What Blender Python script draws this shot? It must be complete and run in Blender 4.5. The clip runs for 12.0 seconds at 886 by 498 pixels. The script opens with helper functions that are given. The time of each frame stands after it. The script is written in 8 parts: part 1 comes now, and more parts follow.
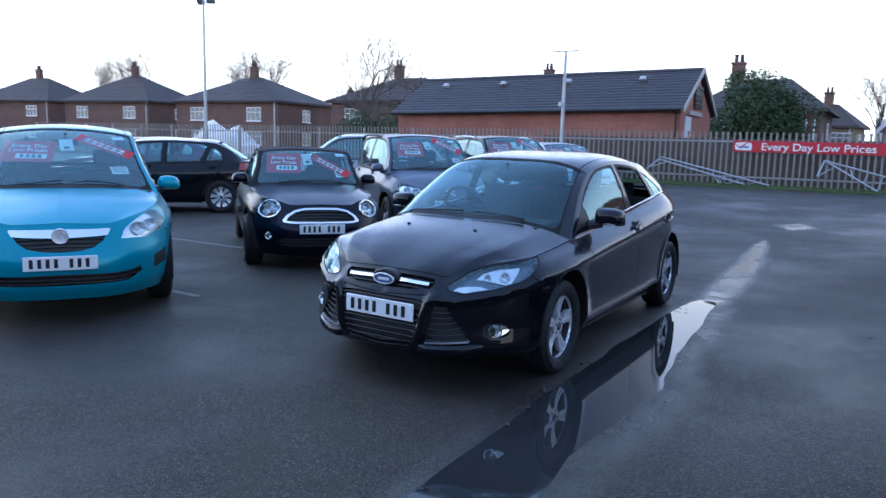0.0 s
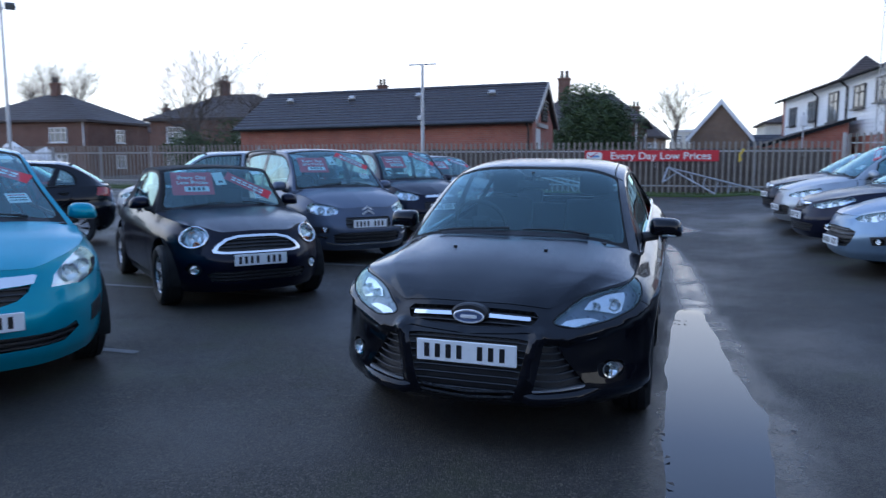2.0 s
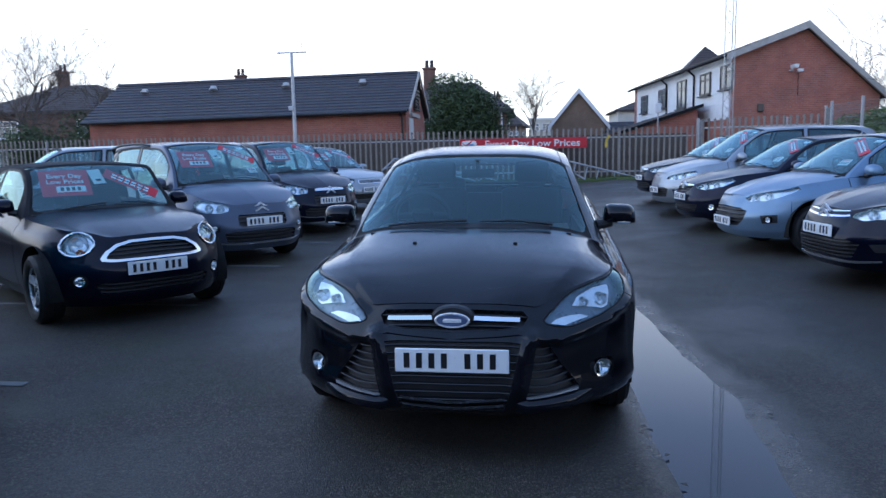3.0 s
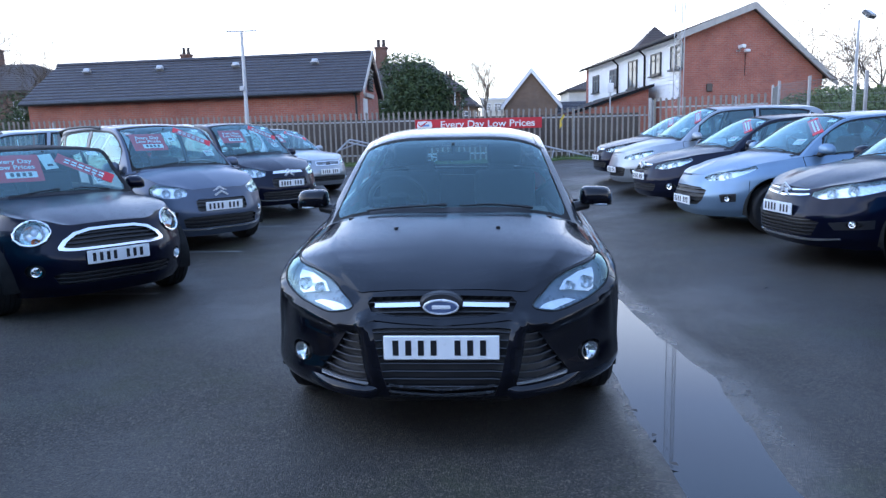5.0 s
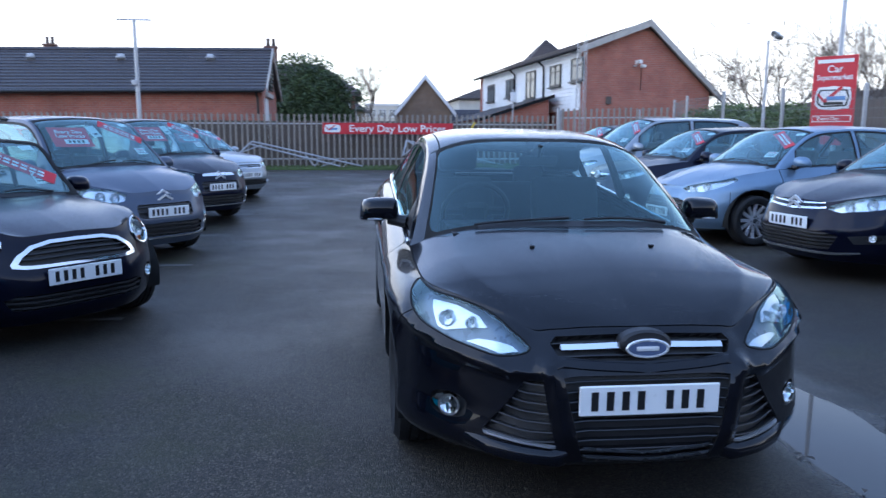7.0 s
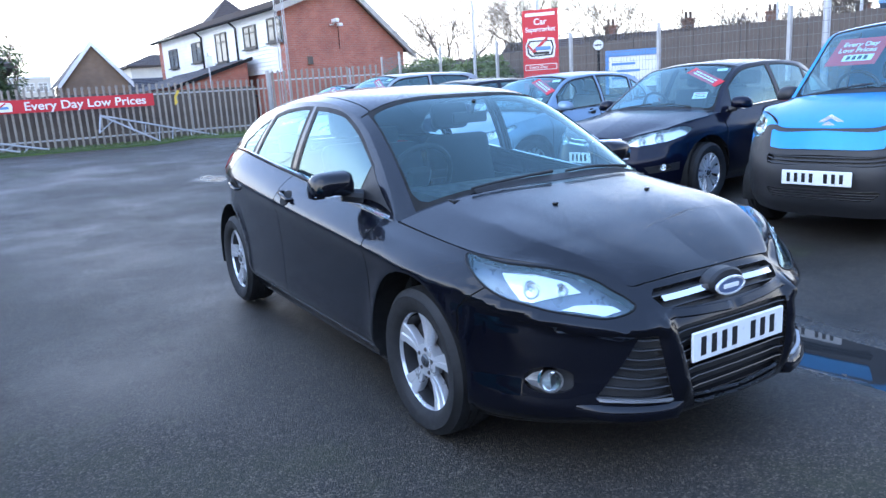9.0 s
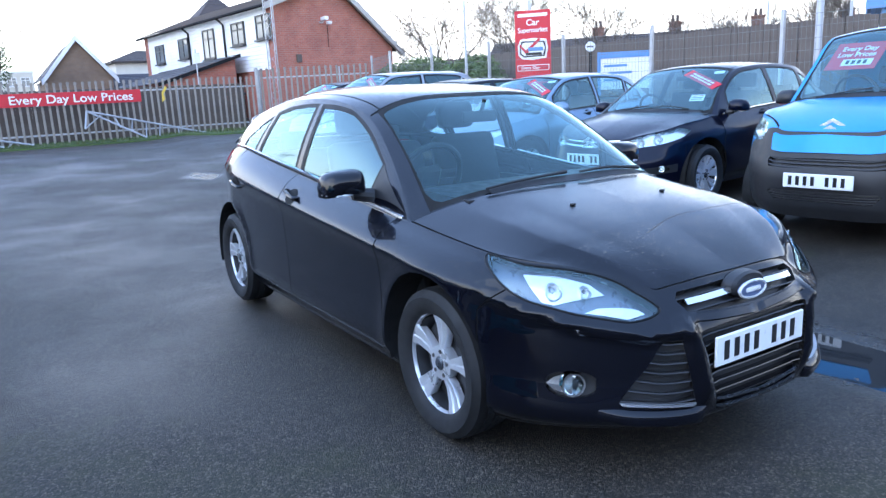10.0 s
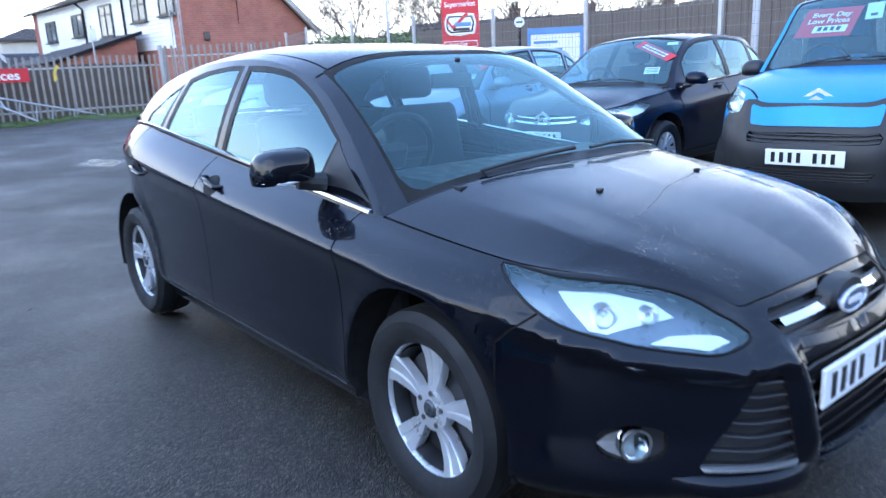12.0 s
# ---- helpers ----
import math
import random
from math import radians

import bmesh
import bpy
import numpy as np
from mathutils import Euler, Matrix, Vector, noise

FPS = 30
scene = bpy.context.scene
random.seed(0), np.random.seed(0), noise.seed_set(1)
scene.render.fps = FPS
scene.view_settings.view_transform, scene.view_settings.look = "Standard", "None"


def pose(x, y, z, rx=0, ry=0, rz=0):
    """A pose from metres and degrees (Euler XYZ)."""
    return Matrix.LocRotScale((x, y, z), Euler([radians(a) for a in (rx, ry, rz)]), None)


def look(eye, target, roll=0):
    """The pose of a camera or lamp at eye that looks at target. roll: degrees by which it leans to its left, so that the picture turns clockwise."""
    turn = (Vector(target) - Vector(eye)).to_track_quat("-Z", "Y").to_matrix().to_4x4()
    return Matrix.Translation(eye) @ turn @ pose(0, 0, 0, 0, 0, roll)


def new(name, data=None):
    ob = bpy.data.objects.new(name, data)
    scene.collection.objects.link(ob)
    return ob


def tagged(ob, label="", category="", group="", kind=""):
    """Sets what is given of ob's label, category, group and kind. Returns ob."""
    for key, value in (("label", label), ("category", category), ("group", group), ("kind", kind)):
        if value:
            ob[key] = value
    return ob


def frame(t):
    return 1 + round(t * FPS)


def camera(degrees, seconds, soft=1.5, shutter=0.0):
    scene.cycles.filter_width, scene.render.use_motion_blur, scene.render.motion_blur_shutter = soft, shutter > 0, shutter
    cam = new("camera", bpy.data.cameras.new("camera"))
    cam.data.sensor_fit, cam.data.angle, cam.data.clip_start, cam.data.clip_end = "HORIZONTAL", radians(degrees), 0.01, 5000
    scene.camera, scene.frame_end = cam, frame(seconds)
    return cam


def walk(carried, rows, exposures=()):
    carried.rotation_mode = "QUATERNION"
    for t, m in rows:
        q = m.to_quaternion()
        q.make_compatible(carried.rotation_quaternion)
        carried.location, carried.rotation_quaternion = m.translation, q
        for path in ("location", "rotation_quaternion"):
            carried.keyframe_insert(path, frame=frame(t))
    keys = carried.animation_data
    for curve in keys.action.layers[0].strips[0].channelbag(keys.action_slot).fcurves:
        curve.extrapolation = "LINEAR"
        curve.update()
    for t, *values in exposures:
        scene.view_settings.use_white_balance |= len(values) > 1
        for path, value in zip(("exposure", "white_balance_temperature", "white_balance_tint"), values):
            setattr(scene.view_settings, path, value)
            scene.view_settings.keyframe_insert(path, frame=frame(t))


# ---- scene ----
from collections import defaultdict

from mathutils.geometry import delaunay_2d_cdt

cam = camera(63.1, 12.0, soft=1.4, shutter=0.4)
PATH = [
    (0, (2.654, -3.532, 1.509), (1.613, -1.849, 1.219), 1.6),
    (0.5, (2.328, -3.523, 1.479), (1.381, -1.788, 1.178), 1.2),
    (1, (1.875, -3.446, 1.438), (0.987, -1.676, 1.156), 1.7),
    (1.5, (1.432, -3.428, 1.433), (0.561, -1.645, 1.188), 0.6),
    (2, (0.973, -3.386, 1.429), (0.366, -1.495, 1.192), 0.1),
    (2.5, (0.627, -3.216, 1.419), (0.15, -1.291, 1.162), -0.2),
    (3, (0.362, -3.139, 1.42), (0.12, -1.171, 1.155), -1.1),
    (5, (0.199, -3.102, 1.44), (0.087, -1.131, 1.119), -1.4),
    (5.5, (0.112, -3.036, 1.424), (0.037, -1.064, 1.098), -0.8),
    (6, (-0.25, -2.846, 1.422), (-0.132, -0.869, 1.145), -1.7),
    (6.5, (-0.608, -2.6, 1.391), (-0.469, -0.625, 1.107), -0.5),
    (7, (-1.025, -2.353, 1.411), (-0.792, -0.391, 1.104), 0.2),
    (7.5, (-1.382, -2.174, 1.405), (-0.877, -0.267, 1.076), -1.2),
    (9.5, (-2.31, -1.505, 1.434), (-1.262, 0.141, 0.995), -3.3),
    (10, (-2.31, -1.491, 1.429), (-1.266, 0.158, 0.997), -2.8),
    (10.5, (-2.318, -1.493, 1.432), (-1.268, 0.153, 0.996), -2.5),
    (11, (-2.332, -1.453, 1.42), (-1.269, 0.183, 0.978), -2.5),
    (11.5, (-2.23, -1.167, 1.358), (-1.104, 0.422, 0.901), -5.1),
    (12, (-2.053, -0.705, 1.33), (-0.835, 0.805, 0.843), -2.8),
]
EXPOSURES = [(0, 2.80, 6350, 6), (1.1, 2.64, 6350, 6), (2, 2.37, 6400, 6), (3, 2.42, 6330, 6), (4.8, 3.12, 6550, 6), (5.5, 3.08, 6550, 6), (6, 2.82, 6500, 6), (7.5, 2.95, 6550, 6), (9.3, 3.70, 6740, 5), (12, 3.66, 6540, 4)]
walk(cam, [(t, look(eye, target, roll)) for t, eye, target, roll in PATH], EXPOSURES)

# ---- sky and sun ----
SUN_ELEVATION, SUN_AZIMUTH = 28.0, 262.0
world = bpy.data.worlds.new("sky")
scene.world = world
world.use_nodes = True
wn, wl = world.node_tree.nodes, world.node_tree.links
wn.clear()
sky = wn.new("ShaderNodeTexSky")
sky.sky_type, sky.sun_disc = "NISHITA", False
sky.sun_elevation, sky.sun_rotation = radians(SUN_ELEVATION), radians(SUN_AZIMUTH)
sky.air_density, sky.dust_density, sky.ozone_density = 1.0, 0.3, 2.0
cover = wn.new("ShaderNodeMix")
cover.data_type = "RGBA"
sky_coords = wn.new("ShaderNodeTexCoord")
cloud = wn.new("ShaderNodeTexNoise")
cloud.inputs["Scale"].default_value, cloud.inputs["Detail"].default_value = 2.2, 6.0
cloud_map = wn.new("ShaderNodeMapping")
cloud_map.inputs["Scale"].default_value = (1, 1, 3.0)
cloud_amount = wn.new("ShaderNodeMapRange")
cloud_amount.inputs[1].default_value, cloud_amount.inputs[2].default_value = 0.35, 0.65
cloud_amount.inputs[3].default_value, cloud_amount.inputs[4].default_value = -0.10, 0.15
height = wn.new("ShaderNodeSeparateXYZ")
veil = wn.new("ShaderNodeMapRange")
veil.inputs[1].default_value, veil.inputs[2].default_value = 0.14, 0.60
veil.inputs[3].default_value, veil.inputs[4].default_value = 0.97, 0.85
total = wn.new("ShaderNodeMath")
total.use_clamp = True
# pale haze low down, blue-grey cloud higher up
shade = wn.new("ShaderNodeValToRGB")
low, high = shade.color_ramp.elements
low.position, low.color = 0.08, (0.36, 0.37, 0.40, 1)
high.position, high.color = 0.78, (0.092, 0.145, 0.285, 1)
shade.color_ramp.elements.new(0.16).color = (0.335, 0.355, 0.42, 1)
shade.color_ramp.elements.new(0.26).color = (0.265, 0.315, 0.44, 1)
shade.color_ramp.elements.new(0.35).color = (0.150, 0.205, 0.36, 1)
shade.color_ramp.elements.new(0.46).color = (0.108, 0.162, 0.31, 1)
lit = wn.new("ShaderNodeVectorMath")
lit.operation = "SCALE"
lit.inputs["Scale"].default_value = 8.0
wl.new(height.outputs[2], shade.inputs[0])
wl.new(shade.outputs[0], lit.inputs[0])
wl.new(lit.outputs[0], cover.inputs[7])
wl.new(sky_coords.outputs["Generated"], height.inputs[0])
wl.new(height.outputs[2], veil.inputs[0])
wl.new(veil.outputs[0], total.inputs[0])
wl.new(cloud_amount.outputs[0], total.inputs[1])
# the sky over the sun's side is brighter than the one across from it
sunward = wn.new("ShaderNodeVectorMath")
sunward.operation = "DOT_PRODUCT"
sunward.inputs[1].default_value = (math.sin(radians(SUN_AZIMUTH)), math.cos(radians(SUN_AZIMUTH)), 0)
aloft = wn.new("ShaderNodeMapRange")
aloft.inputs[1].default_value, aloft.inputs[2].default_value = 0.10, 0.32
glow = wn.new("ShaderNodeMath")
glow.operation = "MULTIPLY"
slope = wn.new("ShaderNodeMath")
slope.operation = "MULTIPLY_ADD"
slope.inputs[1].default_value, slope.inputs[2].default_value = 0.34, 1.0
tilt = wn.new("ShaderNodeVectorMath")
tilt.operation = "SCALE"
wl.new(sky_coords.outputs["Generated"], sunward.inputs[0])
wl.new(height.outputs[2], aloft.inputs[0])
wl.new(sunward.outputs["Value"], glow.inputs[0])
wl.new(aloft.outputs[0], glow.inputs[1])
wl.new(glow.outputs[0], slope.inputs[0])
wl.new(slope.outputs[0], tilt.inputs["Scale"])
back = wn.new("ShaderNodeBackground")
back.inputs["Strength"].default_value = 0.10
out = wn.new("ShaderNodeOutputWorld")
wl.new(sky_coords.outputs["Generated"], cloud_map.inputs["Vector"])
wl.new(cloud_map.outputs["Vector"], cloud.inputs["Vector"])
wl.new(cloud.outputs["Fac"], cloud_amount.inputs[0])
wl.new(total.outputs[0], cover.inputs[0])
wl.new(sky.outputs["Color"], cover.inputs[6])
wl.new(cover.outputs[2], tilt.inputs[0])
wl.new(tilt.outputs[0], back.inputs["Color"])
wl.new(back.outputs["Background"], out.inputs["Surface"])
sun = new("sun", bpy.data.lights.new("sun", "SUN"))
sun.data.energy, sun.data.angle, sun.data.color = 0.07, radians(60), (1.0, 0.98, 0.96)
sun.matrix_world = look((0, 0, 0), (-math.sin(radians(SUN_AZIMUTH)) * math.cos(radians(SUN_ELEVATION)),
                                    -math.cos(radians(SUN_AZIMUTH)) * math.cos(radians(SUN_ELEVATION)), -math.sin(radians(SUN_ELEVATION))))


# ---- materials ----
def shader(name):
    mat = bpy.data.materials.new(name)
    mat.use_nodes = True
    nodes, links = mat.node_tree.nodes, mat.node_tree.links
    return mat, nodes, links, nodes["Principled BSDF"]


def ramp(nodes, stops):
    node = nodes.new("ShaderNodeValToRGB")
    e = node.color_ramp.elements
    e[0].position, e[0].color = stops[0][0], (*stops[0][1], 1)
    e[1].position, e[1].color = stops[-1][0], (*stops[-1][1], 1)
    for pos, col in stops[1:-1]:
        e.new(pos).color = (*col, 1)
    return node


def noise_node(nodes, links, scale, detail=4.0, rough=0.6, coords=None, stretch=None):
    node = nodes.new("ShaderNodeTexNoise")
    node.inputs["Scale"].default_value, node.inputs["Detail"].default_value, node.inputs["Roughness"].default_value = scale, detail, rough
    where = coords or nodes.new("ShaderNodeTexCoord").outputs["Object"]
    if stretch:
        mp = nodes.new("ShaderNodeMapping")
        mp.inputs["Scale"].default_value = stretch
        links.new(where, mp.inputs["Vector"])
        where = mp.outputs["Vector"]
    links.new(where, node.inputs["Vector"])
    return node


def remap(nodes, links, source, a, b, c, d):
    node = nodes.new("ShaderNodeMapRange")
    for n, v in zip((1, 2, 3, 4), (a, b, c, d)):
        node.inputs[n].default_value = v
    links.new(source, node.inputs[0])
    return node.outputs[0]


def bump(nodes, links, bsdf, height, strength, distance=0.01, after=None):
    node = nodes.new("ShaderNodeBump")
    node.inputs["Strength"].default_value, node.inputs["Distance"].default_value = strength, distance
    links.new(height, node.inputs["Height"])
    if after:
        links.new(after, node.inputs["Normal"])
    links.new(node.outputs["Normal"], bsdf.inputs["Normal"])
    return node.outputs["Normal"]


def simple(name, color, rough=0.5, metal=0.0, vary=0.12, scale=8.0, grain=0.0, grain_scale=120.0, coat=0.0, spec=0.5):
    """A plain surface with soft blotches, uneven gloss and a fine grain."""
    mat, nodes, links, bsdf = shader(name)
    bsdf.inputs["Metallic"].default_value, bsdf.inputs["Coat Weight"].default_value = metal, coat
    bsdf.inputs["Specular IOR Level"].default_value = spec
    n = noise_node(nodes, links, scale)
    r = ramp(nodes, [(0.25, tuple(c * (1 - vary) for c in color)), (0.75, tuple(min(1, c * (1 + vary)) for c in color))])
    links.new(n.outputs["Fac"], r.inputs["Fac"])
    links.new(r.outputs["Color"], bsdf.inputs["Base Color"])
    links.new(remap(nodes, links, n.outputs["Fac"], 0.3, 0.7, rough * 0.8, min(1, rough * 1.2)), bsdf.inputs["Roughness"])
    if grain:
        g = noise_node(nodes, links, grain_scale, 3.0)
        bump(nodes, links, bsdf, g.outputs["Fac"], grain, 0.004)
    return mat


def paint(name, color, metal=0.3, rough=0.32, drizzled=0.25, lacquer=0.65, haze=(0.04, 0.17)):
    """Car paint under lacquer, with road film, rain drops and streaks."""
    mat, nodes, links, bsdf = shader(name)
    bsdf.inputs["Metallic"].default_value, bsdf.inputs["Coat Weight"].default_value = metal, lacquer
    bsdf.inputs["Coat IOR"].default_value, bsdf.inputs["Specular IOR Level"].default_value = 1.40, 0.06
    at = nodes.new("ShaderNodeTexCoord").outputs["Object"]
    flake = nodes.new("ShaderNodeTexVoronoi")
    flake.inputs["Scale"].default_value = 900
    links.new(at, flake.inputs["Vector"])
    film = noise_node(nodes, links, 3.0, 6.0, 0.65, at)
    mix = nodes.new("ShaderNodeMix")
    mix.data_type = "RGBA"
    mix.inputs[6].default_value = (*color, 1)
    mix.inputs[7].default_value = (*(c * 0.8 + 0.0004 for c in color), 1)
    links.new(remap(nodes, links, film.outputs["Fac"], 0.45, 0.75, 0.0, 0.6), mix.inputs[0])
    links.new(mix.outputs[2], bsdf.inputs["Base Color"])
    links.new(remap(nodes, links, film.outputs["Fac"], 0.35, 0.75, *haze), bsdf.inputs["Coat Roughness"])
    links.new(remap(nodes, links, flake.outputs["Distance"], 0, 1, rough * 0.8, rough * 1.3), bsdf.inputs["Roughness"])
    drops = nodes.new("ShaderNodeTexVoronoi")
    drops.feature, drops.distance = "F1", "EUCLIDEAN"
    drops.inputs["Scale"].default_value, drops.inputs["Randomness"].default_value = 85, 1.0
    links.new(at, drops.inputs["Vector"])
    bead = remap(nodes, links, drops.outputs["Distance"], 0.12, 0.26, 1.0, 0.0)
    patch = noise_node(nodes, links, 9.0, 2.0, 0.5, at)
    upward = nodes.new("ShaderNodeSeparateXYZ")
    links.new(nodes.new("ShaderNodeNewGeometry").outputs["Normal"], upward.inputs[0])
    stand = nodes.new("ShaderNodeMath")
    stand.operation = "MULTIPLY"
    links.new(remap(nodes, links, patch.outputs["Fac"], 0.42, 0.58, 0.0, 1.0), stand.inputs[0])
    links.new(remap(nodes, links, upward.outputs[2], 0.25, 0.75, 0.05, 1.0), stand.inputs[1])
    few = stand.outputs[0]
    prod = nodes.new("ShaderNodeMath")
    prod.operation = "MULTIPLY"
    links.new(bead, prod.inputs[0])
    links.new(few, prod.inputs[1])
    # fine drizzle lies on what faces the sky
    mist = nodes.new("ShaderNodeTexVoronoi")
    mist.inputs["Scale"].default_value = 210
    links.new(at, mist.inputs["Vector"])
    facing = nodes.new("ShaderNodeSeparateXYZ")
    links.new(nodes.new("ShaderNodeNewGeometry").outputs["Normal"], facing.inputs[0])
    cover_ = noise_node(nodes, links, 2.2, 3.0, 0.55, at)
    drizzle = nodes.new("ShaderNodeMath")
    drizzle.operation = "MULTIPLY"
    links.new(remap(nodes, links, mist.outputs["Distance"], 0.10, 0.48, 1.0, 0.0), drizzle.inputs[0])
    level = nodes.new("ShaderNodeMath")
    level.operation = "MULTIPLY"
    links.new(remap(nodes, links, facing.outputs[2], 0.955, 0.995, 0.0, 1.0), level.inputs[0])
    links.new(remap(nodes, links, cover_.outputs["Fac"], 0.30, 0.60, 0.35, 1.0), level.inputs[1])
    links.new(level.outputs[0], drizzle.inputs[1])
    wet_b = nodes.new("ShaderNodeBump")
    wet_b.inputs["Strength"].default_value, wet_b.inputs["Distance"].default_value = drizzled, 0.0014
    links.new(drizzle.outputs[0], wet_b.inputs["Height"])
    b = nodes.new("ShaderNodeBump")
    b.inputs["Strength"].default_value, b.inputs["Distance"].default_value = 0.6, 0.0025
    links.new(prod.outputs[0], b.inputs["Height"])
    links.new(wet_b.outputs["Normal"], b.inputs["Normal"])
    links.new(b.outputs["Normal"], bsdf.inputs["Coat Normal"])
    links.new(wet_b.outputs["Normal"], bsdf.inputs["Normal"])
    return mat


def glass(name, tint, straight=0.115):
    """Clear sheet: looks through with a tint, mirrors more the more it is seen at a slant."""
    mat, nodes, links, bsdf = shader(name)
    nodes.remove(bsdf)
    clear, mirror, mix, slant, power = (nodes.new("ShaderNode" + k) for k in ("BsdfTransparent", "BsdfGlossy", "MixShader", "LayerWeight", "Math"))
    clear.inputs["Color"].default_value = (*tint, 1)
    mirror.inputs["Color"].default_value = (0.66, 0.95, 0.99, 1)
    slant.inputs["Blend"].default_value = 0.5
    power.operation = "POWER"
    power.inputs[1].default_value = 4.0
    links.new(slant.outputs["Facing"], power.inputs[0])
    film = noise_node(nodes, links, 14.0, 5.0)
    links.new(remap(nodes, links, film.outputs["Fac"], 0.4, 0.7, 0.015, 0.07), mirror.inputs["Roughness"])
    links.new(remap(nodes, links, power.outputs[0], 0.0, 1.0, straight, 1.0), mix.inputs[0])
    links.new(clear.outputs[0], mix.inputs[1])
    links.new(mirror.outputs[0], mix.inputs[2])
    links.new(mix.outputs[0], nodes["Material Output"].inputs["Surface"])
    return mat


def brick(name, a, b, mortar, scale=1.0, rough=0.85):
    mat, nodes, links, bsdf = shader(name)
    at = nodes.new("ShaderNodeTexCoord").outputs["Object"]
    sep, com, add = nodes.new("ShaderNodeSeparateXYZ"), nodes.new("ShaderNodeCombineXYZ"), nodes.new("ShaderNodeMath")
    links.new(at, sep.inputs[0])
    links.new(sep.outputs[0], add.inputs[0])
    links.new(sep.outputs[1], add.inputs[1])
    links.new(add.outputs[0], com.inputs[0])
    links.new(sep.outputs[2], com.inputs[1])
    tex = nodes.new("ShaderNodeTexBrick")
    tex.inputs["Scale"].default_value = scale
    tex.inputs["Brick Width"].default_value, tex.inputs["Row Height"].default_value = 0.225, 0.075
    tex.inputs["Mortar Size"].default_value = 0.006
    for k, c in (("Color1", a), ("Color2", b), ("Mortar", mortar)):
        tex.inputs[k].default_value = (*c, 1)
    links.new(com.outputs[0], tex.inputs["Vector"])
    n = noise_node(nodes, links, 0.9, 6.0, 0.7, at)
    mix = nodes.new("ShaderNodeMix")
    mix.data_type, mix.blend_type = "RGBA", "MULTIPLY"
    links.new(tex.outputs["Color"], mix.inputs[6])
    r = ramp(nodes, [(0.3, (0.72, 0.7, 0.7)), (0.7, (1.1, 1.08, 1.05))])
    links.new(n.outputs["Fac"], r.inputs["Fac"])
    links.new(r.outputs["Color"], mix.inputs[7])
    mix.inputs[0].default_value = 1.0
    links.new(mix.outputs[2], bsdf.inputs["Base Color"])
    bsdf.inputs["Roughness"].default_value = rough
    bump(nodes, links, bsdf, tex.outputs["Fac"], -0.5, 0.01)
    return mat


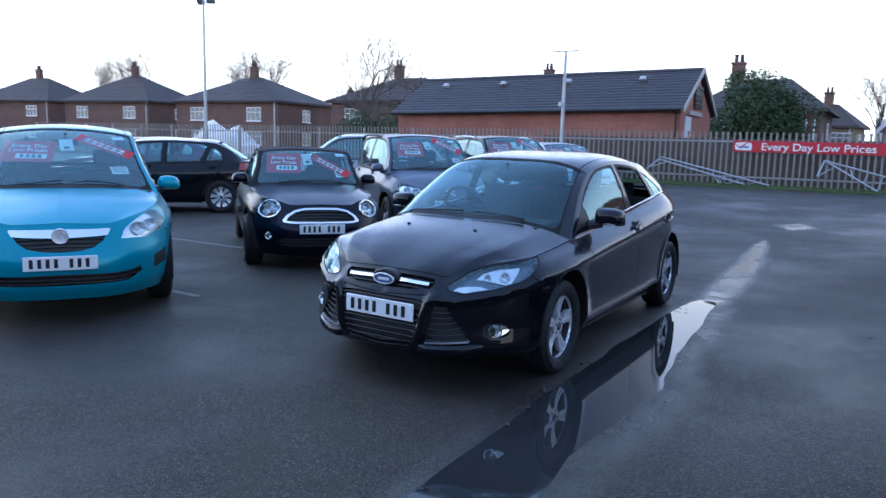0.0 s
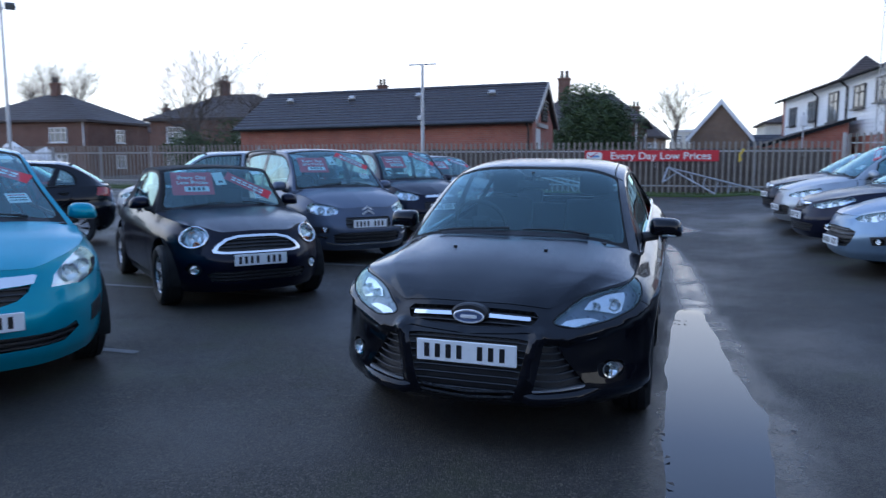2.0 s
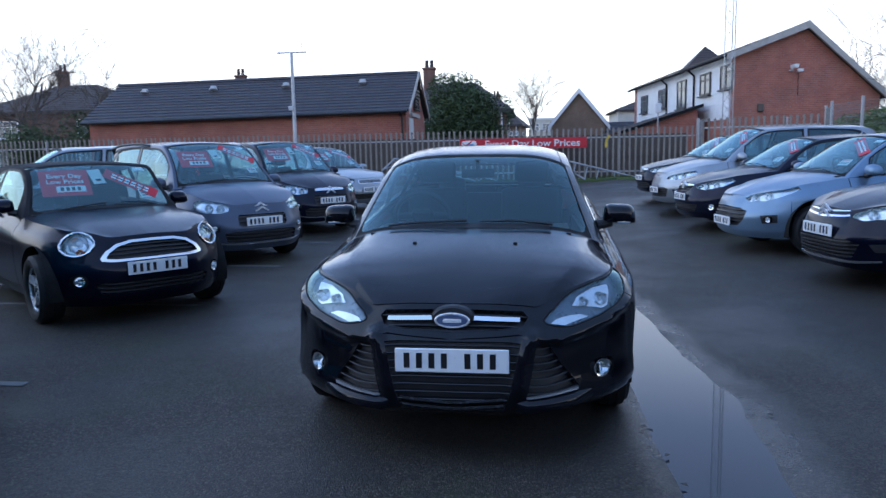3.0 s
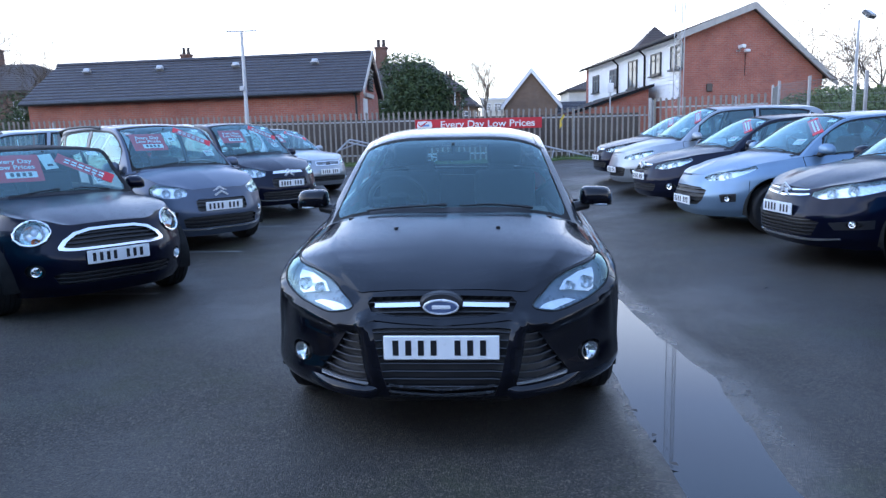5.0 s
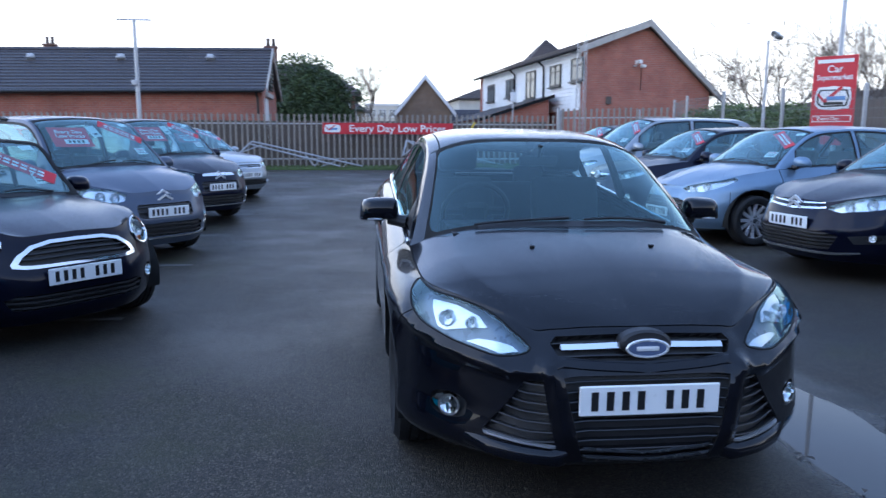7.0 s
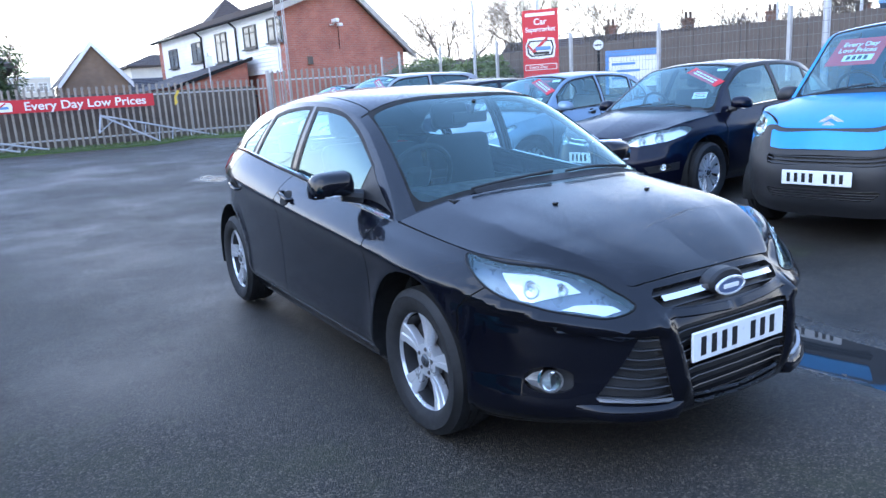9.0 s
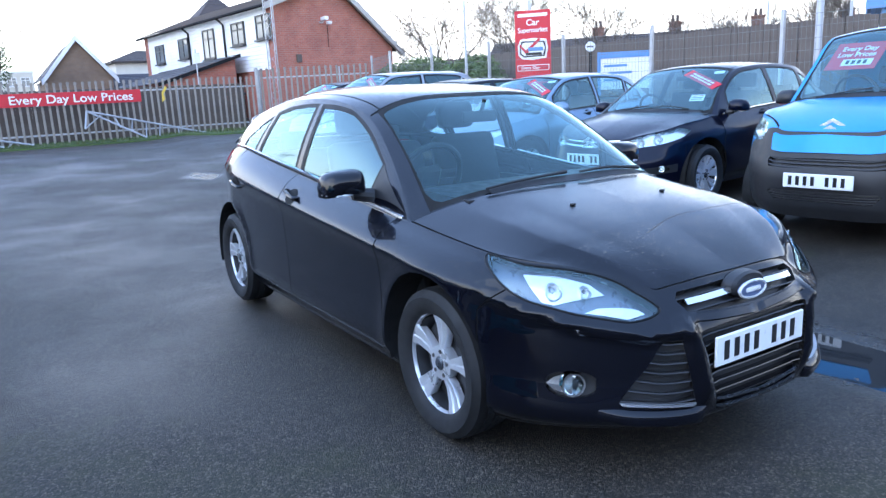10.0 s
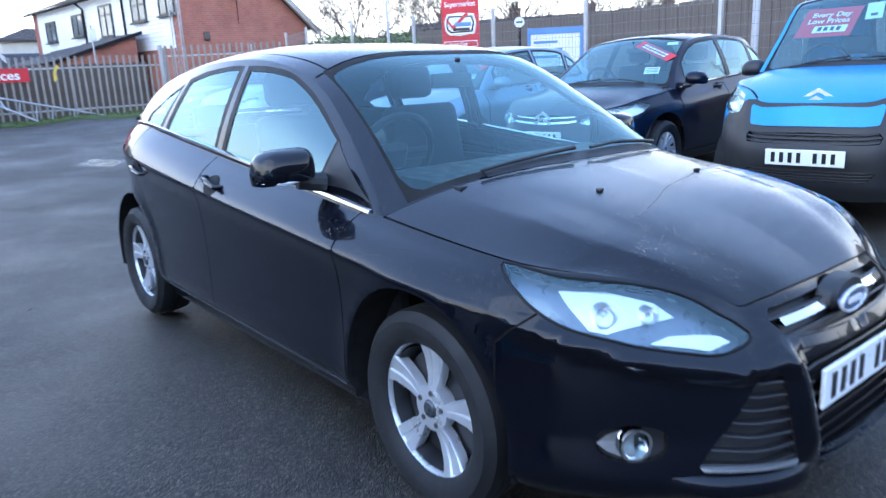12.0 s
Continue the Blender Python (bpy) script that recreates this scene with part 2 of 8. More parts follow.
def tarmac():
    """Damp, worn asphalt: coarse stones, tar, wet and dry patches, moss."""
    mat, nodes, links, bsdf = shader("asphalt")
    at = nodes.new("ShaderNodeTexCoord").outputs["Object"]
    stones = nodes.new("ShaderNodeTexVoronoi")
    stones.inputs["Scale"].default_value = 135
    links.new(at, stones.inputs["Vector"])
    grit = noise_node(nodes, links, 260, 3.0, 0.7, at)
    wet = noise_node(nodes, links, 0.55, 7.0, 0.62, at)
    broad = noise_node(nodes, links, 0.16, 4.0, 0.55, at)
    bsep = nodes.new("ShaderNodeSeparateColor")
    links.new(stones.outputs["Color"], bsep.inputs[0])
    tone = ramp(nodes, [(0.0, (0.021, 0.019, 0.0175)), (0.5, (0.048, 0.044, 0.039)), (0.8, (0.088, 0.078, 0.065)), (1.0, (0.20, 0.175, 0.138))])
    links.new(bsep.outputs[0], tone.inputs["Fac"])
    damp = ramp(nodes, [(0.36, (0.42, 0.405, 0.39)), (0.64, (0.90, 0.84, 0.765))])
    links.new(wet.outputs["Fac"], damp.inputs["Fac"])
    mul = nodes.new("ShaderNodeMix")
    mul.data_type, mul.blend_type = "RGBA", "MULTIPLY"
    mul.inputs[0].default_value = 1.0
    links.new(tone.outputs["Color"], mul.inputs[6])
    links.new(damp.outputs["Color"], mul.inputs[7])
    moss = noise_node(nodes, links, 0.42, 8.0, 0.72, at)
    mossy = nodes.new("ShaderNodeMix")
    mossy.data_type = "RGBA"
    mossy.inputs[7].default_value = (0.040, 0.046, 0.013, 1)
    links.new(remap(nodes, links, moss.outputs["Fac"], 0.54, 0.70, 0.0, 0.8), mossy.inputs[0])
    links.new(mul.outputs[2], mossy.inputs[6])
    links.new(mossy.outputs[2], bsdf.inputs["Base Color"])
    add = nodes.new("ShaderNodeMath")
    links.new(wet.outputs["Fac"], add.inputs[0])
    links.new(remap(nodes, links, broad.outputs["Fac"], 0.3, 0.7, -0.12, 0.12), add.inputs[1])
    film = nodes.new("ShaderNodeAttribute")
    film.attribute_name = "wet"
    streak = noise_node(nodes, links, 2.3, 6.0, 0.65, at)
    spread_film = nodes.new("ShaderNodeMath")
    spread_film.operation = "MULTIPLY"
    links.new(film.outputs["Fac"], spread_film.inputs[0])
    links.new(remap(nodes, links, streak.outputs["Fac"], 0.34, 0.54, 0.35, 1.0), spread_film.inputs[1])
    gloss = nodes.new("ShaderNodeMix")
    gloss.inputs[3].default_value = 0.07
    links.new(spread_film.outputs[0], gloss.inputs[0])
    links.new(remap(nodes, links, add.outputs[0], 0.34, 0.62, 0.38, 0.66), gloss.inputs[2])
    links.new(gloss.outputs[0], bsdf.inputs["Roughness"])
    links.new(remap(nodes, links, spread_film.outputs[0], 0.0, 1.0, 0.40, 0.85), bsdf.inputs["Specular IOR Level"])
    hs = nodes.new("ShaderNodeMath")
    hs.operation = "SUBTRACT"
    links.new(grit.outputs["Fac"], hs.inputs[0])
    links.new(stones.outputs["Distance"], hs.inputs[1])
    rough_stone = nodes.new("ShaderNodeMix")
    rough_stone.inputs[3].default_value = 0.015
    links.new(spread_film.outputs[0], rough_stone.inputs[0])
    links.new(remap(nodes, links, add.outputs[0], 0.34, 0.62, 0.50, 1.0), rough_stone.inputs[2])
    links.new(rough_stone.outputs[0], bump_node(nodes, links, bsdf, hs.outputs[0], 0.006))
    return mat


def bump_node(nodes, links, bsdf, height, distance):
    node = nodes.new("ShaderNodeBump")
    node.inputs["Distance"].default_value = distance
    links.new(height, node.inputs["Height"])
    links.new(node.outputs["Normal"], bsdf.inputs["Normal"])
    return node.inputs["Strength"]


M = {
    "asphalt": tarmac(),
    "water": simple("puddle_water", (0.026, 0.027, 0.028), 0.03, 0, 0.1, 2.0, spec=0.5),
    "black_plastic": simple("black_plastic", (0.018, 0.018, 0.02), 0.45, 0, 0.2, 20, 0.15, 400),
    "seal": simple("black_window_seal", (0.006, 0.006, 0.007), 0.5, 0, 0.2, 20, spec=0.25),
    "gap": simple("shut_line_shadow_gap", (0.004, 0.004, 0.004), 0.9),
    "rubber": simple("tyre_rubber", (0.010, 0.010, 0.011), 0.7, 0, 0.3, 12, 0.25, 220),
    "alloy": simple("alloy_silver", (0.72, 0.73, 0.75), 0.30, 0.64, 0.06, 10),
    "alloy_dark": simple("brake_metal", (0.12, 0.11, 0.11), 0.5, 0.8, 0.3, 12),
    # dark tone paints in the shade behind the spokes, on barrel and disc
    "barrel": simple("shaded_wheel_metal", (0.045, 0.045, 0.048), 0.55, 0.6, 0.3, 12),
    "chrome": simple("chrome", (0.86, 0.87, 0.88), 0.07, 1.0, 0.03, 10),
    "lamp_inner": simple("lamp_reflector", (0.74, 0.77, 0.80), 0.20, 0.75, 0.10, 30),
    "lamp_grey": simple("lamp_housing", (0.12, 0.135, 0.17), 0.30, 0.6, 0.2, 20),
    "lamp_dark": simple("lamp_bezel", (0.07, 0.077, 0.088), 0.25, 0.5, 0.2, 20),
    "bulb": simple("bulb_glass_white", (0.8, 0.84, 0.9), 0.1, 0.2, 0.05, 20),
    "amber": simple("amber_lens", (0.75, 0.2, 0.04), 0.2, 0, 0.1, 20),
    "red_lens": simple("red_lens", (0.35, 0.015, 0.015), 0.12, 0, 0.1, 20, coat=1.0),
    "plate": simple("plate_white", (0.86, 0.87, 0.86), 0.3, 0, 0.03, 8),
    "ink": simple("plate_black", (0.012, 0.012, 0.014), 0.4),
    "badge_blue": simple("badge_blue", (0.13, 0.18, 0.32), 0.15, 0.3, 0.1, 40, coat=1.0),
    "fabric": simple("seat_fabric", (0.022, 0.023, 0.026), 0.9, 0, 0.25, 30, 0.3, 500),
    "dash": simple("dashboard_vinyl", (0.013, 0.0135, 0.015), 0.6, 0, 0.15, 20, 0.2, 300),
    "hood_cloth": simple("soft_top_cloth", (0.014, 0.014, 0.016), 0.95, 0, 0.25, 20, 0.3, 600),
    "glass": glass("car_glass", (0.68, 0.86, 0.88), 0.125),
    "screen_glass": glass("hatchback_screen_glass", (0.62, 0.80, 0.82), 0.065),
    "side_glass": glass("car_side_glass", (0.68, 0.86, 0.88), 0.14),
    "glass_dark": glass("privacy_glass", (0.10, 0.12, 0.12)),
    "lens": glass("lamp_lens", (0.94, 0.97, 0.99), 0.085),
    "badge_silver": simple("badge_silver", (0.78, 0.79, 0.80), 0.25, 0.4, 0.04, 20),
    # pane grey has the sky's reflection painted into its base colour
    "house_glass": simple("pale_window_glass", (0.16, 0.175, 0.18), 0.05, 0, 0.1, 4, spec=0.8),
    "white_pvc": simple("white_upvc", (0.74, 0.75, 0.76), 0.35, 0, 0.05, 5),
    "red_card": simple("red_price_card", (0.55, 0.02, 0.035), 0.5, 0, 0.06, 6),
    "white_card": simple("white_card", (0.78, 0.78, 0.77), 0.55, 0, 0.04, 6),
    "green_card": simple("pale_card", (0.60, 0.68, 0.66), 0.55, 0, 0.05, 6),
    "mesh_wire": simple("dull_fence_wire", (0.17, 0.175, 0.175), 0.6, 0.2, 0.2, 6),
    "galv": simple("galvanised_steel", (0.42, 0.43, 0.45), 0.42, 0.7, 0.16, 6, 0.1, 90),
    "pale_steel": simple("weathered_palisade_steel", (0.32, 0.29, 0.26), 0.62, 0.25, 0.25, 3.5, 0.1, 60),
    "brick_red": brick("orange_red_brick", (0.45, 0.155, 0.11), (0.37, 0.122, 0.09), (0.34, 0.26, 0.22)),
    "brick_dark": brick("dark_brown_brick", (0.18, 0.09, 0.068), (0.145, 0.074, 0.056), (0.18, 0.145, 0.13)),
    "brick_buff": brick("buff_brown_brick", (0.25, 0.165, 0.11), (0.21, 0.14, 0.095), (0.25, 0.21, 0.18)),
    "slate": simple("dark_roof_tile", (0.050, 0.048, 0.058), 0.6, 0, 0.3, 1.6, 0.3, 60),
    "tile_brown": simple("brown_roof_tile", (0.062, 0.048, 0.045), 0.75, 0, 0.3, 1.4, 0.5, 20),
    "clad": simple("white_cladding", (0.80, 0.82, 0.83), 0.5, 0, 0.08, 1.5),
    "timber": simple("painted_bargeboard", (0.42, 0.39, 0.36), 0.7, 0, 0.15, 4),
    "render": simple("pale_render", (0.60, 0.57, 0.50), 0.85, 0, 0.12, 1.2, 0.2, 30),
    "bark": simple("bark", (0.085, 0.07, 0.058), 0.9, 0, 0.35, 5, 0.5, 30),
    "twig": simple("bare_twigs", (0.12, 0.095, 0.078), 0.9, 0, 0.25, 3),
    "grass": simple("rough_grass", (0.045, 0.075, 0.018), 0.95, 0, 0.4, 2.5, 0.6, 45),
    "line": simple("worn_white_line_paint", (0.17, 0.17, 0.165), 0.75, 0, 0.35, 9, 0.4, 160),
    "pole": simple("grey_painted_steel", (0.48, 0.49, 0.51), 0.5, 0.3, 0.1, 4),
    "blue": simple("blue_painted_steel", (0.10, 0.25, 0.50), 0.4, 0.1, 0.12, 2),
    "sheet": simple("pale_corrugated_sheet", (0.55, 0.60, 0.63), 0.45, 0.2, 0.08, 1.5),
    "iron": simple("cast_iron", (0.02, 0.02, 0.022), 0.85, 0.0, 0.3, 20, 0.4, 120, spec=0.1),
    "wood_fence": simple("dark_timber_boards", (0.115, 0.092, 0.078), 0.85, 0, 0.3, 2.0, 0.4, 50),
    "grey_wall": simple("grey_painted_block", (0.10, 0.105, 0.115), 0.8, 0, 0.15, 1.0, 0.2, 30),
    "yellow": simple("yellow_tape", (0.6, 0.42, 0.06), 0.6, 0, 0.1, 8),
}

M["water"].node_tree.nodes["Principled BSDF"].inputs["IOR"].default_value = 1.42


def foliage(name, a, b):
    mat, nodes, links, bsdf = shader(name)
    info = nodes.new("ShaderNodeNewGeometry")
    r = ramp(nodes, [(0.0, a), (1.0, b)])
    links.new(info.outputs["Random Per Island"], r.inputs["Fac"])
    links.new(r.outputs["Color"], bsdf.inputs["Base Color"])
    bsdf.inputs["Roughness"].default_value = 0.6
    return mat


M["leaf"] = foliage("evergreen_leaf", (0.02, 0.042, 0.014), (0.07, 0.11, 0.035))
M["blade"] = foliage("grass_blade", (0.03, 0.055, 0.012), (0.11, 0.14, 0.04))
M["ivy"] = foliage("hedge_leaf", (0.045, 0.08, 0.018), (0.12, 0.17, 0.05))


# ---- mesh tools ----
class Solid:
    """Vertices, faces, a material number for each face, and normals where the true surface gives them."""

    def __init__(self):
        self.v, self.f, self.m, self.n = [], [], [], []

    def add(self, verts, faces, mat=0, normals=None):
        k = len(self.v)
        self.v += [tuple(p) for p in verts]
        self.n += [tuple(p) for p in normals] if normals is not None else [(0, 0, 0)] * len(verts)
        self.f += [tuple(i + k for i in f) for f in faces]
        self.m += [mat] * len(faces)
        return self

    def join(self, other, mat=None):
        k = len(self.v)
        self.v += other.v
        self.n += other.n
        self.f += [tuple(i + k for i in f) for f in other.f]
        self.m += other.m if mat is None else [mat] * len(other.f)
        return self

    def mirror(self):
        s = Solid()
        s.v, s.n = [(-x, y, z) for x, y, z in self.v], [(-x, y, z) for x, y, z in self.n]
        s.f, s.m = [tuple(reversed(f)) for f in self.f], list(self.m)
        return s

    def at(self, m):
        s = Solid()
        r = m.to_3x3()
        s.v, s.f, s.m = [tuple(m @ Vector(p)) for p in self.v], list(self.f), list(self.m)
        s.n = [tuple((r @ Vector(p)).normalized()) if any(p) else p for p in self.n]
        return s

    def data(self, name, materials, smooth=35):
        me = bpy.data.meshes.new(name)
        me.from_pydata(self.v, [], self.f)
        for mt in materials:
            me.materials.append(mt)
        if len(materials) > 1:
            me.polygons.foreach_set("material_index", self.m)
        if smooth:
            me.polygons.foreach_set("use_smooth", [True] * len(self.f))
            if any(any(p) for p in self.n):
                me.normals_split_custom_set_from_vertices(self.n)
            else:
                me.set_sharp_from_angle(angle=radians(smooth))
        me.update()
        return me


def part(name, solid, material, parent=None, label="", smooth=35):
    """One mesh object, under a thing or under a part."""
    mats = material if isinstance(material, (list, tuple)) else [material]
    ob = new(name, solid if isinstance(solid, bpy.types.Mesh) else solid.data(name, mats, smooth))
    if parent:
        ob.parent = parent
    return tagged(ob, label)


def thing(name, label, category, m=None, group="", kind=""):
    ob = new(name)
    ob.empty_display_size = 0.2
    if m is not None:
        ob.matrix_basis = m
    return tagged(ob, label, category, group, kind)


def from_bm(bm):
    s = Solid()
    bm.verts.index_update()
    s.add([v.co.copy() for v in bm.verts], [[v.index for v in f.verts] for f in bm.faces])
    bm.free()
    return s


def box(x, y, z, sx, sy, sz, bevel=0.0, seg=1):
    """A box round its centre, with chamfered edges."""
    bm = bmesh.new()
    bmesh.ops.create_cube(bm, size=1.0, matrix=Matrix.LocRotScale((x, y, z), None, (sx, sy, sz)))
    if bevel:
        bmesh.ops.bevel(bm, geom=bm.edges[:], offset=bevel, segments=seg, affect="EDGES", profile=0.5)
    return from_bm(bm)


def lathe(profile, n=32, closed=False):
    """Rows of (radius, x) turned round the x axis."""
    s = Solid()
    k = len(profile)
    vs = [(h, r * math.cos(a), r * math.sin(a)) for a in (2 * math.pi * i / n for i in range(n)) for r, h in profile]
    fs = [(i * k + j, i * k + j + 1, (i + 1) % n * k + j + 1, (i + 1) % n * k + j) for i in range(n) for j in range(k - 1)]
    if closed:
        fs += [(i * k + k - 1, i * k, (i + 1) % n * k, (i + 1) % n * k + k - 1) for i in range(n)]
    return s.add(vs, fs)


def tube(points, radius, n=8, caps=True):
    """A round bar along points; radius may be one for each point."""
    s = Solid()
    pts = [Vector(p) for p in points]
    rs = radius if isinstance(radius, (list, tuple)) else [radius] * len(pts)
    vs, fs = [], []
    ref = None
    for i, (p, r) in enumerate(zip(pts, rs)):
        d = (pts[min(i + 1, len(pts) - 1)] - pts[max(i - 1, 0)]).normalized()
        if ref is None:
            ref = d.orthogonal().normalized()
        u = (ref - d * ref.dot(d)).normalized()
        ref = u
        w = d.cross(u)
        vs += [p + r * (math.cos(2 * math.pi * j / n) * u + math.sin(2 * math.pi * j / n) * w) for j in range(n)]
    for i in range(len(pts) - 1):
        fs += [(i * n + j, i * n + (j + 1) % n, (i + 1) * n + (j + 1) % n, (i + 1) * n + j) for j in range(n)]
    if caps:
        fs += [tuple(reversed(range(n))), tuple(range((len(pts) - 1) * n, len(pts) * n))]
    return s.add(vs, fs)


def prism(outline, depth, axis="y"):
    """A flat outline given thickness: in (x, z) along y, in (x, y) along z, or in (y, z) along x."""
    put = {"y": lambda a, b, d: (a, d, b), "z": lambda a, b, d: (a, b, d), "x": lambda a, b, d: (d, a, b)}[axis]
    n = len(outline)
    area = sum(outline[i][0] * outline[(i + 1) % n][1] - outline[(i + 1) % n][0] * outline[i][1] for i in range(n))
    if (area < 0) != (axis == "y"):
        outline = outline[::-1]
    vs = [put(a, b, 0) for a, b in outline] + [put(a, b, depth) for a, b in outline]
    fs = [tuple(reversed(range(n))), tuple(range(n, 2 * n))] + [(i, (i + 1) % n, n + (i + 1) % n, n + i) for i in range(n)]
    return Solid().add(vs, fs)




def lettering(text, size, material, parent, m, label="", depth=0.002, name="lettering"):
    """Raised words in the built-in font, centred, lying in the x-z plane of m and facing -y."""
    cu = bpy.data.curves.new(name, "FONT")
    cu.body, cu.size, cu.extrude, cu.align_x, cu.align_y = text, size, depth, "CENTER", "CENTER"
    cu.offset = size * 0.012
    tmp = new("tmp_text", cu)
    me = bpy.data.meshes.new_from_object(tmp.evaluated_get(bpy.context.evaluated_depsgraph_get()))
    bpy.data.objects.remove(tmp)
    me.materials.clear()
    me.materials.append(material)
    ob = new(name, me)
    ob.parent = parent
    ob.matrix_basis = m @ pose(0, 0, 0, 90, 0, 0)
    return tagged(ob, label)


def ease(a):
    a = min(1, max(0, a))
    return a * a * (3 - 2 * a)


def rise(x, y):
    """Height of the ground: level round the black car, up towards the fence and under the row on the east."""
    return 0.30 * ease((y - 6.5) / 16.0) + 0.10 * ease((x - 1.9) / 1.6)


# ---- cars ----
def spline(rows, per=10):
    """A smooth line of rows through the given rows (Catmull-Rom)."""
    a = np.array(rows, float)
    a = np.vstack([2 * a[0] - a[1], a, 2 * a[-1] - a[-2]])
    out = []
    for i in range(1, len(a) - 2):
        p0, p1, p2, p3 = a[i - 1 : i + 3]
        for s in np.arange(per) / per:
            out.append(0.5 * (2 * p1 + (p2 - p0) * s + (2 * p0 - 5 * p1 + 4 * p2 - p3) * s**2 + (3 * p1 - p0 - 3 * p2 + p3) * s**3))
    return np.array(out + [a[-2]])


class Skin:
    """A surface over two numbers p, q; point() is given by each kind."""

    flip = False

    def normals(self, p, q, e=0.012):
        du = self.point(p + e, q) - self.point(p - e, q)
        dv = self.point(p, q + e) - self.point(p, q - e)
        n = np.cross(du, dv)
        return n / np.maximum(np.linalg.norm(n, axis=1), 1e-9)[:, None] * (-1 if self.flip else 1)

    def lifted(self, p, q, off=0.0):
        p, q = np.atleast_1d(np.asarray(p, float)), np.atleast_1d(np.asarray(q, float))
        return self.point(p, q) + off * self.normals(p, q)


FRONT = [(0, 0.10), (0.10, 0.035), (0.25, 0.012), (0.48, 0.0), (0.66, 0.028), (0.84, 0.062), (1.0, 0.105)]
SIDE = [(0, 0.075), (0.08, 0.05), (0.17, 0.022), (0.42, 0.002), (0.62, -0.002), (0.76, 0.0), (0.815, 0.010), (0.86, 0.034), (0.93, 0.068), (1.0, 0.105)]
REAR = [(0, 0.12), (0.12, 0.03), (0.35, 0.0), (0.55, 0.0), (0.62, 0.03), (0.85, 0.05), (1.0, 0.075)]


class Band(Skin):
    """The body below the waist: p runs round the plan from the middle of the nose, q from the sill up to the waist."""

    def __init__(self, rows, front=FRONT, side=SIDE, rear=REAR):
        s = spline(rows, 14)
        self.line = s
        step = np.hypot(*np.diff(s[:, :2], axis=0).T)
        self.arc = np.r_[0, np.cumsum(step)]
        tan = np.gradient(s[:, :2], self.arc, axis=0)
        tan /= np.linalg.norm(tan, axis=1)[:, None]
        self.out = np.c_[tan[:, 1], -tan[:, 0]]
        q = np.linspace(-0.05, 1.05, 80)
        self.q = q
        self.profile = [np.interp(q, *spline(k, 8).T) for k in (front, side, rear)]
        self.length = self.arc[-1]

    def point(self, p, q):
        sign, a = np.where(p < 0, -1.0, 1.0), np.clip(np.abs(p), 0, self.length)
        x, y, z0, z1, wf, wr = (np.interp(a, self.arc, self.line[:, k]) for k in range(6))
        ox, oy = (np.interp(a, self.arc, self.out[:, k]) for k in range(2))
        f, s, r = (np.interp(q, self.q, k) for k in self.profile)
        inset = wf * f + wr * r + (1 - wf - wr) * s
        return np.c_[sign * np.maximum(x - ox * inset, 0), y - oy * inset, z0 + (z1 - z0) * q]

    def near(self, x, y, z):
        """The place on the surface that stands off (x, y), at a height."""
        p = self.arc[np.argmin(np.hypot(self.line[:, 0] - x, self.line[:, 1] - y))]
        return self.height(p, z)

    def height(self, p, z):
        z0, z1 = (np.interp(p, self.arc, self.line[:, k]) for k in (2, 3))
        return float(p), float(np.clip((z - z0) / (z1 - z0), 0, 1))

    def ahead(self, x, z):
        front = self.line[: np.argmax(self.line[:, 0] > self.line[:, 0].max() * 0.995)]
        return self.height(float(np.interp(x, front[:, 0], self.arc[: len(front)])), z)

    def beside(self, y, z):
        k = np.argmax(self.line[:, 1] > 0.4)
        return self.height(float(np.interp(y, self.line[k:, 1], self.arc[k:])), z)


class Relief(Band):
    """A lower body whose skin is pressed out here and there: swell(y, z, x) gives how far."""

    swell = None

    def point(self, p, q):
        flat = super().point(p, q)
        a = np.clip(np.abs(p), 0, self.length)
        ox, oy = (np.interp(a, self.arc, self.out[:, k]) for k in range(2))
        off = self.swell(np.abs(flat[:, 0]), flat[:, 1], flat[:, 2])
        sign = np.where(flat[:, 0] < 0, -1.0, 1.0)
        flat[:, 0] = np.where(np.abs(flat[:, 0]) < 1e-6, flat[:, 0], flat[:, 0] + sign * ox * off)
        flat[:, 1] += oy * off
        return flat


class Sheet(Skin):
    """A patch between two lines of points (p along them, 0..1; q from one to the other), bulged outwards."""

    def __init__(self, a, b, bulge=0.0, power=2.0, toward=(0, 0, 1)):
        self.a, self.b, self.bulge, self.power = np.array(a), np.array(b), bulge, power
        self.toward = np.array(toward, float)

    def point(self, p, q):
        k = np.linspace(0, 1, len(self.a))
        a = np.stack([np.interp(p, k, self.a[:, i]) for i in range(3)], 1)
        b = np.stack([np.interp(p, k, self.b[:, i]) for i in range(3)], 1)
        c = np.linalg.norm(b - a, axis=1)[:, None]
        return a + (b - a) * q[:, None] + self.toward * self.bulge * c * (4 * q * (1 - q))[:, None]

    def find(self, y, z):
        """p, q at which the sheet has that y and z."""
        gp, gq = np.meshgrid(np.linspace(0, 1, 160), np.linspace(0, 1, 60), indexing="ij")
        if not hasattr(self, "cache"):
            self.cache = self.point(gp.ravel(), gq.ravel())
        i = np.argmin((self.cache[:, 1] - y) ** 2 + (self.cache[:, 2] - z) ** 2)
        return float(gp.ravel()[i]), float(gq.ravel()[i])


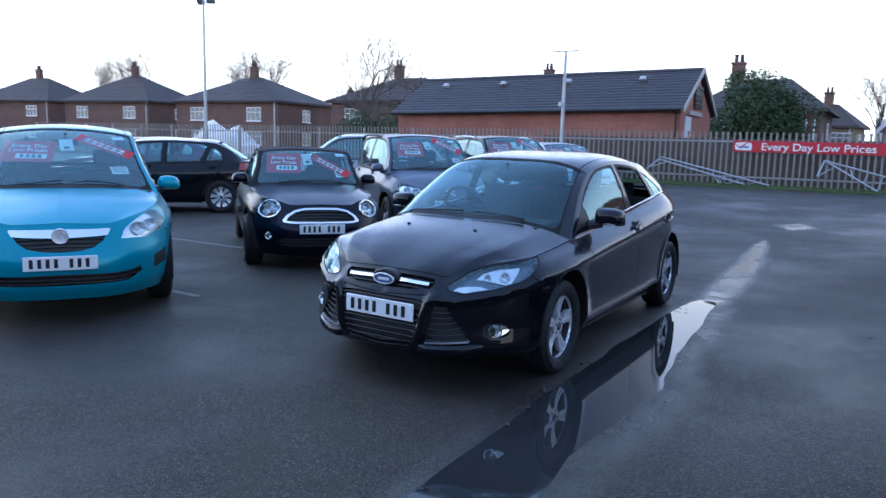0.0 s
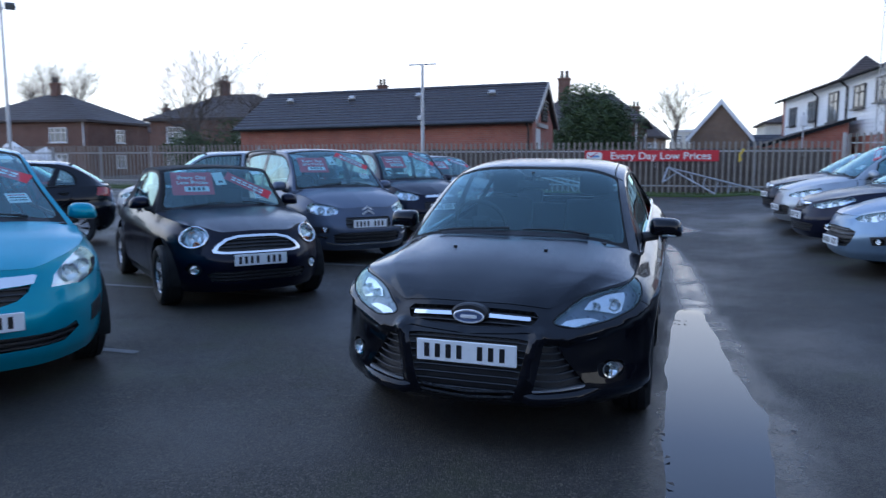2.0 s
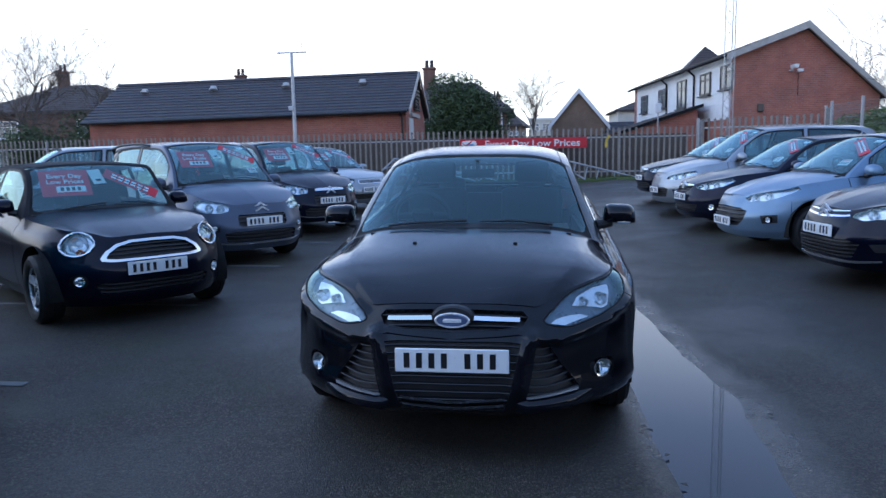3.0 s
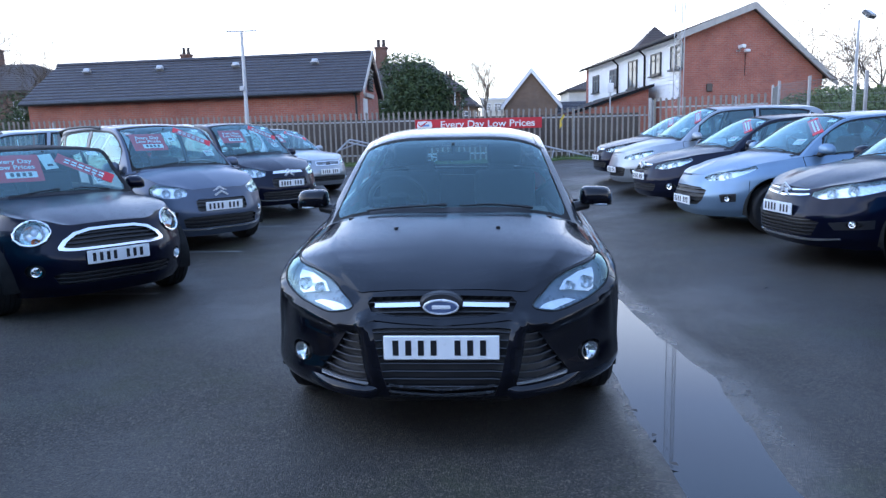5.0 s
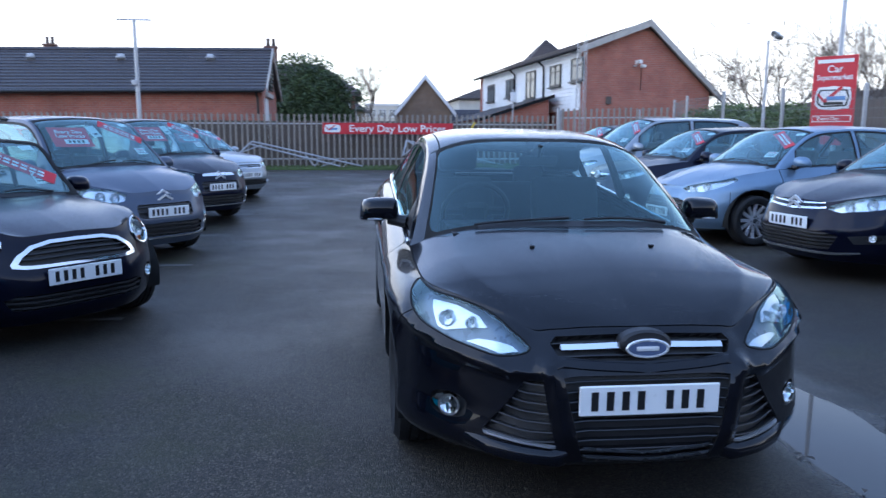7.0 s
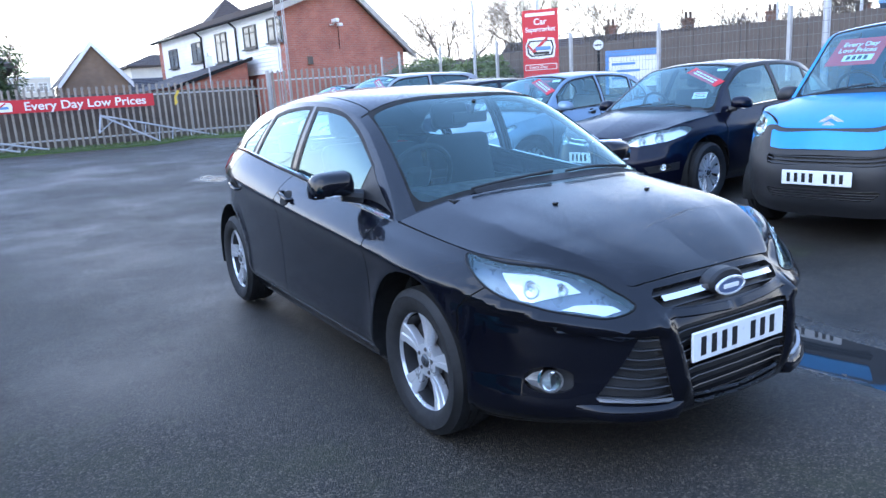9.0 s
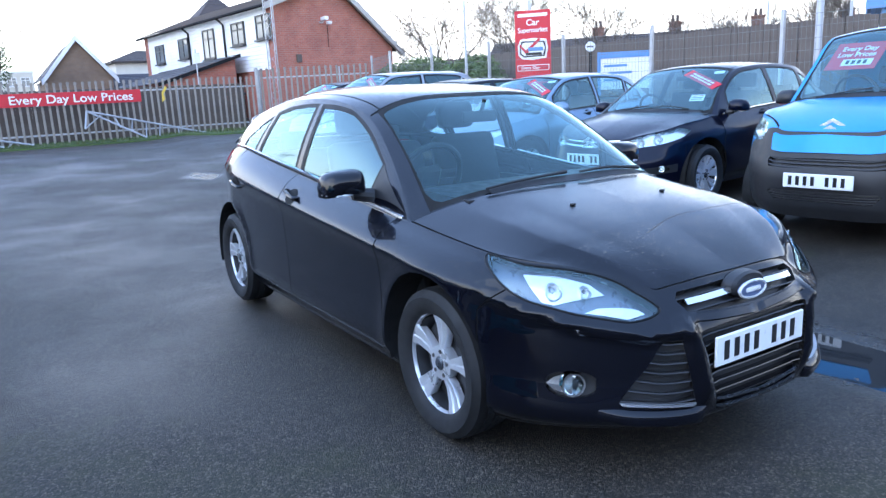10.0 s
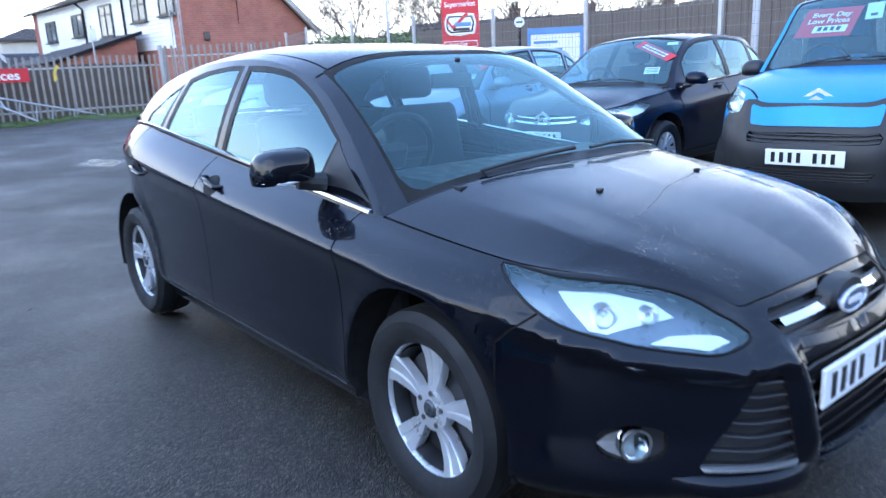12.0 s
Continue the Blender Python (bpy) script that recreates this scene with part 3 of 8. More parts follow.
class Cap(Skin):
    """A patch across the car: p back from 0 to 1 between stations, q out from the middle to the edge; the middle line stands higher."""

    def __init__(self, middle, edge, power=2.2):
        self.c, self.e, self.power = np.array(middle), np.array(edge), power

    def point(self, p, q):
        k = np.linspace(0, 1, len(self.c))
        c = np.stack([np.interp(p, k, self.c[:, i]) for i in range(3)], 1)
        e = np.stack([np.interp(p, k, self.e[:, i]) for i in range(3)], 1)
        w = np.abs(q) ** self.power
        return np.stack([e[:, 0] * q, c[:, 1] + (e[:, 1] - c[:, 1]) * w, c[:, 2] + (e[:, 2] - c[:, 2]) * w], 1)


class Coons(Skin):
    """The bonnet: between the nose edge, the wing edge, the scuttle and the middle line."""

    def __init__(self, nose, wing, scuttle, middle, crease=0.0):
        self.crease = crease
        self.n, self.w, self.s, self.m = (np.array(k) for k in (nose, wing, scuttle, middle))

    @staticmethod
    def run(line, s):
        k = np.linspace(0, 1, len(line))
        return np.stack([np.interp(s, k, line[:, i]) for i in range(3)], 1)

    def normals(self, p, q, e=0.012):
        # the nose edge and the wing edge run on into one another at the front corner
        w = np.clip(1 - p / 0.3, 0, 1) * np.clip((q - 0.6) / 0.4, 0, 1)
        return super().normals(np.clip(p + 0.18 * w, 0.013, 0.987), np.clip(q - 0.2 * w, 0, 0.987), e)

    def point(self, p, q):
        # p: back, q: out from the middle
        n, s, m, w = self.run(self.n, q), self.run(self.s, q), self.run(self.m, p), self.run(self.w, p)
        p, q = p[:, None], q[:, None]
        c00, c01, c10, c11 = self.n[0], self.n[-1], self.s[0], self.s[-1]
        flat = (1 - p) * n + p * s + (1 - q) * m + q * w - ((1 - p) * (1 - q) * c00 + (1 - p) * q * c01 + p * (1 - q) * c10 + p * q * c11)
        if self.crease:
            line = np.clip(1 - np.abs(q - 0.70 - 0.10 * p) / 0.22, 0, 1) ** 1.3
            flat[:, 2:] += self.crease * line * np.clip(p * 4, 0, 1) * np.clip((1 - p) * 3.0, 0, 1)
        return flat


def divide(ps, qs, areas, scale=0.8):
    """Triangles over a grid cut along the outlines of the areas: a later area wins. Returns lists of ((p, q) three times) by area name."""
    pts, polys = [], []
    wide, tall = max(np.diff(ps)) * 1.2, max(np.diff(qs))
    for _, outline in areas:
        clean = []
        for p, q in outline:
            p, q = min(max(p, ps[0]), ps[-1]), min(max(q, qs[0]), qs[-1])
            if not clean or abs(p - clean[-1][0]) + abs(q - clean[-1][1]) > 1e-4:
                clean.append((p, q))
        while len(clean) > 1 and abs(clean[0][0] - clean[-1][0]) + abs(clean[0][1] - clean[-1][1]) < 1e-4:
            clean.pop()
        closer = []
        for a, b in zip(clean, clean[1:] + clean[:1]):
            n = max(1, math.ceil(max(abs(b[0] - a[0]) / wide, abs(b[1] - a[1]) / tall)))
            closer += [(a[0] + (b[0] - a[0]) * i / n, a[1] + (b[1] - a[1]) * i / n) for i in range(n)]
        clean = closer
        if sum(a[0] * b[1] - b[0] * a[1] for a, b in zip(clean, clean[1:] + clean[:1])) < 0:
            clean.reverse()
        k = len(pts)
        pts += clean
        polys.append(list(range(k, k + len(clean))))
    pts += [(p, q) for p in ps for q in qs]
    v, _, f, _, _, src = delaunay_2d_cdt([Vector((p, q * scale)) for p, q in pts], [], polys, 0, 1e-5, True)
    out = defaultdict(list)
    for tri, s in zip(f, src):
        s = [i for i in s if i < len(areas)]
        out[areas[max(s)][0] if s else "body"].append(tuple((v[i].x, v[i].y / scale) for i in tri))
    return out


def solid_areas(tris, least=30):
    """The triangles of the large joined pieces, and those of the rest."""
    at, lead = defaultdict(list), list(range(len(tris)))

    def head(i):
        while lead[i] != i:
            lead[i] = lead[lead[i]]
            i = lead[i]
        return i

    for i, tri in enumerate(tris):
        for p, q in tri:
            at[(round(p, 5), round(q, 5))].append(i)
    for lot in at.values():
        for i in lot[1:]:
            lead[head(i)] = head(lot[0])
    size = defaultdict(int)
    for i in range(len(tris)):
        size[head(i)] += 1
    return [t for i, t in enumerate(tris) if size[head(i)] >= least], [t for i, t in enumerate(tris) if size[head(i)] < least]


def clad(skin, tris, off=0.0, wall=0.0, open_at_middle=None, mat=0, wall_mat=0):
    """A solid from triangles on a skin, lifted by off; wall: walls from the rim in to off - wall (or out, if less than 0)."""
    keys, index, faces = [], {}, []
    for tri in tris:
        ids = []
        for p, q in tri:
            k = (round(p, 5), round(q, 5))
            if k not in index:
                index[k] = len(keys)
                keys.append(k)
            ids.append(index[k])
        if len(set(ids)) == 3:
            faces.append(tuple(ids))
    s = Solid()
    if not faces:
        return s
    p, q = np.array(keys).T
    base, nor = skin.point(p, q), skin.normals(p, q)
    if skin.flip:
        faces = [f[::-1] for f in faces]
    s.add(base + off * nor, faces, mat, nor)
    if wall:
        count = defaultdict(int)
        for f in faces:
            for i in range(3):
                count[(f[i], f[(i + 1) % 3])] += 1
        rim = [e for e in count if (e[1], e[0]) not in count]
        for a, b in rim:
            if open_at_middle is not None and abs(keys[a][open_at_middle]) < 1e-4 and abs(keys[b][open_at_middle]) < 1e-4:
                continue
            A, B = base[a] + off * nor[a], base[b] + off * nor[b]
            C, D = A - wall * nor[a], B - wall * nor[b]
            s.add([B, A, C, D], [(0, 1, 2, 3)], wall_mat)
    return s


def whole(half):
    """Both sides of a part, joined along the middle line."""
    s = Solid().join(half)
    o = half.mirror()
    index = []
    for i, (p, n) in enumerate(zip(o.v, o.n)):
        if abs(p[0]) < 1e-5:
            index.append(i)
        else:
            index.append(len(s.v))
            s.v.append(p)
            s.n.append(n)
    s.f += [tuple(index[i] for i in f) for f in o.f]
    s.m += o.m
    return s


def ring(cx, cz, rx, rz=None, n=28):
    rz = rz or rx
    return [(cx + rx * math.cos(2 * math.pi * i / n), cz + rz * math.sin(2 * math.pi * i / n)) for i in range(n)]


def seam(points, width):
    """Thin four-sided outlines along a line of (p, q)."""
    out = []
    for (a, b), (c, d) in zip(points[:-1], points[1:]):
        dx, dy = c - a, (d - b) * 0.8
        k = math.hypot(dx, dy) or 1
        ox, oy = -dy / k * width / 2, dx / k * width / 2 / 0.8
        out.append([(a + ox, b + oy), (c + ox, d + oy), (c - ox, d - oy), (a - ox, b - oy)])
    return out


def smooth_line(points, per=6):
    return [tuple(r) for r in spline(points, per)]


WHEELS = {}


def wheel_data(radius, rim, spokes, twin, width=0.205, dark=False):
    """Meshes of a tyre, a rim, a hub cap and a brake, outer face towards +x, made once for each pattern."""
    key = (radius, rim, spokes, twin, width, dark)
    if key in WHEELS:
        return WHEELS[key]
    w = width / 2
    tyre = lathe([(rim - 0.012, -w * 0.8), (rim + 0.01, -w * 0.98), (rim + 0.045, -w * 1.04), (radius - 0.03, -w * 0.98), (radius - 0.006, -w * 0.82),
                  (radius, -w * 0.5), (radius, -w * 0.42), (radius - 0.006, -w * 0.40), (radius - 0.006, -w * 0.36), (radius, -w * 0.34),
                  (radius + 0.001, -w * 0.05), (radius - 0.006, -w * 0.03), (radius - 0.006, w * 0.03), (radius + 0.001, w * 0.05),
                  (radius, w * 0.34), (radius - 0.006, w * 0.36), (radius - 0.006, w * 0.40), (radius, w * 0.42), (radius, w * 0.5),
                  (radius - 0.006, w * 0.82), (radius - 0.03, w * 0.98), (rim + 0.06, w * 1.05), (rim + 0.045, w * 1.04), (rim + 0.012, w * 0.99), (rim - 0.004, w * 0.88), (rim - 0.012, w * 0.8)], 56, True)
    face = w * 0.80
    barrel = lathe([(rim - 0.012, -w * 0.8), (rim - 0.03, -w * 0.5), (rim - 0.035, w * 0.3), (rim - 0.026, face - 0.016)], 48)
    rim_s = lathe([(rim - 0.018, face - 0.022), (rim - 0.013, face - 0.006), (rim - 0.006, face + 0.004),
                   (rim + 0.004, face + 0.010), (rim + 0.008, face + 0.004), (rim - 0.006, face - 0.01)], 56)
    hub = 0.072
    rim_s.join(lathe([(0.03, face - 0.012), (hub, face - 0.016), (hub + 0.004, face - 0.03), (hub - 0.005, face - 0.07)], 30))

    def bar(a0, w0, a1, w1, sunk=0.0):
        # one spoke in the wheel's plane, hub to rim, with a raised middle
        s = Solid()
        rows = []
        for j, f in enumerate((0.0, 0.35, 0.7, 1.0)):
            r = hub * 0.75 + (rim - 0.012 - hub * 0.75) * f
            a = a0 + (a1 - a0) * f
            half = w0 + (w1 - w0) * f
            u, v = Vector((0, math.cos(a), math.sin(a))), Vector((0, -math.sin(a), math.cos(a)))
            top = face - 0.014 - 0.012 * math.sin(f * math.pi) + 0.008 * f - sunk
            X = Vector((1, 0, 0))
            rows.append([u * r - v * half + X * (top - 0.035), u * r - v * half + X * (top - 0.006), u * r - v * half * 0.80 + X * top,
                         u * r + v * half * 0.80 + X * top, u * r + v * half + X * (top - 0.006), u * r + v * half + X * (top - 0.035)])
        vs = [p for row in rows for p in row]
        fs = [(j * 6 + i, j * 6 + i + 1, (j + 1) * 6 + i + 1, (j + 1) * 6 + i) for j in range(3) for i in range(5)]
        return s.add(vs, fs)

    for i in range(spokes):
        a = 2 * math.pi * (i + 0.25) / spokes
        if twin:
            d = 0.135 if spokes < 7 else 0.12
            for e in (-d, d):
                rim_s.join(bar(a + e * 1.0, 0.0085, a + e * 1.06, 0.0215))
            rim_s.join(bar(a, 0.006, a, 0.014, 0.006))
        else:
            rim_s.join(bar(a, 0.020, a, 0.034 if spokes < 8 else 0.018))
    cap = lathe([(0.0, face - 0.004), (0.022, face - 0.005), (0.028, face - 0.010), (0.03, face - 0.02)], 20)
    nut = lathe([(0.0, face - 0.010), (0.009, face - 0.010), (0.010, face - 0.03)], 6).data("wheel_nut", [M["alloy_dark"]])
    brake = lathe([(0.05, w * 0.18), (rim - 0.05, w * 0.18), (rim - 0.05, w * 0.05), (0.05, w * 0.05)], 30)
    alloy = M["alloy_dark"] if dark else M["alloy"]
    rim_s.join(barrel, 1)
    WHEELS[key] = (tyre.data("tyre", [M["rubber"]]), rim_s.data("rim", [alloy, M["barrel"]], 30), cap.data("hub_cap", [M["lamp_dark"]]),
                   nut, brake.data("brake_disc", [M["barrel"]]))
    return WHEELS[key]


def add_wheel(car, x, y, z, style):
    side = 1 if x > 0 else -1
    tyre, rim, cap, nut, brake = wheel_data(*style)
    ob = part("wheel", tyre, None, car)
    ob.matrix_basis = pose(x, y, z, -6 if style[3] and y < 1 else 23 * y, 0, 0 if side > 0 else 180)
    for nm, me in (("rim", rim), ("hub_cap", cap), ("brake_disc", brake)):
        part(nm, me, None, ob)
    for i in range(5):
        a = 2 * math.pi * i / 5 + 0.3
        part("wheel_nut", nut, None, ob).location = (0, 0.052 * math.cos(a), 0.052 * math.sin(a))
    return ob


def shape(L, W, H, nose, cowl, ws, roof_end, tail, belt, k=1.0, sill=0.20, z1=None, roof_w=0.64, crown=0.05, deck=None, mid=None):
    """Plan rows, roof rails and middle line of a body from its main sizes."""
    w = W / 2
    cy, cz = cowl
    z1 = z1 or [nose, nose - 0.008, nose - 0.012, nose + 0.005, nose + 0.03, nose + 0.055, nose + 0.08]
    plan = [(0, 0), (0.22, 0.008), (0.40, 0.035), (0.52, 0.085), (0.63, 0.16), (0.75, 0.27), (0.86, 0.42)]
    rows = [(a * w, b * k, sill, z, 1.0 if a < 0.7 else 1.15 - 0.6 * (a - 0.5), 0) for (a, b), z in zip(plan, z1)]
    b0, b1 = belt
    rows[-1] = (*rows[-1][:4], 0.55, 0)
    zs = cz - 0.06
    rows += [(0.94 * w, 0.62 * (0.5 + k / 2), sill, z1[-1] + (zs - z1[-1]) * 0.45, 0.28, 0), (0.98 * w, max(0.92, 0.5 * cy + 0.35), sill, z1[-1] + (zs - z1[-1]) * 0.8, 0.08, 0),
             (0.995 * w, cy + 0.15, sill, min(b0, zs + 0.01), 0, 0), (w, cy + 0.15 + (tail - cy) * 0.3, sill, b0 + (b1 - b0) * 0.33, 0, 0), (w, cy + 0.15 + (tail - cy) * 0.58, sill, b0 + (b1 - b0) * 0.66, 0, 0),
             (0.985 * w, L - 0.95, sill, b1 - 0.015, 0, 0), (0.955 * w, L - 0.5, sill + 0.02, b1, 0, 0.3), (0.87 * w, L - 0.22, sill + 0.05, b1, 0, 0.7),
             (0.65 * w, L - 0.07, sill + 0.07, b1 - 0.01, 0, 1), (0.33 * w, L - 0.015, sill + 0.08, b1 - 0.01, 0, 1), (0, L, sill + 0.08, b1 - 0.01, 0, 1)]
    xr = roof_w * w
    ry = mid or (ws + roof_end) / 2
    rail = [(0.805 * w, cy + 0.10, cz - 0.035), (0.805 * w + (xr * 1.02 - 0.805 * w) * 0.5, cy + 0.10 + (ws - cy - 0.10) * 0.48, cz - 0.035 + (H - crown * 2.2 - cz + 0.035) * 0.53),
            (xr * 1.02, ws, H - crown * 2.2), (xr * 1.01, ws + (ry - ws) * 0.55, H - crown * 1.2), (xr, ry, H - crown * 1.05), (xr * 0.985, (ry + roof_end) / 2, H - crown * 1.25),
            (xr * 0.96, roof_end, H - crown * 1.9), (xr * 0.98, roof_end + (tail - roof_end) * 0.5, (H - crown * 1.9 + b1) / 2 + 0.05), (0.70 * w, tail, b1 + 0.01)]
    middle = [(0, cy, cz), (0, cy + (ws - cy) * 0.48, cz + (H - crown * 1.05 - cz) * 0.545), (0, ws - 0.01, H - crown * 1.05), (0, ws + (ry - ws) * 0.55, H - crown * 0.25), (0, ry, H),
              (0, (ry + roof_end) / 2, H - crown * 0.2), (0, roof_end + 0.05, H - crown * 0.8), (0, roof_end + (tail - roof_end) * 0.55 + 0.08, (H + b1) / 2), (0, tail + 0.15, b1)]
    return dict(L=L, W=W, H=H, rows=rows, rail=rail, middle=middle, cowl=cowl, nose=nose, belt=belt, tail=tail, ws=ws, roof_end=roof_end, sill=sill)


def fine(a, b, step):
    return list(np.linspace(a, b, max(2, int(round((b - a) / step)) + 1)))


def price_card(on_screen):
    """Red price card and hanging tag behind a windscreen."""
    big = on_screen("price_card", 1.22, -0.47, 0.44, 0.34, M["red_card"], 0, 0.03, "red price card with white lettering")
    lettering("Every Day", 0.075, M["white_card"], big, Matrix.Translation((0, -0.006, 0.085)), depth=0.001)
    lettering("Low Prices", 0.075, M["white_card"], big, Matrix.Translation((0, -0.006, 0.01)), depth=0.001)
    part("price_panel", box(0.04, -0.004, -0.085, 0.26, 0.004, 0.075), M["white_card"], big)
    for i in range(4):
        part("bar", box(-0.04 + 0.05 * i, -0.007, -0.085, 0.03, 0.003, 0.045), M["ink"], big)
    tag = on_screen("hanging_tag", 1.42, 0.02, 0.12, 0.20, M["green_card"], -6, 0.03)
    part("bar", box(0, -0.003, -0.05, 0.05, 0.003, 0.03), M["ink"], tag)


def make_car(name, label, m, s, color, front, wheels, style, windows=None, group="", trim=None, roof=None, cards=True, fine_step=0.075, seats=True, rear_glass="glass", rails=False, doors=None, pillar=None, detail=False, mirror_mat=None):
    """A parked car. s: its shape; front: lamps, grilles and plate; wheels: (front axle, rear axle, track half)."""
    car = thing(name, label, "car", m, group)
    band = s.get("band") or Band(s["rows"])
    L, W = s["L"], s["W"]
    w = W / 2
    trim = trim or M["black_plastic"]
    roof = roof or color
    rad = style[0]
    yf, yr, tx = wheels
    cy, cz = s["cowl"]
    areas = []
    arch = rad + 0.062

    def wheel_gap(y):
        return [band.beside(y + a, z) for a, z in ((arch * math.cos(t), rad + 0.015 + arch * math.sin(t)) for t in (math.pi * (1.25 - 1.5 * i / 26) for i in range(27)))]

    # panels of the lower body
    d = doors or (cy + 0.13, cy + 0.13 + (yr - cy - 0.13) * 0.47, yr - 0.02)
    y_bump = yf - arch * 0.93
    areas.append(("front_bumper", [(0, 0)] + [band.beside(y_bump, s["sill"] - 0.1), band.beside(y_bump, 0.5), band.beside(y_bump + 0.02, front["joint_z"])] +
                  [(0.55 * w if i == 0 else 0, 1.0) for i in range(2)]))
    areas.append(("rear_bumper", [(band.length, 0), (band.length, 0.42), band.beside(yr + arch * 0.9, 0.62), band.beside(yr + arch * 0.9, 0)]))
    dz = s["sill"] + 0.10
    for a, b in ((d[0], d[1]), (d[1], d[2])):
        cut = [band.beside(a, dz), band.beside(a, 0.7), (band.beside(a, 0.7)[0], 1.0)]
        if b > yr - arch:
            top = band.beside(b + 0.02, 0.9)[0]
            cut += [(top, 1.0), band.beside(b - 0.02, rad + arch + 0.12), band.beside(yr - arch - 0.03, 0.55), band.beside(yr - arch - 0.06, dz)]
        else:
            cut += [(band.beside(b, 0.7)[0], 1.0), band.beside(b, 0.7), band.beside(b, dz)]
        areas.append(("door_f" if a == d[0] else "door_r", cut))
        loop = cut + [cut[0]]
        areas += [("gap", o) for o in seam([loop[i] for i in range(len(loop))], 0.007 if detail else 0.010)]
    bumper_line = [band.beside(y_bump + 0.012, 0.0 + s["sill"] + 0.25), band.beside(y_bump + 0.02, front["joint_z"])] + [band.near(*q) for q in front.get("joint_to", [])]
    areas += [("gap", o) for o in seam(bumper_line, 0.007)]
    for nm, outline in front["areas"]:
        areas.append((nm, [band.near(*q) if len(q) == 3 else band.ahead(*q) for q in outline]))
    areas += [("tail_lamp", [band.beside(*q) for q in front["tail"]])] if "tail" in front else [("tail_lamp", [band.beside(L - 0.34, 0.86), band.beside(L - 0.30, 1.0), (band.beside(L - 0.16, 1.0)[0], 0.98), (band.beside(L - 0.1, 0.8)[0] + 0.12, 0.95), (band.beside(L - 0.1, 0.8)[0] + 0.10, 0.76)])]
    areas += [("void", wheel_gap(yf)), ("void", wheel_gap(yr))]
    ps = sorted(set(fine(0, 1.4, fine_step * 0.55) + fine(1.4, band.length, fine_step)))
    qs = fine(0, 1, 0.04 if detail else 0.1)
    cut = divide(ps, qs, areas)
    gap = clad(band, cut.pop("gap", []), -0.006)
    cut.pop("void", None)
    cut["front_bumper"], loose = solid_areas(cut["front_bumper"])
    body = cut.pop("body", []) + loose
    shell = whole(clad(band, body, 0, 0.03, 0, wall_mat=1))
    shell.join(whole(gap), 1)
    part("body_shell", shell, [color, M["gap"]], car)
    part("front_bumper", whole(clad(band, cut.pop("front_bumper", []), 0, 0.03, 0, wall_mat=1)), [front.get("bumper", color), M["gap"]], car)
    part("rear_bumper", whole(clad(band, cut.pop("rear_bumper", []), 0, 0.02, 0)), color, car)
    for nm, hy in (("door_f", d[1] - 0.14), ("door_r", d[2] - 0.12)):
        half = clad(band, cut.pop(nm, []), 0, 0.012, wall_mat=1)
        for sd in (half, half.mirror()):
            sgn = 1 if sd is half else -1
            leaf = part("door", sd, [color, M["gap"]], car)
            p, q = band.beside(hy, s["sill"] + 0.10 + (s["belt"][0] - s["sill"]) * 0.83)
            a, b = band.lifted([p - 0.10, p + 0.07], [q - 0.005, q + 0.01], 0.022)
            hand = tube([(a[0] - 0.03, a[1], a[2]), (a[0], a[1] + 0.015, a[2]), ((a[0] + b[0]) / 2 + 0.006, (a[1] + b[1]) / 2, (a[2] + b[2]) / 2), (b[0], b[1] - 0.015, b[2]), (b[0] - 0.03, b[1], b[2])], [0.008, 0.011, 0.013, 0.011, 0.008], 8)
            hand = hand if sgn > 0 else hand.mirror()
            part("door_handle", hand, color, leaf)
            # flat near-black oval paints the shade of a hollow behind the handle
            cup = clad(band, divide(fine(p - 0.13, p + 0.1, 0.04), fine(q - 0.06, q + 0.06, 0.03), [("cup", ring(p - 0.01, q, 0.062, 0.05))], 0.8)["cup"], 0.0015)
            part("handle_shade", cup if sgn > 0 else cup.mirror(), M["gap"], leaf)
    # lamps, grilles and vents named in the front
    made = defaultdict(list)
    for nm in list(cut):
        made[nm.split("-")[0]].append((nm, cut[nm]))
    for kind, lot in made.items():
        for nm, tris in lot:
            depth = {"headlight": 0.045, "grille": 0.035, "fog": 0.03, "lip": -0.012, "tail_lamp": -0.006, "strip": -0.006, "pad": -0.004}.get(kind, 0.02)
            central = any(abs(v[0]) < 1e-4 for t in tris for v in t)
            if kind == "headlight":
                for flip in (False, True):
                    bowl = clad(band, tris, -depth, -depth + 0.002, wall_mat=1)
                    lens = clad(band, tris, -0.001)
                    unit = part("headlight", bowl.mirror() if flip else bowl, [M["lamp_inner"] if front.get("bright") else M["lamp_grey" if detail else "lamp_dark"], M["lamp_dark"]], car)
                    part("lens", lens.mirror() if flip else lens, M["lens"], unit)
                    for (x, y, z, r, mt) in front["bulbs"]:
                        p, q = band.near(x, y, z)
                        c, n = band.lifted(p, q, -depth + 0.012)[0], band.normals(np.array([p]), np.array([q]))[0]
                        cupm = Matrix.Translation(c) @ Vector((0.6 * n[0], n[1], 0)).to_track_quat("X", "Z").to_matrix().to_4x4()
                        cup = lathe([(r * 0.2, -0.012), (r * 0.55, -0.006), (r * 0.85, 0.008), (r, 0.026), (r * 1.04, 0.026), (r * 1.02, -0.01)], 28).at(cupm)
                        eye = lathe([(0, 0.012), (r * 0.25, 0.008), (r * 0.34, -0.004), (r * 0.34, -0.012)], 18).at(cupm)
                        part("reflector", cup.mirror() if flip else cup, M[mt], unit)
                        part("bulb", eye.mirror() if flip else eye, M["bulb"], unit)
            elif kind == "grille":
                look_m = front.get("grille_mat", M["black_plastic"])
                back_half = clad(band, tris, -depth, -depth + 0.001, 0)
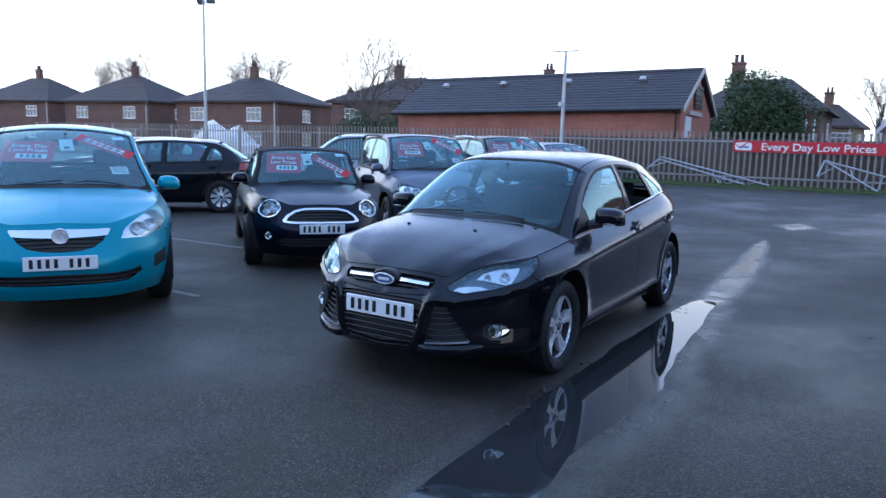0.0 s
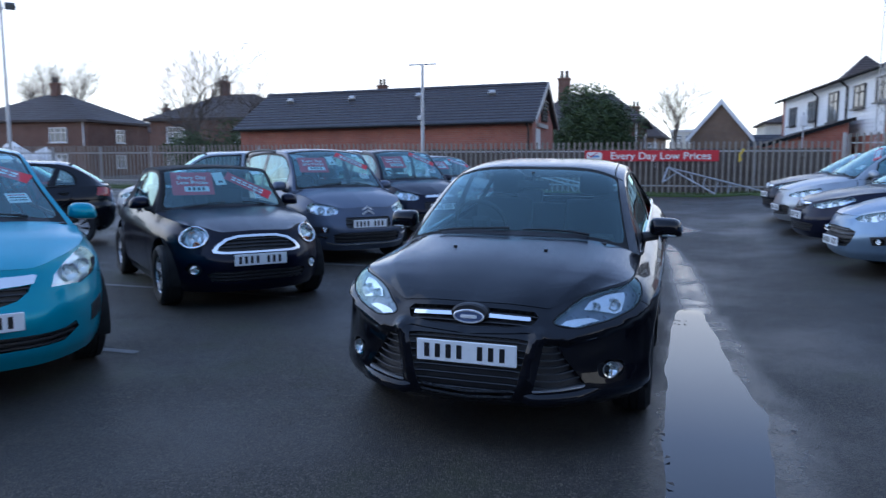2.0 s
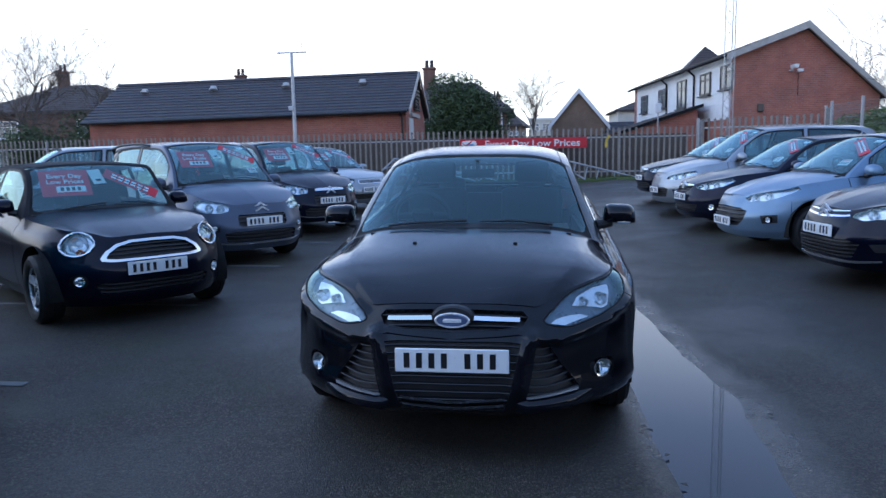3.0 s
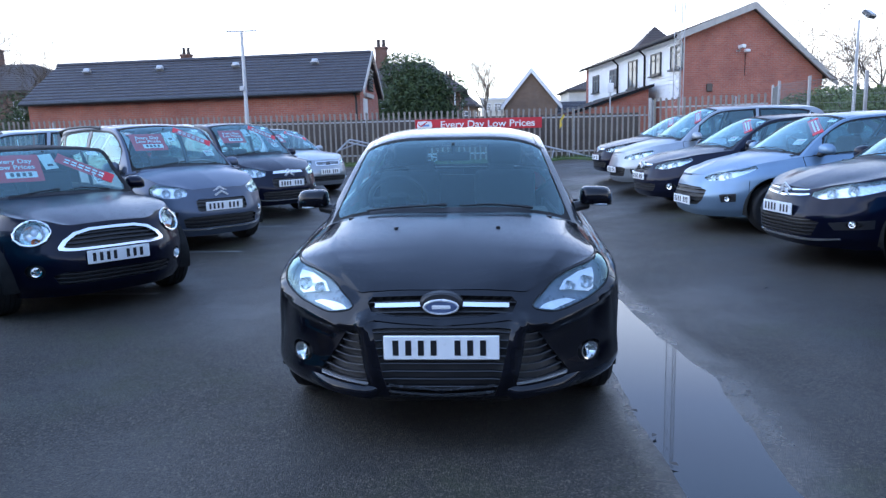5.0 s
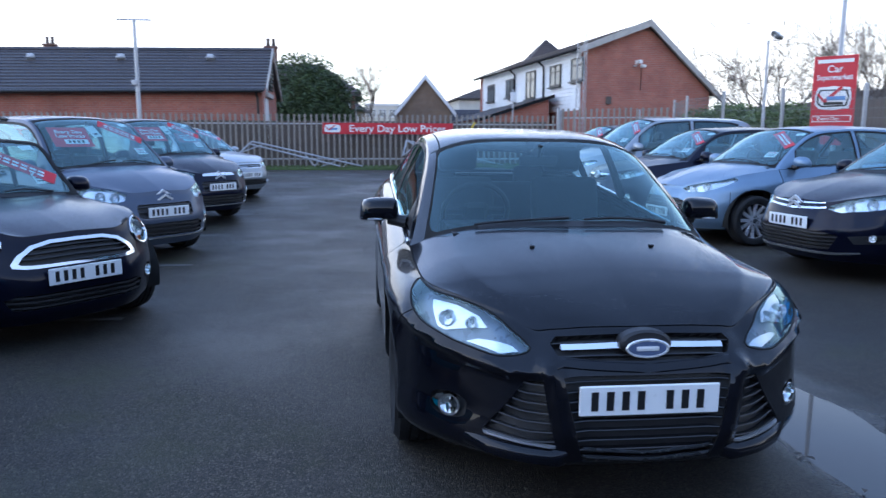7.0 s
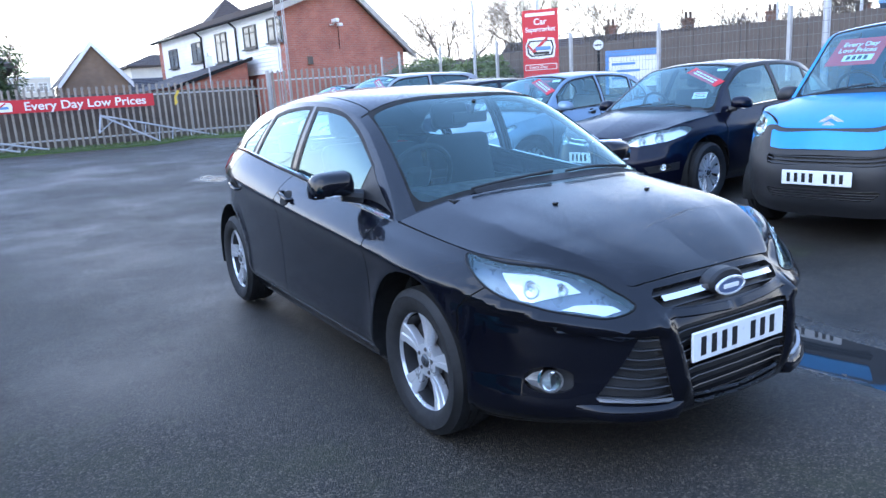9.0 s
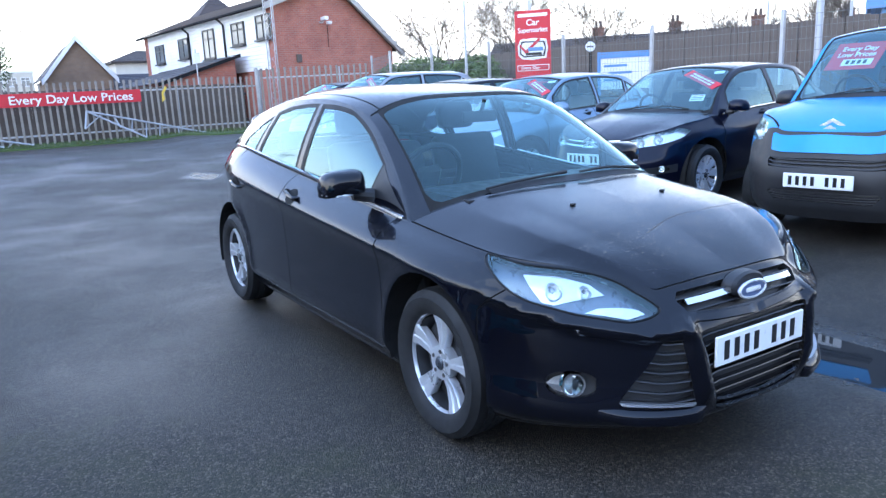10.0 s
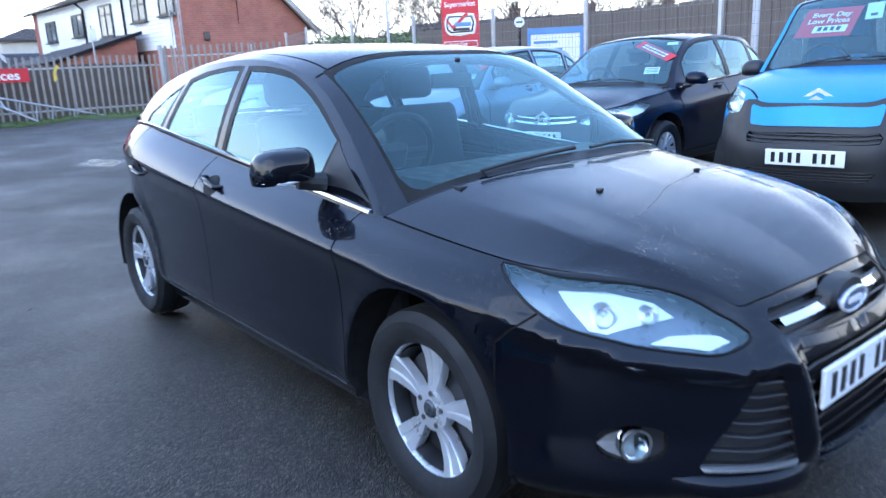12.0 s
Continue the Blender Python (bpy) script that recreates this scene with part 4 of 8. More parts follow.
                qr = [v[1] for t in tris for v in t]
                bars = Solid()
                n = front["slats"].get(nm, 4)
                edges = [(t[i], t[(i + 1) % 3]) for t in tris for i in range(3)]
                for i in range(n):
                    q = min(qr) + (max(qr) - min(qr)) * (i + 0.5) / n
                    hits = sorted(a[0] + (b[0] - a[0]) * (q - a[1]) / (b[1] - a[1]) for a, b in edges if (a[1] - q) * (b[1] - q) < 0)
                    if len(hits) < 2:
                        continue
                    lo, hi = hits[0], hits[-1]
                    if central:
                        lo = 0
                    xs = np.linspace(lo, hi, 7)
                    h = (max(qr) - min(qr)) / n * front.get("slat_h", 0.16)
                    rim = np.concatenate([band.lifted(xs, np.full(7, q + h), -depth + 0.004), band.lifted(xs, np.full(7, q + h), -0.006), band.lifted(xs, np.full(7, q - h), -0.004), band.lifted(xs, np.full(7, q - h), -depth + 0.004)])
                    bars.add(rim, [(r * 7 + j, r * 7 + j + 1, (r + 1) % 4 * 7 + j + 1, (r + 1) % 4 * 7 + j) for r in range(4) for j in range(6)])
                sm = front.get("slat_mat", {}).get(nm, look_m)
                for flip in ((False,) if central else (False, True)):
                    bk = whole(back_half) if central else (back_half.mirror() if flip else back_half)
                    g = part("grille", bk, [look_m], car)
                    part("slats", whole(bars) if central else (bars.mirror() if flip else bars), sm, g, smooth=20)
            elif kind == "fog":
                for flip in (False, True):
                    cup = clad(band, tris, -depth, -depth + 0.001)
                    f = part("fog_lamp", cup.mirror() if flip else cup, M["black_plastic"], car)
                    c = np.mean([v for t in tris for v in t], axis=0)
                    pt, n = band.lifted(c[0], c[1], -depth + 0.004)[0], band.normals(c[:1], c[1:])[0]
                    mt = Matrix.Translation(pt) @ Vector((n[0] * 0.5, n[1], 0)).to_track_quat("X", "Z").to_matrix().to_4x4()
                    r = front.get("fog_r", 0.045)
                    bowl = lathe([(0.0, -0.004), (r * 0.5, 0.0), (r * 0.85, 0.02), (r * 0.9, 0.032), (r * 1.08, 0.034), (r * 1.12, 0.02), (r * 1.12, 0.0)], 28).at(mt)
                    lens = lathe([(0.0, 0.026), (r * 0.5, 0.024), (r * 0.88, 0.018)], 24).at(mt)
                    part("bezel", bowl.mirror() if flip else bowl, M["chrome"], f)
                    part("lens", lens.mirror() if flip else lens, M["lens"], f)
            else:
                mt = {"tail_lamp": M["red_lens"], "lip": front.get("lip_mat", color), "strip": M["chrome"], "pad": front.get("pad_mat", trim)}.get(kind, trim)
                half = clad(band, tris, max(0, -depth), abs(depth), 0)
                if central:
                    part(front.get("names", {}).get(kind, kind), whole(half), mt, car)
                else:
                    for flip in (False, True):
                        part(front.get("names", {}).get(kind, kind), half.mirror() if flip else half, mt, car)
    # bonnet
    corner, cowl_p = band.ahead(front.get("bonnet_x", 0.60 * w), 0)[0], band.beside(cy + front.get("cowl_back", 0.12), 0)[0]
    one = np.ones(30)
    nose_edge = band.point(np.linspace(0, corner, 30), one)
    wing_edge = band.point(np.linspace(corner, cowl_p, 30), one)
    e, n0 = wing_edge[-1], nose_edge[0]
    pw = s.get("power", 0)
    scuttle = [(e[0] * q, cy + (e[1] - cy) * q**pw, cz + (e[2] - cz) * q**pw - 0.004) for q in np.linspace(0, 1, 30)] if pw else spline([(0, cy, cz), (e[0] * 0.5, cy + 0.02, cz - 0.004), (e[0] * 0.85, cy + 0.075, cz - 0.025), tuple(e)], 10)
    ay = np.linspace(0, 1, 30)
    mid = np.c_[np.zeros(30), n0[1] + (cy - n0[1]) * ay, n0[2] + (cz - n0[2]) * (0.45 * ay + 0.55 * (1 - (1 - ay) ** (front.get("bonnet_curve", 1.55) + 0.9)))]
    bonnet = Coons(nose_edge, wing_edge, scuttle, mid, front.get("bonnet_crease", 0.0))
    bonnet.flip = True
    tb = divide(fine(0.006, 1, 0.025 if detail else 0.05), fine(0, 0.991, 0.025 if detail else 0.05), [])["body"]
    part("bonnet", whole(clad(bonnet, tb, 0.0, 0.012, 1)), color, car)
    tg = divide(fine(0, 0.03, 0.03), fine(0, 1, 0.05), [])["body"] + divide(fine(0.03, 1, 0.05), fine(0.97, 1, 0.03), [])["body"]
    part("bonnet_seal", whole(clad(bonnet, tg, -0.007)), M["gap"], car)
    # glasshouse: sides, roof and screens
    rail, middle = spline([(e[0] - 0.008, e[1], e[2] + 0.004)] + list(s["rail"][1:]), 10), spline(s["middle"], 10)
    bp = np.linspace(cowl_p, band.beside(s["tail"], 0)[0], len(rail))
    side = Sheet(band.point(bp, np.ones(len(bp))), rail, 0.035, toward=(1, 0, 0.1))
    wins = windows or [[(0.11, 0.08), (0.115, 0.5), (0.14, 0.86), (0.2, 0.88), (0.3, 0.89), (0.42, 0.90), (0.43, 0.06), (0.3, 0.06)],
                       [(0.465, 0.06), (0.46, 0.90), (0.56, 0.90), (0.66, 0.88), (0.705, 0.82), (0.69, 0.06)],
                       [(0.73, 0.09), (0.735, 0.78), (0.79, 0.66), (0.83, 0.45), (0.84, 0.12)]]
    wa = []
    for i, o in enumerate(wins):
        o = [side.find(*q[1:]) if len(q) == 3 else q for q in o]
        cx, cq = np.mean([q[0] for q in o]), np.mean([q[1] for q in o])
        wa.append(("frame", [(cx + (p - cx) * 1.0 + math.copysign(0.011, p - cx), cq + (q - cq) + math.copysign(0.05, q - cq)) for p, q in o]))
    for i, o in enumerate(wins):
        wa.append((f"win{i}", [side.find(*q[1:]) if len(q) == 3 else q for q in o]))
    ts = divide(fine(0, 1, 0.02), fine(0, 1, 0.1), wa, 0.3)
    black = M["black_plastic"]
    pil = pillar or color
    part("roof_side", clad(side, ts["body"], 0, 0), pil, car)
    part("roof_side", clad(side, ts["body"], 0, 0).mirror(), pil, car)
    for i in range(len(wins)):
        pane = clad(side, ts[f"win{i}"], -0.004)
        gm = M["side_glass"] if i == 0 or rear_glass == "glass" else M[rear_glass]
        for sd in (pane, pane.mirror()):
            if not (detail and i == 1 and sd is pane):
                part("side_window", sd, gm, car)
    fr = clad(side, ts["frame"], -0.001, 0.012)
    part("window_frame", fr, front.get("frame_mat", M["seal"]), car)
    part("window_frame", fr.mirror(), front.get("frame_mat", M["seal"]), car)
    # waist trim strip
    wt = [(p, 0.035) for p in np.linspace(*front.get("waist", (0.05, 0.80)), 24)]
    a = side.lifted([p for p, _ in wt], [q for _, q in wt], 0.004)
    for fl in (False, True):
        st = tube([tuple(q) for q in a], 0.011 if detail else 0.008, 6)
        part("waist_trim", st.mirror() if fl else st, front.get("waist_mat", black), car)
    top = Cap(middle, rail, s.get("power", 2.2))
    top.flip = True
    k = 1 / (len(s["rail"]) - 1)
    sn = s.get("pillar", 0.0)
    sg = 0.022 if detail else 0.0
    ws0, ws1, rs0, rs1 = (0.09 if detail else 0.13) * k, 1.94 * k, 6.25 * k, 7.75 * k
    tt = divide(sorted(set(fine(0, 1, 0.02))), fine(0, 1, 0.1), [
        ("band_f", [(0.02 * k, 0), (0.02 * k, 0.945 - sn + sg * 0.3), (2.02 * k, 0.955 - sn + sg * 0.3), (2.02 * k, 0)]),
        ("screen", [(ws0, 0), (ws0, 0.84 - sn + 2 * sg), (ws0 + 0.06 * k, 0.895 - sn + sg), (ws0 + 0.2 * k, 0.918 - sn + sg), (ws1 - 0.12 * k, 0.932 - sn + sg * 0.7), (ws1 - 0.03 * k, 0.91 - sn + sg), (ws1, 0.86 - sn + sg), (ws1, 0)]),
        ("band_r", [(rs0 - 0.15 * k, 0), (rs0 - 0.15 * k, 0.9), (rs1 + 0.1 * k, 0.9), (rs1 + 0.1 * k, 0)]),
        ("rear", [(rs0, 0), (rs0, 0.82), (rs1, 0.84), (rs1, 0)])] + [("gap", o) for o in seam([(2.05 * k, 0.0), (2.05 * k, 0.98)], 0.006)] +
        [("gap", o) for o in seam([(2.05 * k, 0.90), (4 * k, 0.90), (6.1 * k, 0.89)], 0.010)], 0.4)
    ro = whole(clad(top, tt["body"], 0, 0))
    part("roof", ro.join(whole(clad(top, tt["gap"], -0.004)), 1), [roof, M["gap"]], car)
    part("windscreen", whole(clad(top, tt["screen"], -0.003)).join(whole(clad(top, tt["band_f"], -0.002)), 1), [M["screen_glass" if detail else "glass"], M["gap"]], car)
    part("rear_window", whole(clad(top, tt["rear"], -0.003)).join(whole(clad(top, tt["band_r"], -0.002)), 1), [M[rear_glass], M["gap"]], car)
    # scuttle, wipers, washer jets
    for q0, q1 in (((-0.62, 0.5), (-0.02, 0.12)), ((0.08, 0.3), (0.62, 0.62))):
        xs = np.linspace(q0[0], q1[0], 7)
        line = [top.lifted((0.05 + (0.07 if detail else 0.13) * (i / 6 if q0[0] < 0 else 1 - abs(i / 6 - 0.4))) * k, abs(x), 0.016)[0] * np.array([math.copysign(1, x), 1, 1]) for i, x in enumerate(xs)]
        part("wiper", tube([tuple(q) for q in line], [0.006, 0.006, 0.007, 0.007, 0.007, 0.008, 0.010], 6), M["black_plastic"], car)
    tr = divide(fine(0.0, 0.10 * k, 0.004), fine(0, 0.60 if detail else 0.80, 0.1), [], 0.4)["body"]
    part("scuttle_panel", whole(clad(top, tr, 0.003)), M["black_plastic"], car)
    # door mirrors
    my, mz = front.get("mirror", (cy + 0.36, s["belt"][0] + 0.07))
    base = band.point(np.array([band.beside(my - 0.06, 0)[0]]), np.array([1.0]))[0]
    for sgn in (1, -1):
        mx = w + 0.005
        bm = bmesh.new()
        bmesh.ops.create_icosphere(bm, subdivisions=3, radius=1.0)
        for v in bm.verts:
            flat = 0.62 if v.co.z < 0 else 1.0 if not detail else 0.92
            px, pb, pt = (0.42, 0.28, 0.55) if detail else (0.6, 0.5, 0.75)
            v.co = Vector((mx + 0.105 * math.copysign(abs(v.co.x) ** px, v.co.x) * (1 - 0.10 * v.co.z), my + 0.080 * (v.co.y if v.co.y < 0 else min(v.co.y, 0.35)) + 0.03 * max(0, v.co.x), mz + 0.078 * flat * math.copysign(abs(v.co.z) ** (pb if v.co.z < 0 else pt), v.co.z) - 0.010 * v.co.x))
        shell = from_bm(bm)
        mir = part("door_mirror", shell if sgn > 0 else shell.mirror(), mirror_mat or color, car)
        stalk = tube([(base[0] - 0.01, my - 0.02, mz - 0.06), (mx - 0.05, my, mz - 0.045)], [0.035, 0.03], 10)
        part("mirror_stalk", stalk if sgn > 0 else stalk.mirror(), black, mir)
        face = box(mx, my + 0.030, mz, 0.17, 0.006, 0.115, 0.002)
        part("mirror_glass", face if sgn > 0 else face.mirror(), M["chrome"], mir)
        if detail:
            ind = tube([(mx - 0.02, my - 0.066, mz - 0.036), (mx + 0.02, my - 0.066, mz - 0.036), (mx + 0.05, my - 0.060, mz - 0.036), (mx + 0.086, my - 0.027, mz - 0.036), (mx + 0.098, my + 0.005, mz - 0.036)], [0.005, 0.009, 0.010, 0.009, 0.006], 8)
            part("mirror_indicator", ind if sgn > 0 else ind.mirror(), M["bulb"], mir)
    # number plate with its characters as bars
    pz = front["plate"]
    y0 = front.get("plate_y")
    y0 = band.lifted(*band.height(0.0, pz), 0.0)[0][1] - 0.016 if y0 is None else y0
    px = front.get("plate_x", 0)
    pl = part("number_plate", box(px, y0, pz, 0.52, 0.012, 0.111, 0.004), M["plate"], car, "white number plate with black bars")
    for i in range(7):
        x = px - 0.205 + 0.057 * i + (0.05 if i > 3 else 0)
        part("bar", box(x, y0 - 0.0068, pz, 0.027, 0.0022, 0.070), M["ink"], pl)
    # badge
    if "badge" in front:
        bx, bz, kind = front["badge"]
        by = band.lifted(*band.height(0.0, bz), 0.0)[0][1] + front.get("badge_y", 0.0)
        if kind == "oval":
            b = lathe([(0.0, 0.0), (0.9, 0.002), (0.98, 0.0), (1.0, -0.012)], 40).at(Matrix.Translation((0, by - 0.014, bz)) @ Matrix.Diagonal((0.076, 1, 0.031, 1)) @ pose(0, 0, 0, 0, 0, -90))
            part("badge", b, M["badge_blue"], car, "blue oval badge with a chrome rim")
            rimb = tube([(0.076 * math.cos(t), by - 0.013, bz + 0.031 * math.sin(t)) for t in np.linspace(0, 2 * math.pi, 41)], 0.006, 6, False)
            part("badge_rim", rimb, M["badge_silver"], car)
            part("badge_mark", box(0, by - 0.015, bz, 0.085, 0.006, 0.017, 0.005, 2), M["white_card"], car, "plain pale mark on the badge")
        elif kind == "disc":
            part("badge", lathe([(0.0, 0.014), (0.045, 0.012), (0.058, 0.016), (0.062, 0.006), (0.062, -0.02)], 36).at(Matrix.Translation((0, by - 0.014, bz)) @ pose(0, 0, 0, 0, 0, -90)), M["badge_silver"], car)
        elif kind == "chevron":
            for dzz in (0, 0.05):
                cv = prism([(-0.10, -0.024), (0, 0.034), (0.10, -0.024), (0.088, -0.042), (0, 0.006), (-0.088, -0.042)], 0.014).at(Matrix.Translation((0, by - 0.02 + dzz * front.get("badge_lean", 0.8), bz + dzz)))
                part("badge", cv, M["badge_silver"], car)
        elif kind == "wings":
            part("badge", box(0, by - 0.01, bz, 0.12, 0.012, 0.022, 0.004), M["chrome"], car)
    # thin tubes standing in for the light caught along the sill edges
    if detail:
        ps_ = np.linspace(band.beside(yf + arch + 0.02, 0)[0], band.beside(yr - arch - 0.02, 0)[0], 20)
        ln = [tuple(band.lifted(p, band.height(p, 0.285)[1], 0.004)[0]) for p in ps_]
        for fl in (False, True):
            st = tube(ln, 0.0022, 6)
            part("sill_glint", st.mirror() if fl else st, M["lamp_dark"] if detail else M["alloy"], car)
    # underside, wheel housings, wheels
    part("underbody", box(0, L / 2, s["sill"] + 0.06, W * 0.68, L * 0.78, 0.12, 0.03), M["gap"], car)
    for y in (yf, yr):
        for sgn in (1, -1):
            n = 20
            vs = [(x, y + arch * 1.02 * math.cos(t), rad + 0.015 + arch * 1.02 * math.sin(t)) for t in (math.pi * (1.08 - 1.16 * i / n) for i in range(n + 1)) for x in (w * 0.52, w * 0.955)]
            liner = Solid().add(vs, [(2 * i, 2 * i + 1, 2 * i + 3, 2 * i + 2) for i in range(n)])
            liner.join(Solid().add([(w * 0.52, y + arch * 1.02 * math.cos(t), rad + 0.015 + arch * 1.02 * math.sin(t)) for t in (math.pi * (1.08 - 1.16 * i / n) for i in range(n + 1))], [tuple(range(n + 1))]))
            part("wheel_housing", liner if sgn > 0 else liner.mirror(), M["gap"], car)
            add_wheel(car, sgn * tx, y, rad, style)
    # cabin
    if seats:
        fl = s["sill"] + 0.14
        dash_w, back = (0.64, 0.75) if detail else (0.80, 0.0)
        bz = s["belt"][0]
        part("dashboard", prism([(cy - 0.05, fl), (cy + 0.02, cz - 0.03), (cy + 0.45, cz - 0.015), (cy + 0.62, cz - 0.06), (cy + 0.60, cz - 0.3), (cy + 0.4, fl)], W * dash_w, "x").at(Matrix.Translation((-W * dash_w / 2, 0, 0))), M["dash"], car)
        part("cabin_floor", box(0, (cy + s["tail"]) / 2, fl - 0.02, W * 0.84, s["tail"] - cy, 0.03), M["dash"], car)
        for x in (w * (0.84 - 0.05 * back), -w * (0.84 - 0.05 * back)):
            part("cabin_lining", box(x, (cy + s["tail"] - back) / 2 + 0.05, (fl + bz) / 2, 0.03, s["tail"] - cy - 0.2 - back, bz - fl - 0.06 - 0.06 * back), M["dash"], car)
        sy = cy + 1.05
        zr = min(s["H"] - 0.30, fl + 0.78)
        for x in (-0.36, 0.36):
            seat = box(x, sy, fl + 0.22, 0.48, 0.50, 0.16, 0.05, 3)
            seat.join(box(0, 0, 0, 0.46, 0.13, zr - fl - 0.18, 0.05, 3).at(pose(x, sy + 0.33, (zr + fl + 0.24) / 2, -14, 0, 0)))
            st = part("seat", seat, M["fabric"], car)
            part("headrest", box(0, 0, 0, 0.26, 0.10, 0.17, 0.04, 3).at(pose(x, sy + 0.47, zr + 0.14, -8, 0, 0)), M["fabric"], st)
        ry = min(sy + 1.15, s["tail"] - 0.55)
        part("rear_seat", box(0, ry - 0.15, fl + 0.22, W * 0.7, 0.48, 0.16, 0.05, 2).join(box(0, 0, 0, W * 0.7, 0.14, 0.6, 0.05, 2).at(pose(0, ry + 0.18, fl + 0.42, -18, 0, 0))).join(
            box(-0.36, ry + 0.30, fl + 0.77, 0.24, 0.09, 0.13, 0.03, 2)).join(box(0.36, ry + 0.30, fl + 0.77, 0.24, 0.09, 0.13, 0.03, 2)), M["fabric"], car)
        sw = tube([(0.185 * math.cos(t), 0, 0.185 * math.sin(t)) for t in np.linspace(0, 2 * math.pi, 33)], 0.016, 8, False)
        sw.join(box(0, 0.02, 0, 0.36, 0.03, 0.05, 0.01)).join(box(0, 0.02, -0.08, 0.05, 0.03, 0.16, 0.01)).join(box(0, 0.01, 0, 0.14, 0.05, 0.12, 0.02))
        part("steering_wheel", sw.at(pose(-0.37, cy + 0.68, cz + 0.0, 24, 0, 0)), M["dash"], car)
        im = top.lifted(1.75 * k, 0.0, -0.09)[0]
        part("rear_view_mirror", box(0, im[1] + 0.02, im[2], 0.22, 0.03, 0.06, 0.012, 2).join(tube([(0, im[1], im[2] + 0.02), (0, im[1] - 0.03, im[2] + 0.09)], 0.012, 6)), M["dash"], car)
    # sale cards behind the windscreen
    if cards:
        def on_screen(nm, p0, q0, wd, ht, mt, turn=0.0, deep=0.02, lbl=""):
            c = top.lifted(p0 * k, abs(q0), -deep)[0]
            c[0] = math.copysign(c[0], q0)
            nn = top.normals(np.array([p0 * k]), np.array([abs(q0)]))[0]
            nn = Vector((math.copysign(abs(nn[0]) * 0.9, q0), -abs(nn[1]), abs(nn[2])))
            mm = Matrix.Translation(c) @ nn.to_track_quat("-Y", "Z").to_matrix().to_4x4() @ pose(0, 0, 0, 0, turn, 0)
            ob = part(nm, box(0, 0, 0, wd, 0.004, ht), mt, car, lbl)
            ob.matrix_basis = mm
            return ob
        if cards != "sash":
            price_card(on_screen)
        sash = on_screen("sash_sticker", *front.get("sash", (1.40, 0.55)), 0.54, 0.13, M["red_card"], 38, 0.014, "red diagonal windscreen sticker")
        for zz in (-0.02, 0.02):
            for i in range(6):
                part("bar", box(-0.17 + 0.065 * i, -0.003, zz, 0.048, 0.002, 0.020), M["white_card"], sash)
        note = on_screen("window_sticker", 0.62, 0.66, 0.15, 0.11, M["white_card"], 0, 0.012)
        for i in range(3):
            part("bar", box(0, -0.003, 0.032 - 0.03 * i, 0.12, 0.002, 0.010), M["red_card"] if i == 0 else M["ink"], note)
        on_screen("tax_disc_holder", 1.80, 0.76, 0.11, 0.06, M["white_card"], 0, 0.012)
    if rails:
        for fl in (False, True):
            pts = [tuple(side.lifted(p, 0.985, h)[0]) for p, h in ((0.36, 0.0), (0.40, 0.05), (0.5, 0.06), (0.65, 0.06), (0.76, 0.05), (0.80, 0.0))]
            rb = tube(pts, 0.018, 8)
            part("roof_rail", rb.mirror() if fl else rb, M["alloy"] if rails == "alloy" else black, car)
    return car, band, side, top, bonnet


# the black hatchback in the middle of the lane
black_paint = paint("black_metallic_paint", (0.0025, 0.0031, 0.0068), 0.15, 0.25, 0.35, 1.0, (0.015, 0.06))
HERO_ROWS = [(0, 0, 0.20, 0.716, 1, 0), (0.20, 0.004, 0.20, 0.716, 1, 0), (0.34, 0.024, 0.20, 0.706, 1, 0), (0.45, 0.058, 0.20, 0.700, 1, 0), (0.57, 0.135, 0.20, 0.752, 1, 0), (0.70, 0.245, 0.20, 0.785, 1, 0),
             (0.79, 0.345, 0.20, 0.800, 0.9, 0), (0.865, 0.465, 0.20, 0.810, 0.7, 0), (0.902, 0.62, 0.20, 0.818, 0.4, 0), (0.910, 0.90, 0.20, 0.838, 0.08, 0), (0.911, 1.22, 0.20, 0.868, 0, 0),
             (0.912, 2.00, 0.20, 0.944, 0, 0), (0.912, 2.80, 0.20, 1.026, 0, 0), (0.900, 3.35, 0.20, 1.082, 0, 0), (0.862, 3.63, 0.21, 1.092, 0, 0.2), (0.782, 3.90, 0.24, 1.092, 0, 0.5),
             (0.655, 4.12, 0.27, 1.085, 0, 0.9), (0.45, 4.27, 0.28, 1.08, 0, 1), (0.26, 4.34, 0.28, 1.08, 0, 1), (0, 4.358, 0.28, 1.08, 0, 1)]
HERO_NOSE = [(0, 0.09), (0.06, 0.03), (0.12, 0.006), (0.25, 0.0), (0.5, 0.008), (0.66, 0.018), (0.74, 0.032), (0.80, 0.050), (0.90, 0.085), (1.0, 0.135)]
HERO_SIDE = [(0, 0.085), (0.06, 0.06), (0.12, 0.032), (0.18, 0.024), (0.30, 0.024), (0.50, 0.022), (0.68, 0.014), (0.79, 0.003), (0.825, 0.0), (0.86, 0.010), (0.90, 0.030), (0.95, 0.070), (1.0, 0.135)]
HERO_TAIL = [(0, 0.12), (0.12, 0.03), (0.30, 0.0), (0.50, 0.0), (0.58, 0.03), (0.85, 0.05), (1.0, 0.085)]
hero = dict(L=4.358, W=1.824, H=1.47, rows=HERO_ROWS, cowl=(1.00, 0.98), nose=0.716, belt=(0.90, 1.10), tail=4.20, ws=1.79, roof_end=3.90, sill=0.20, power=4.2, pillar=0.03)
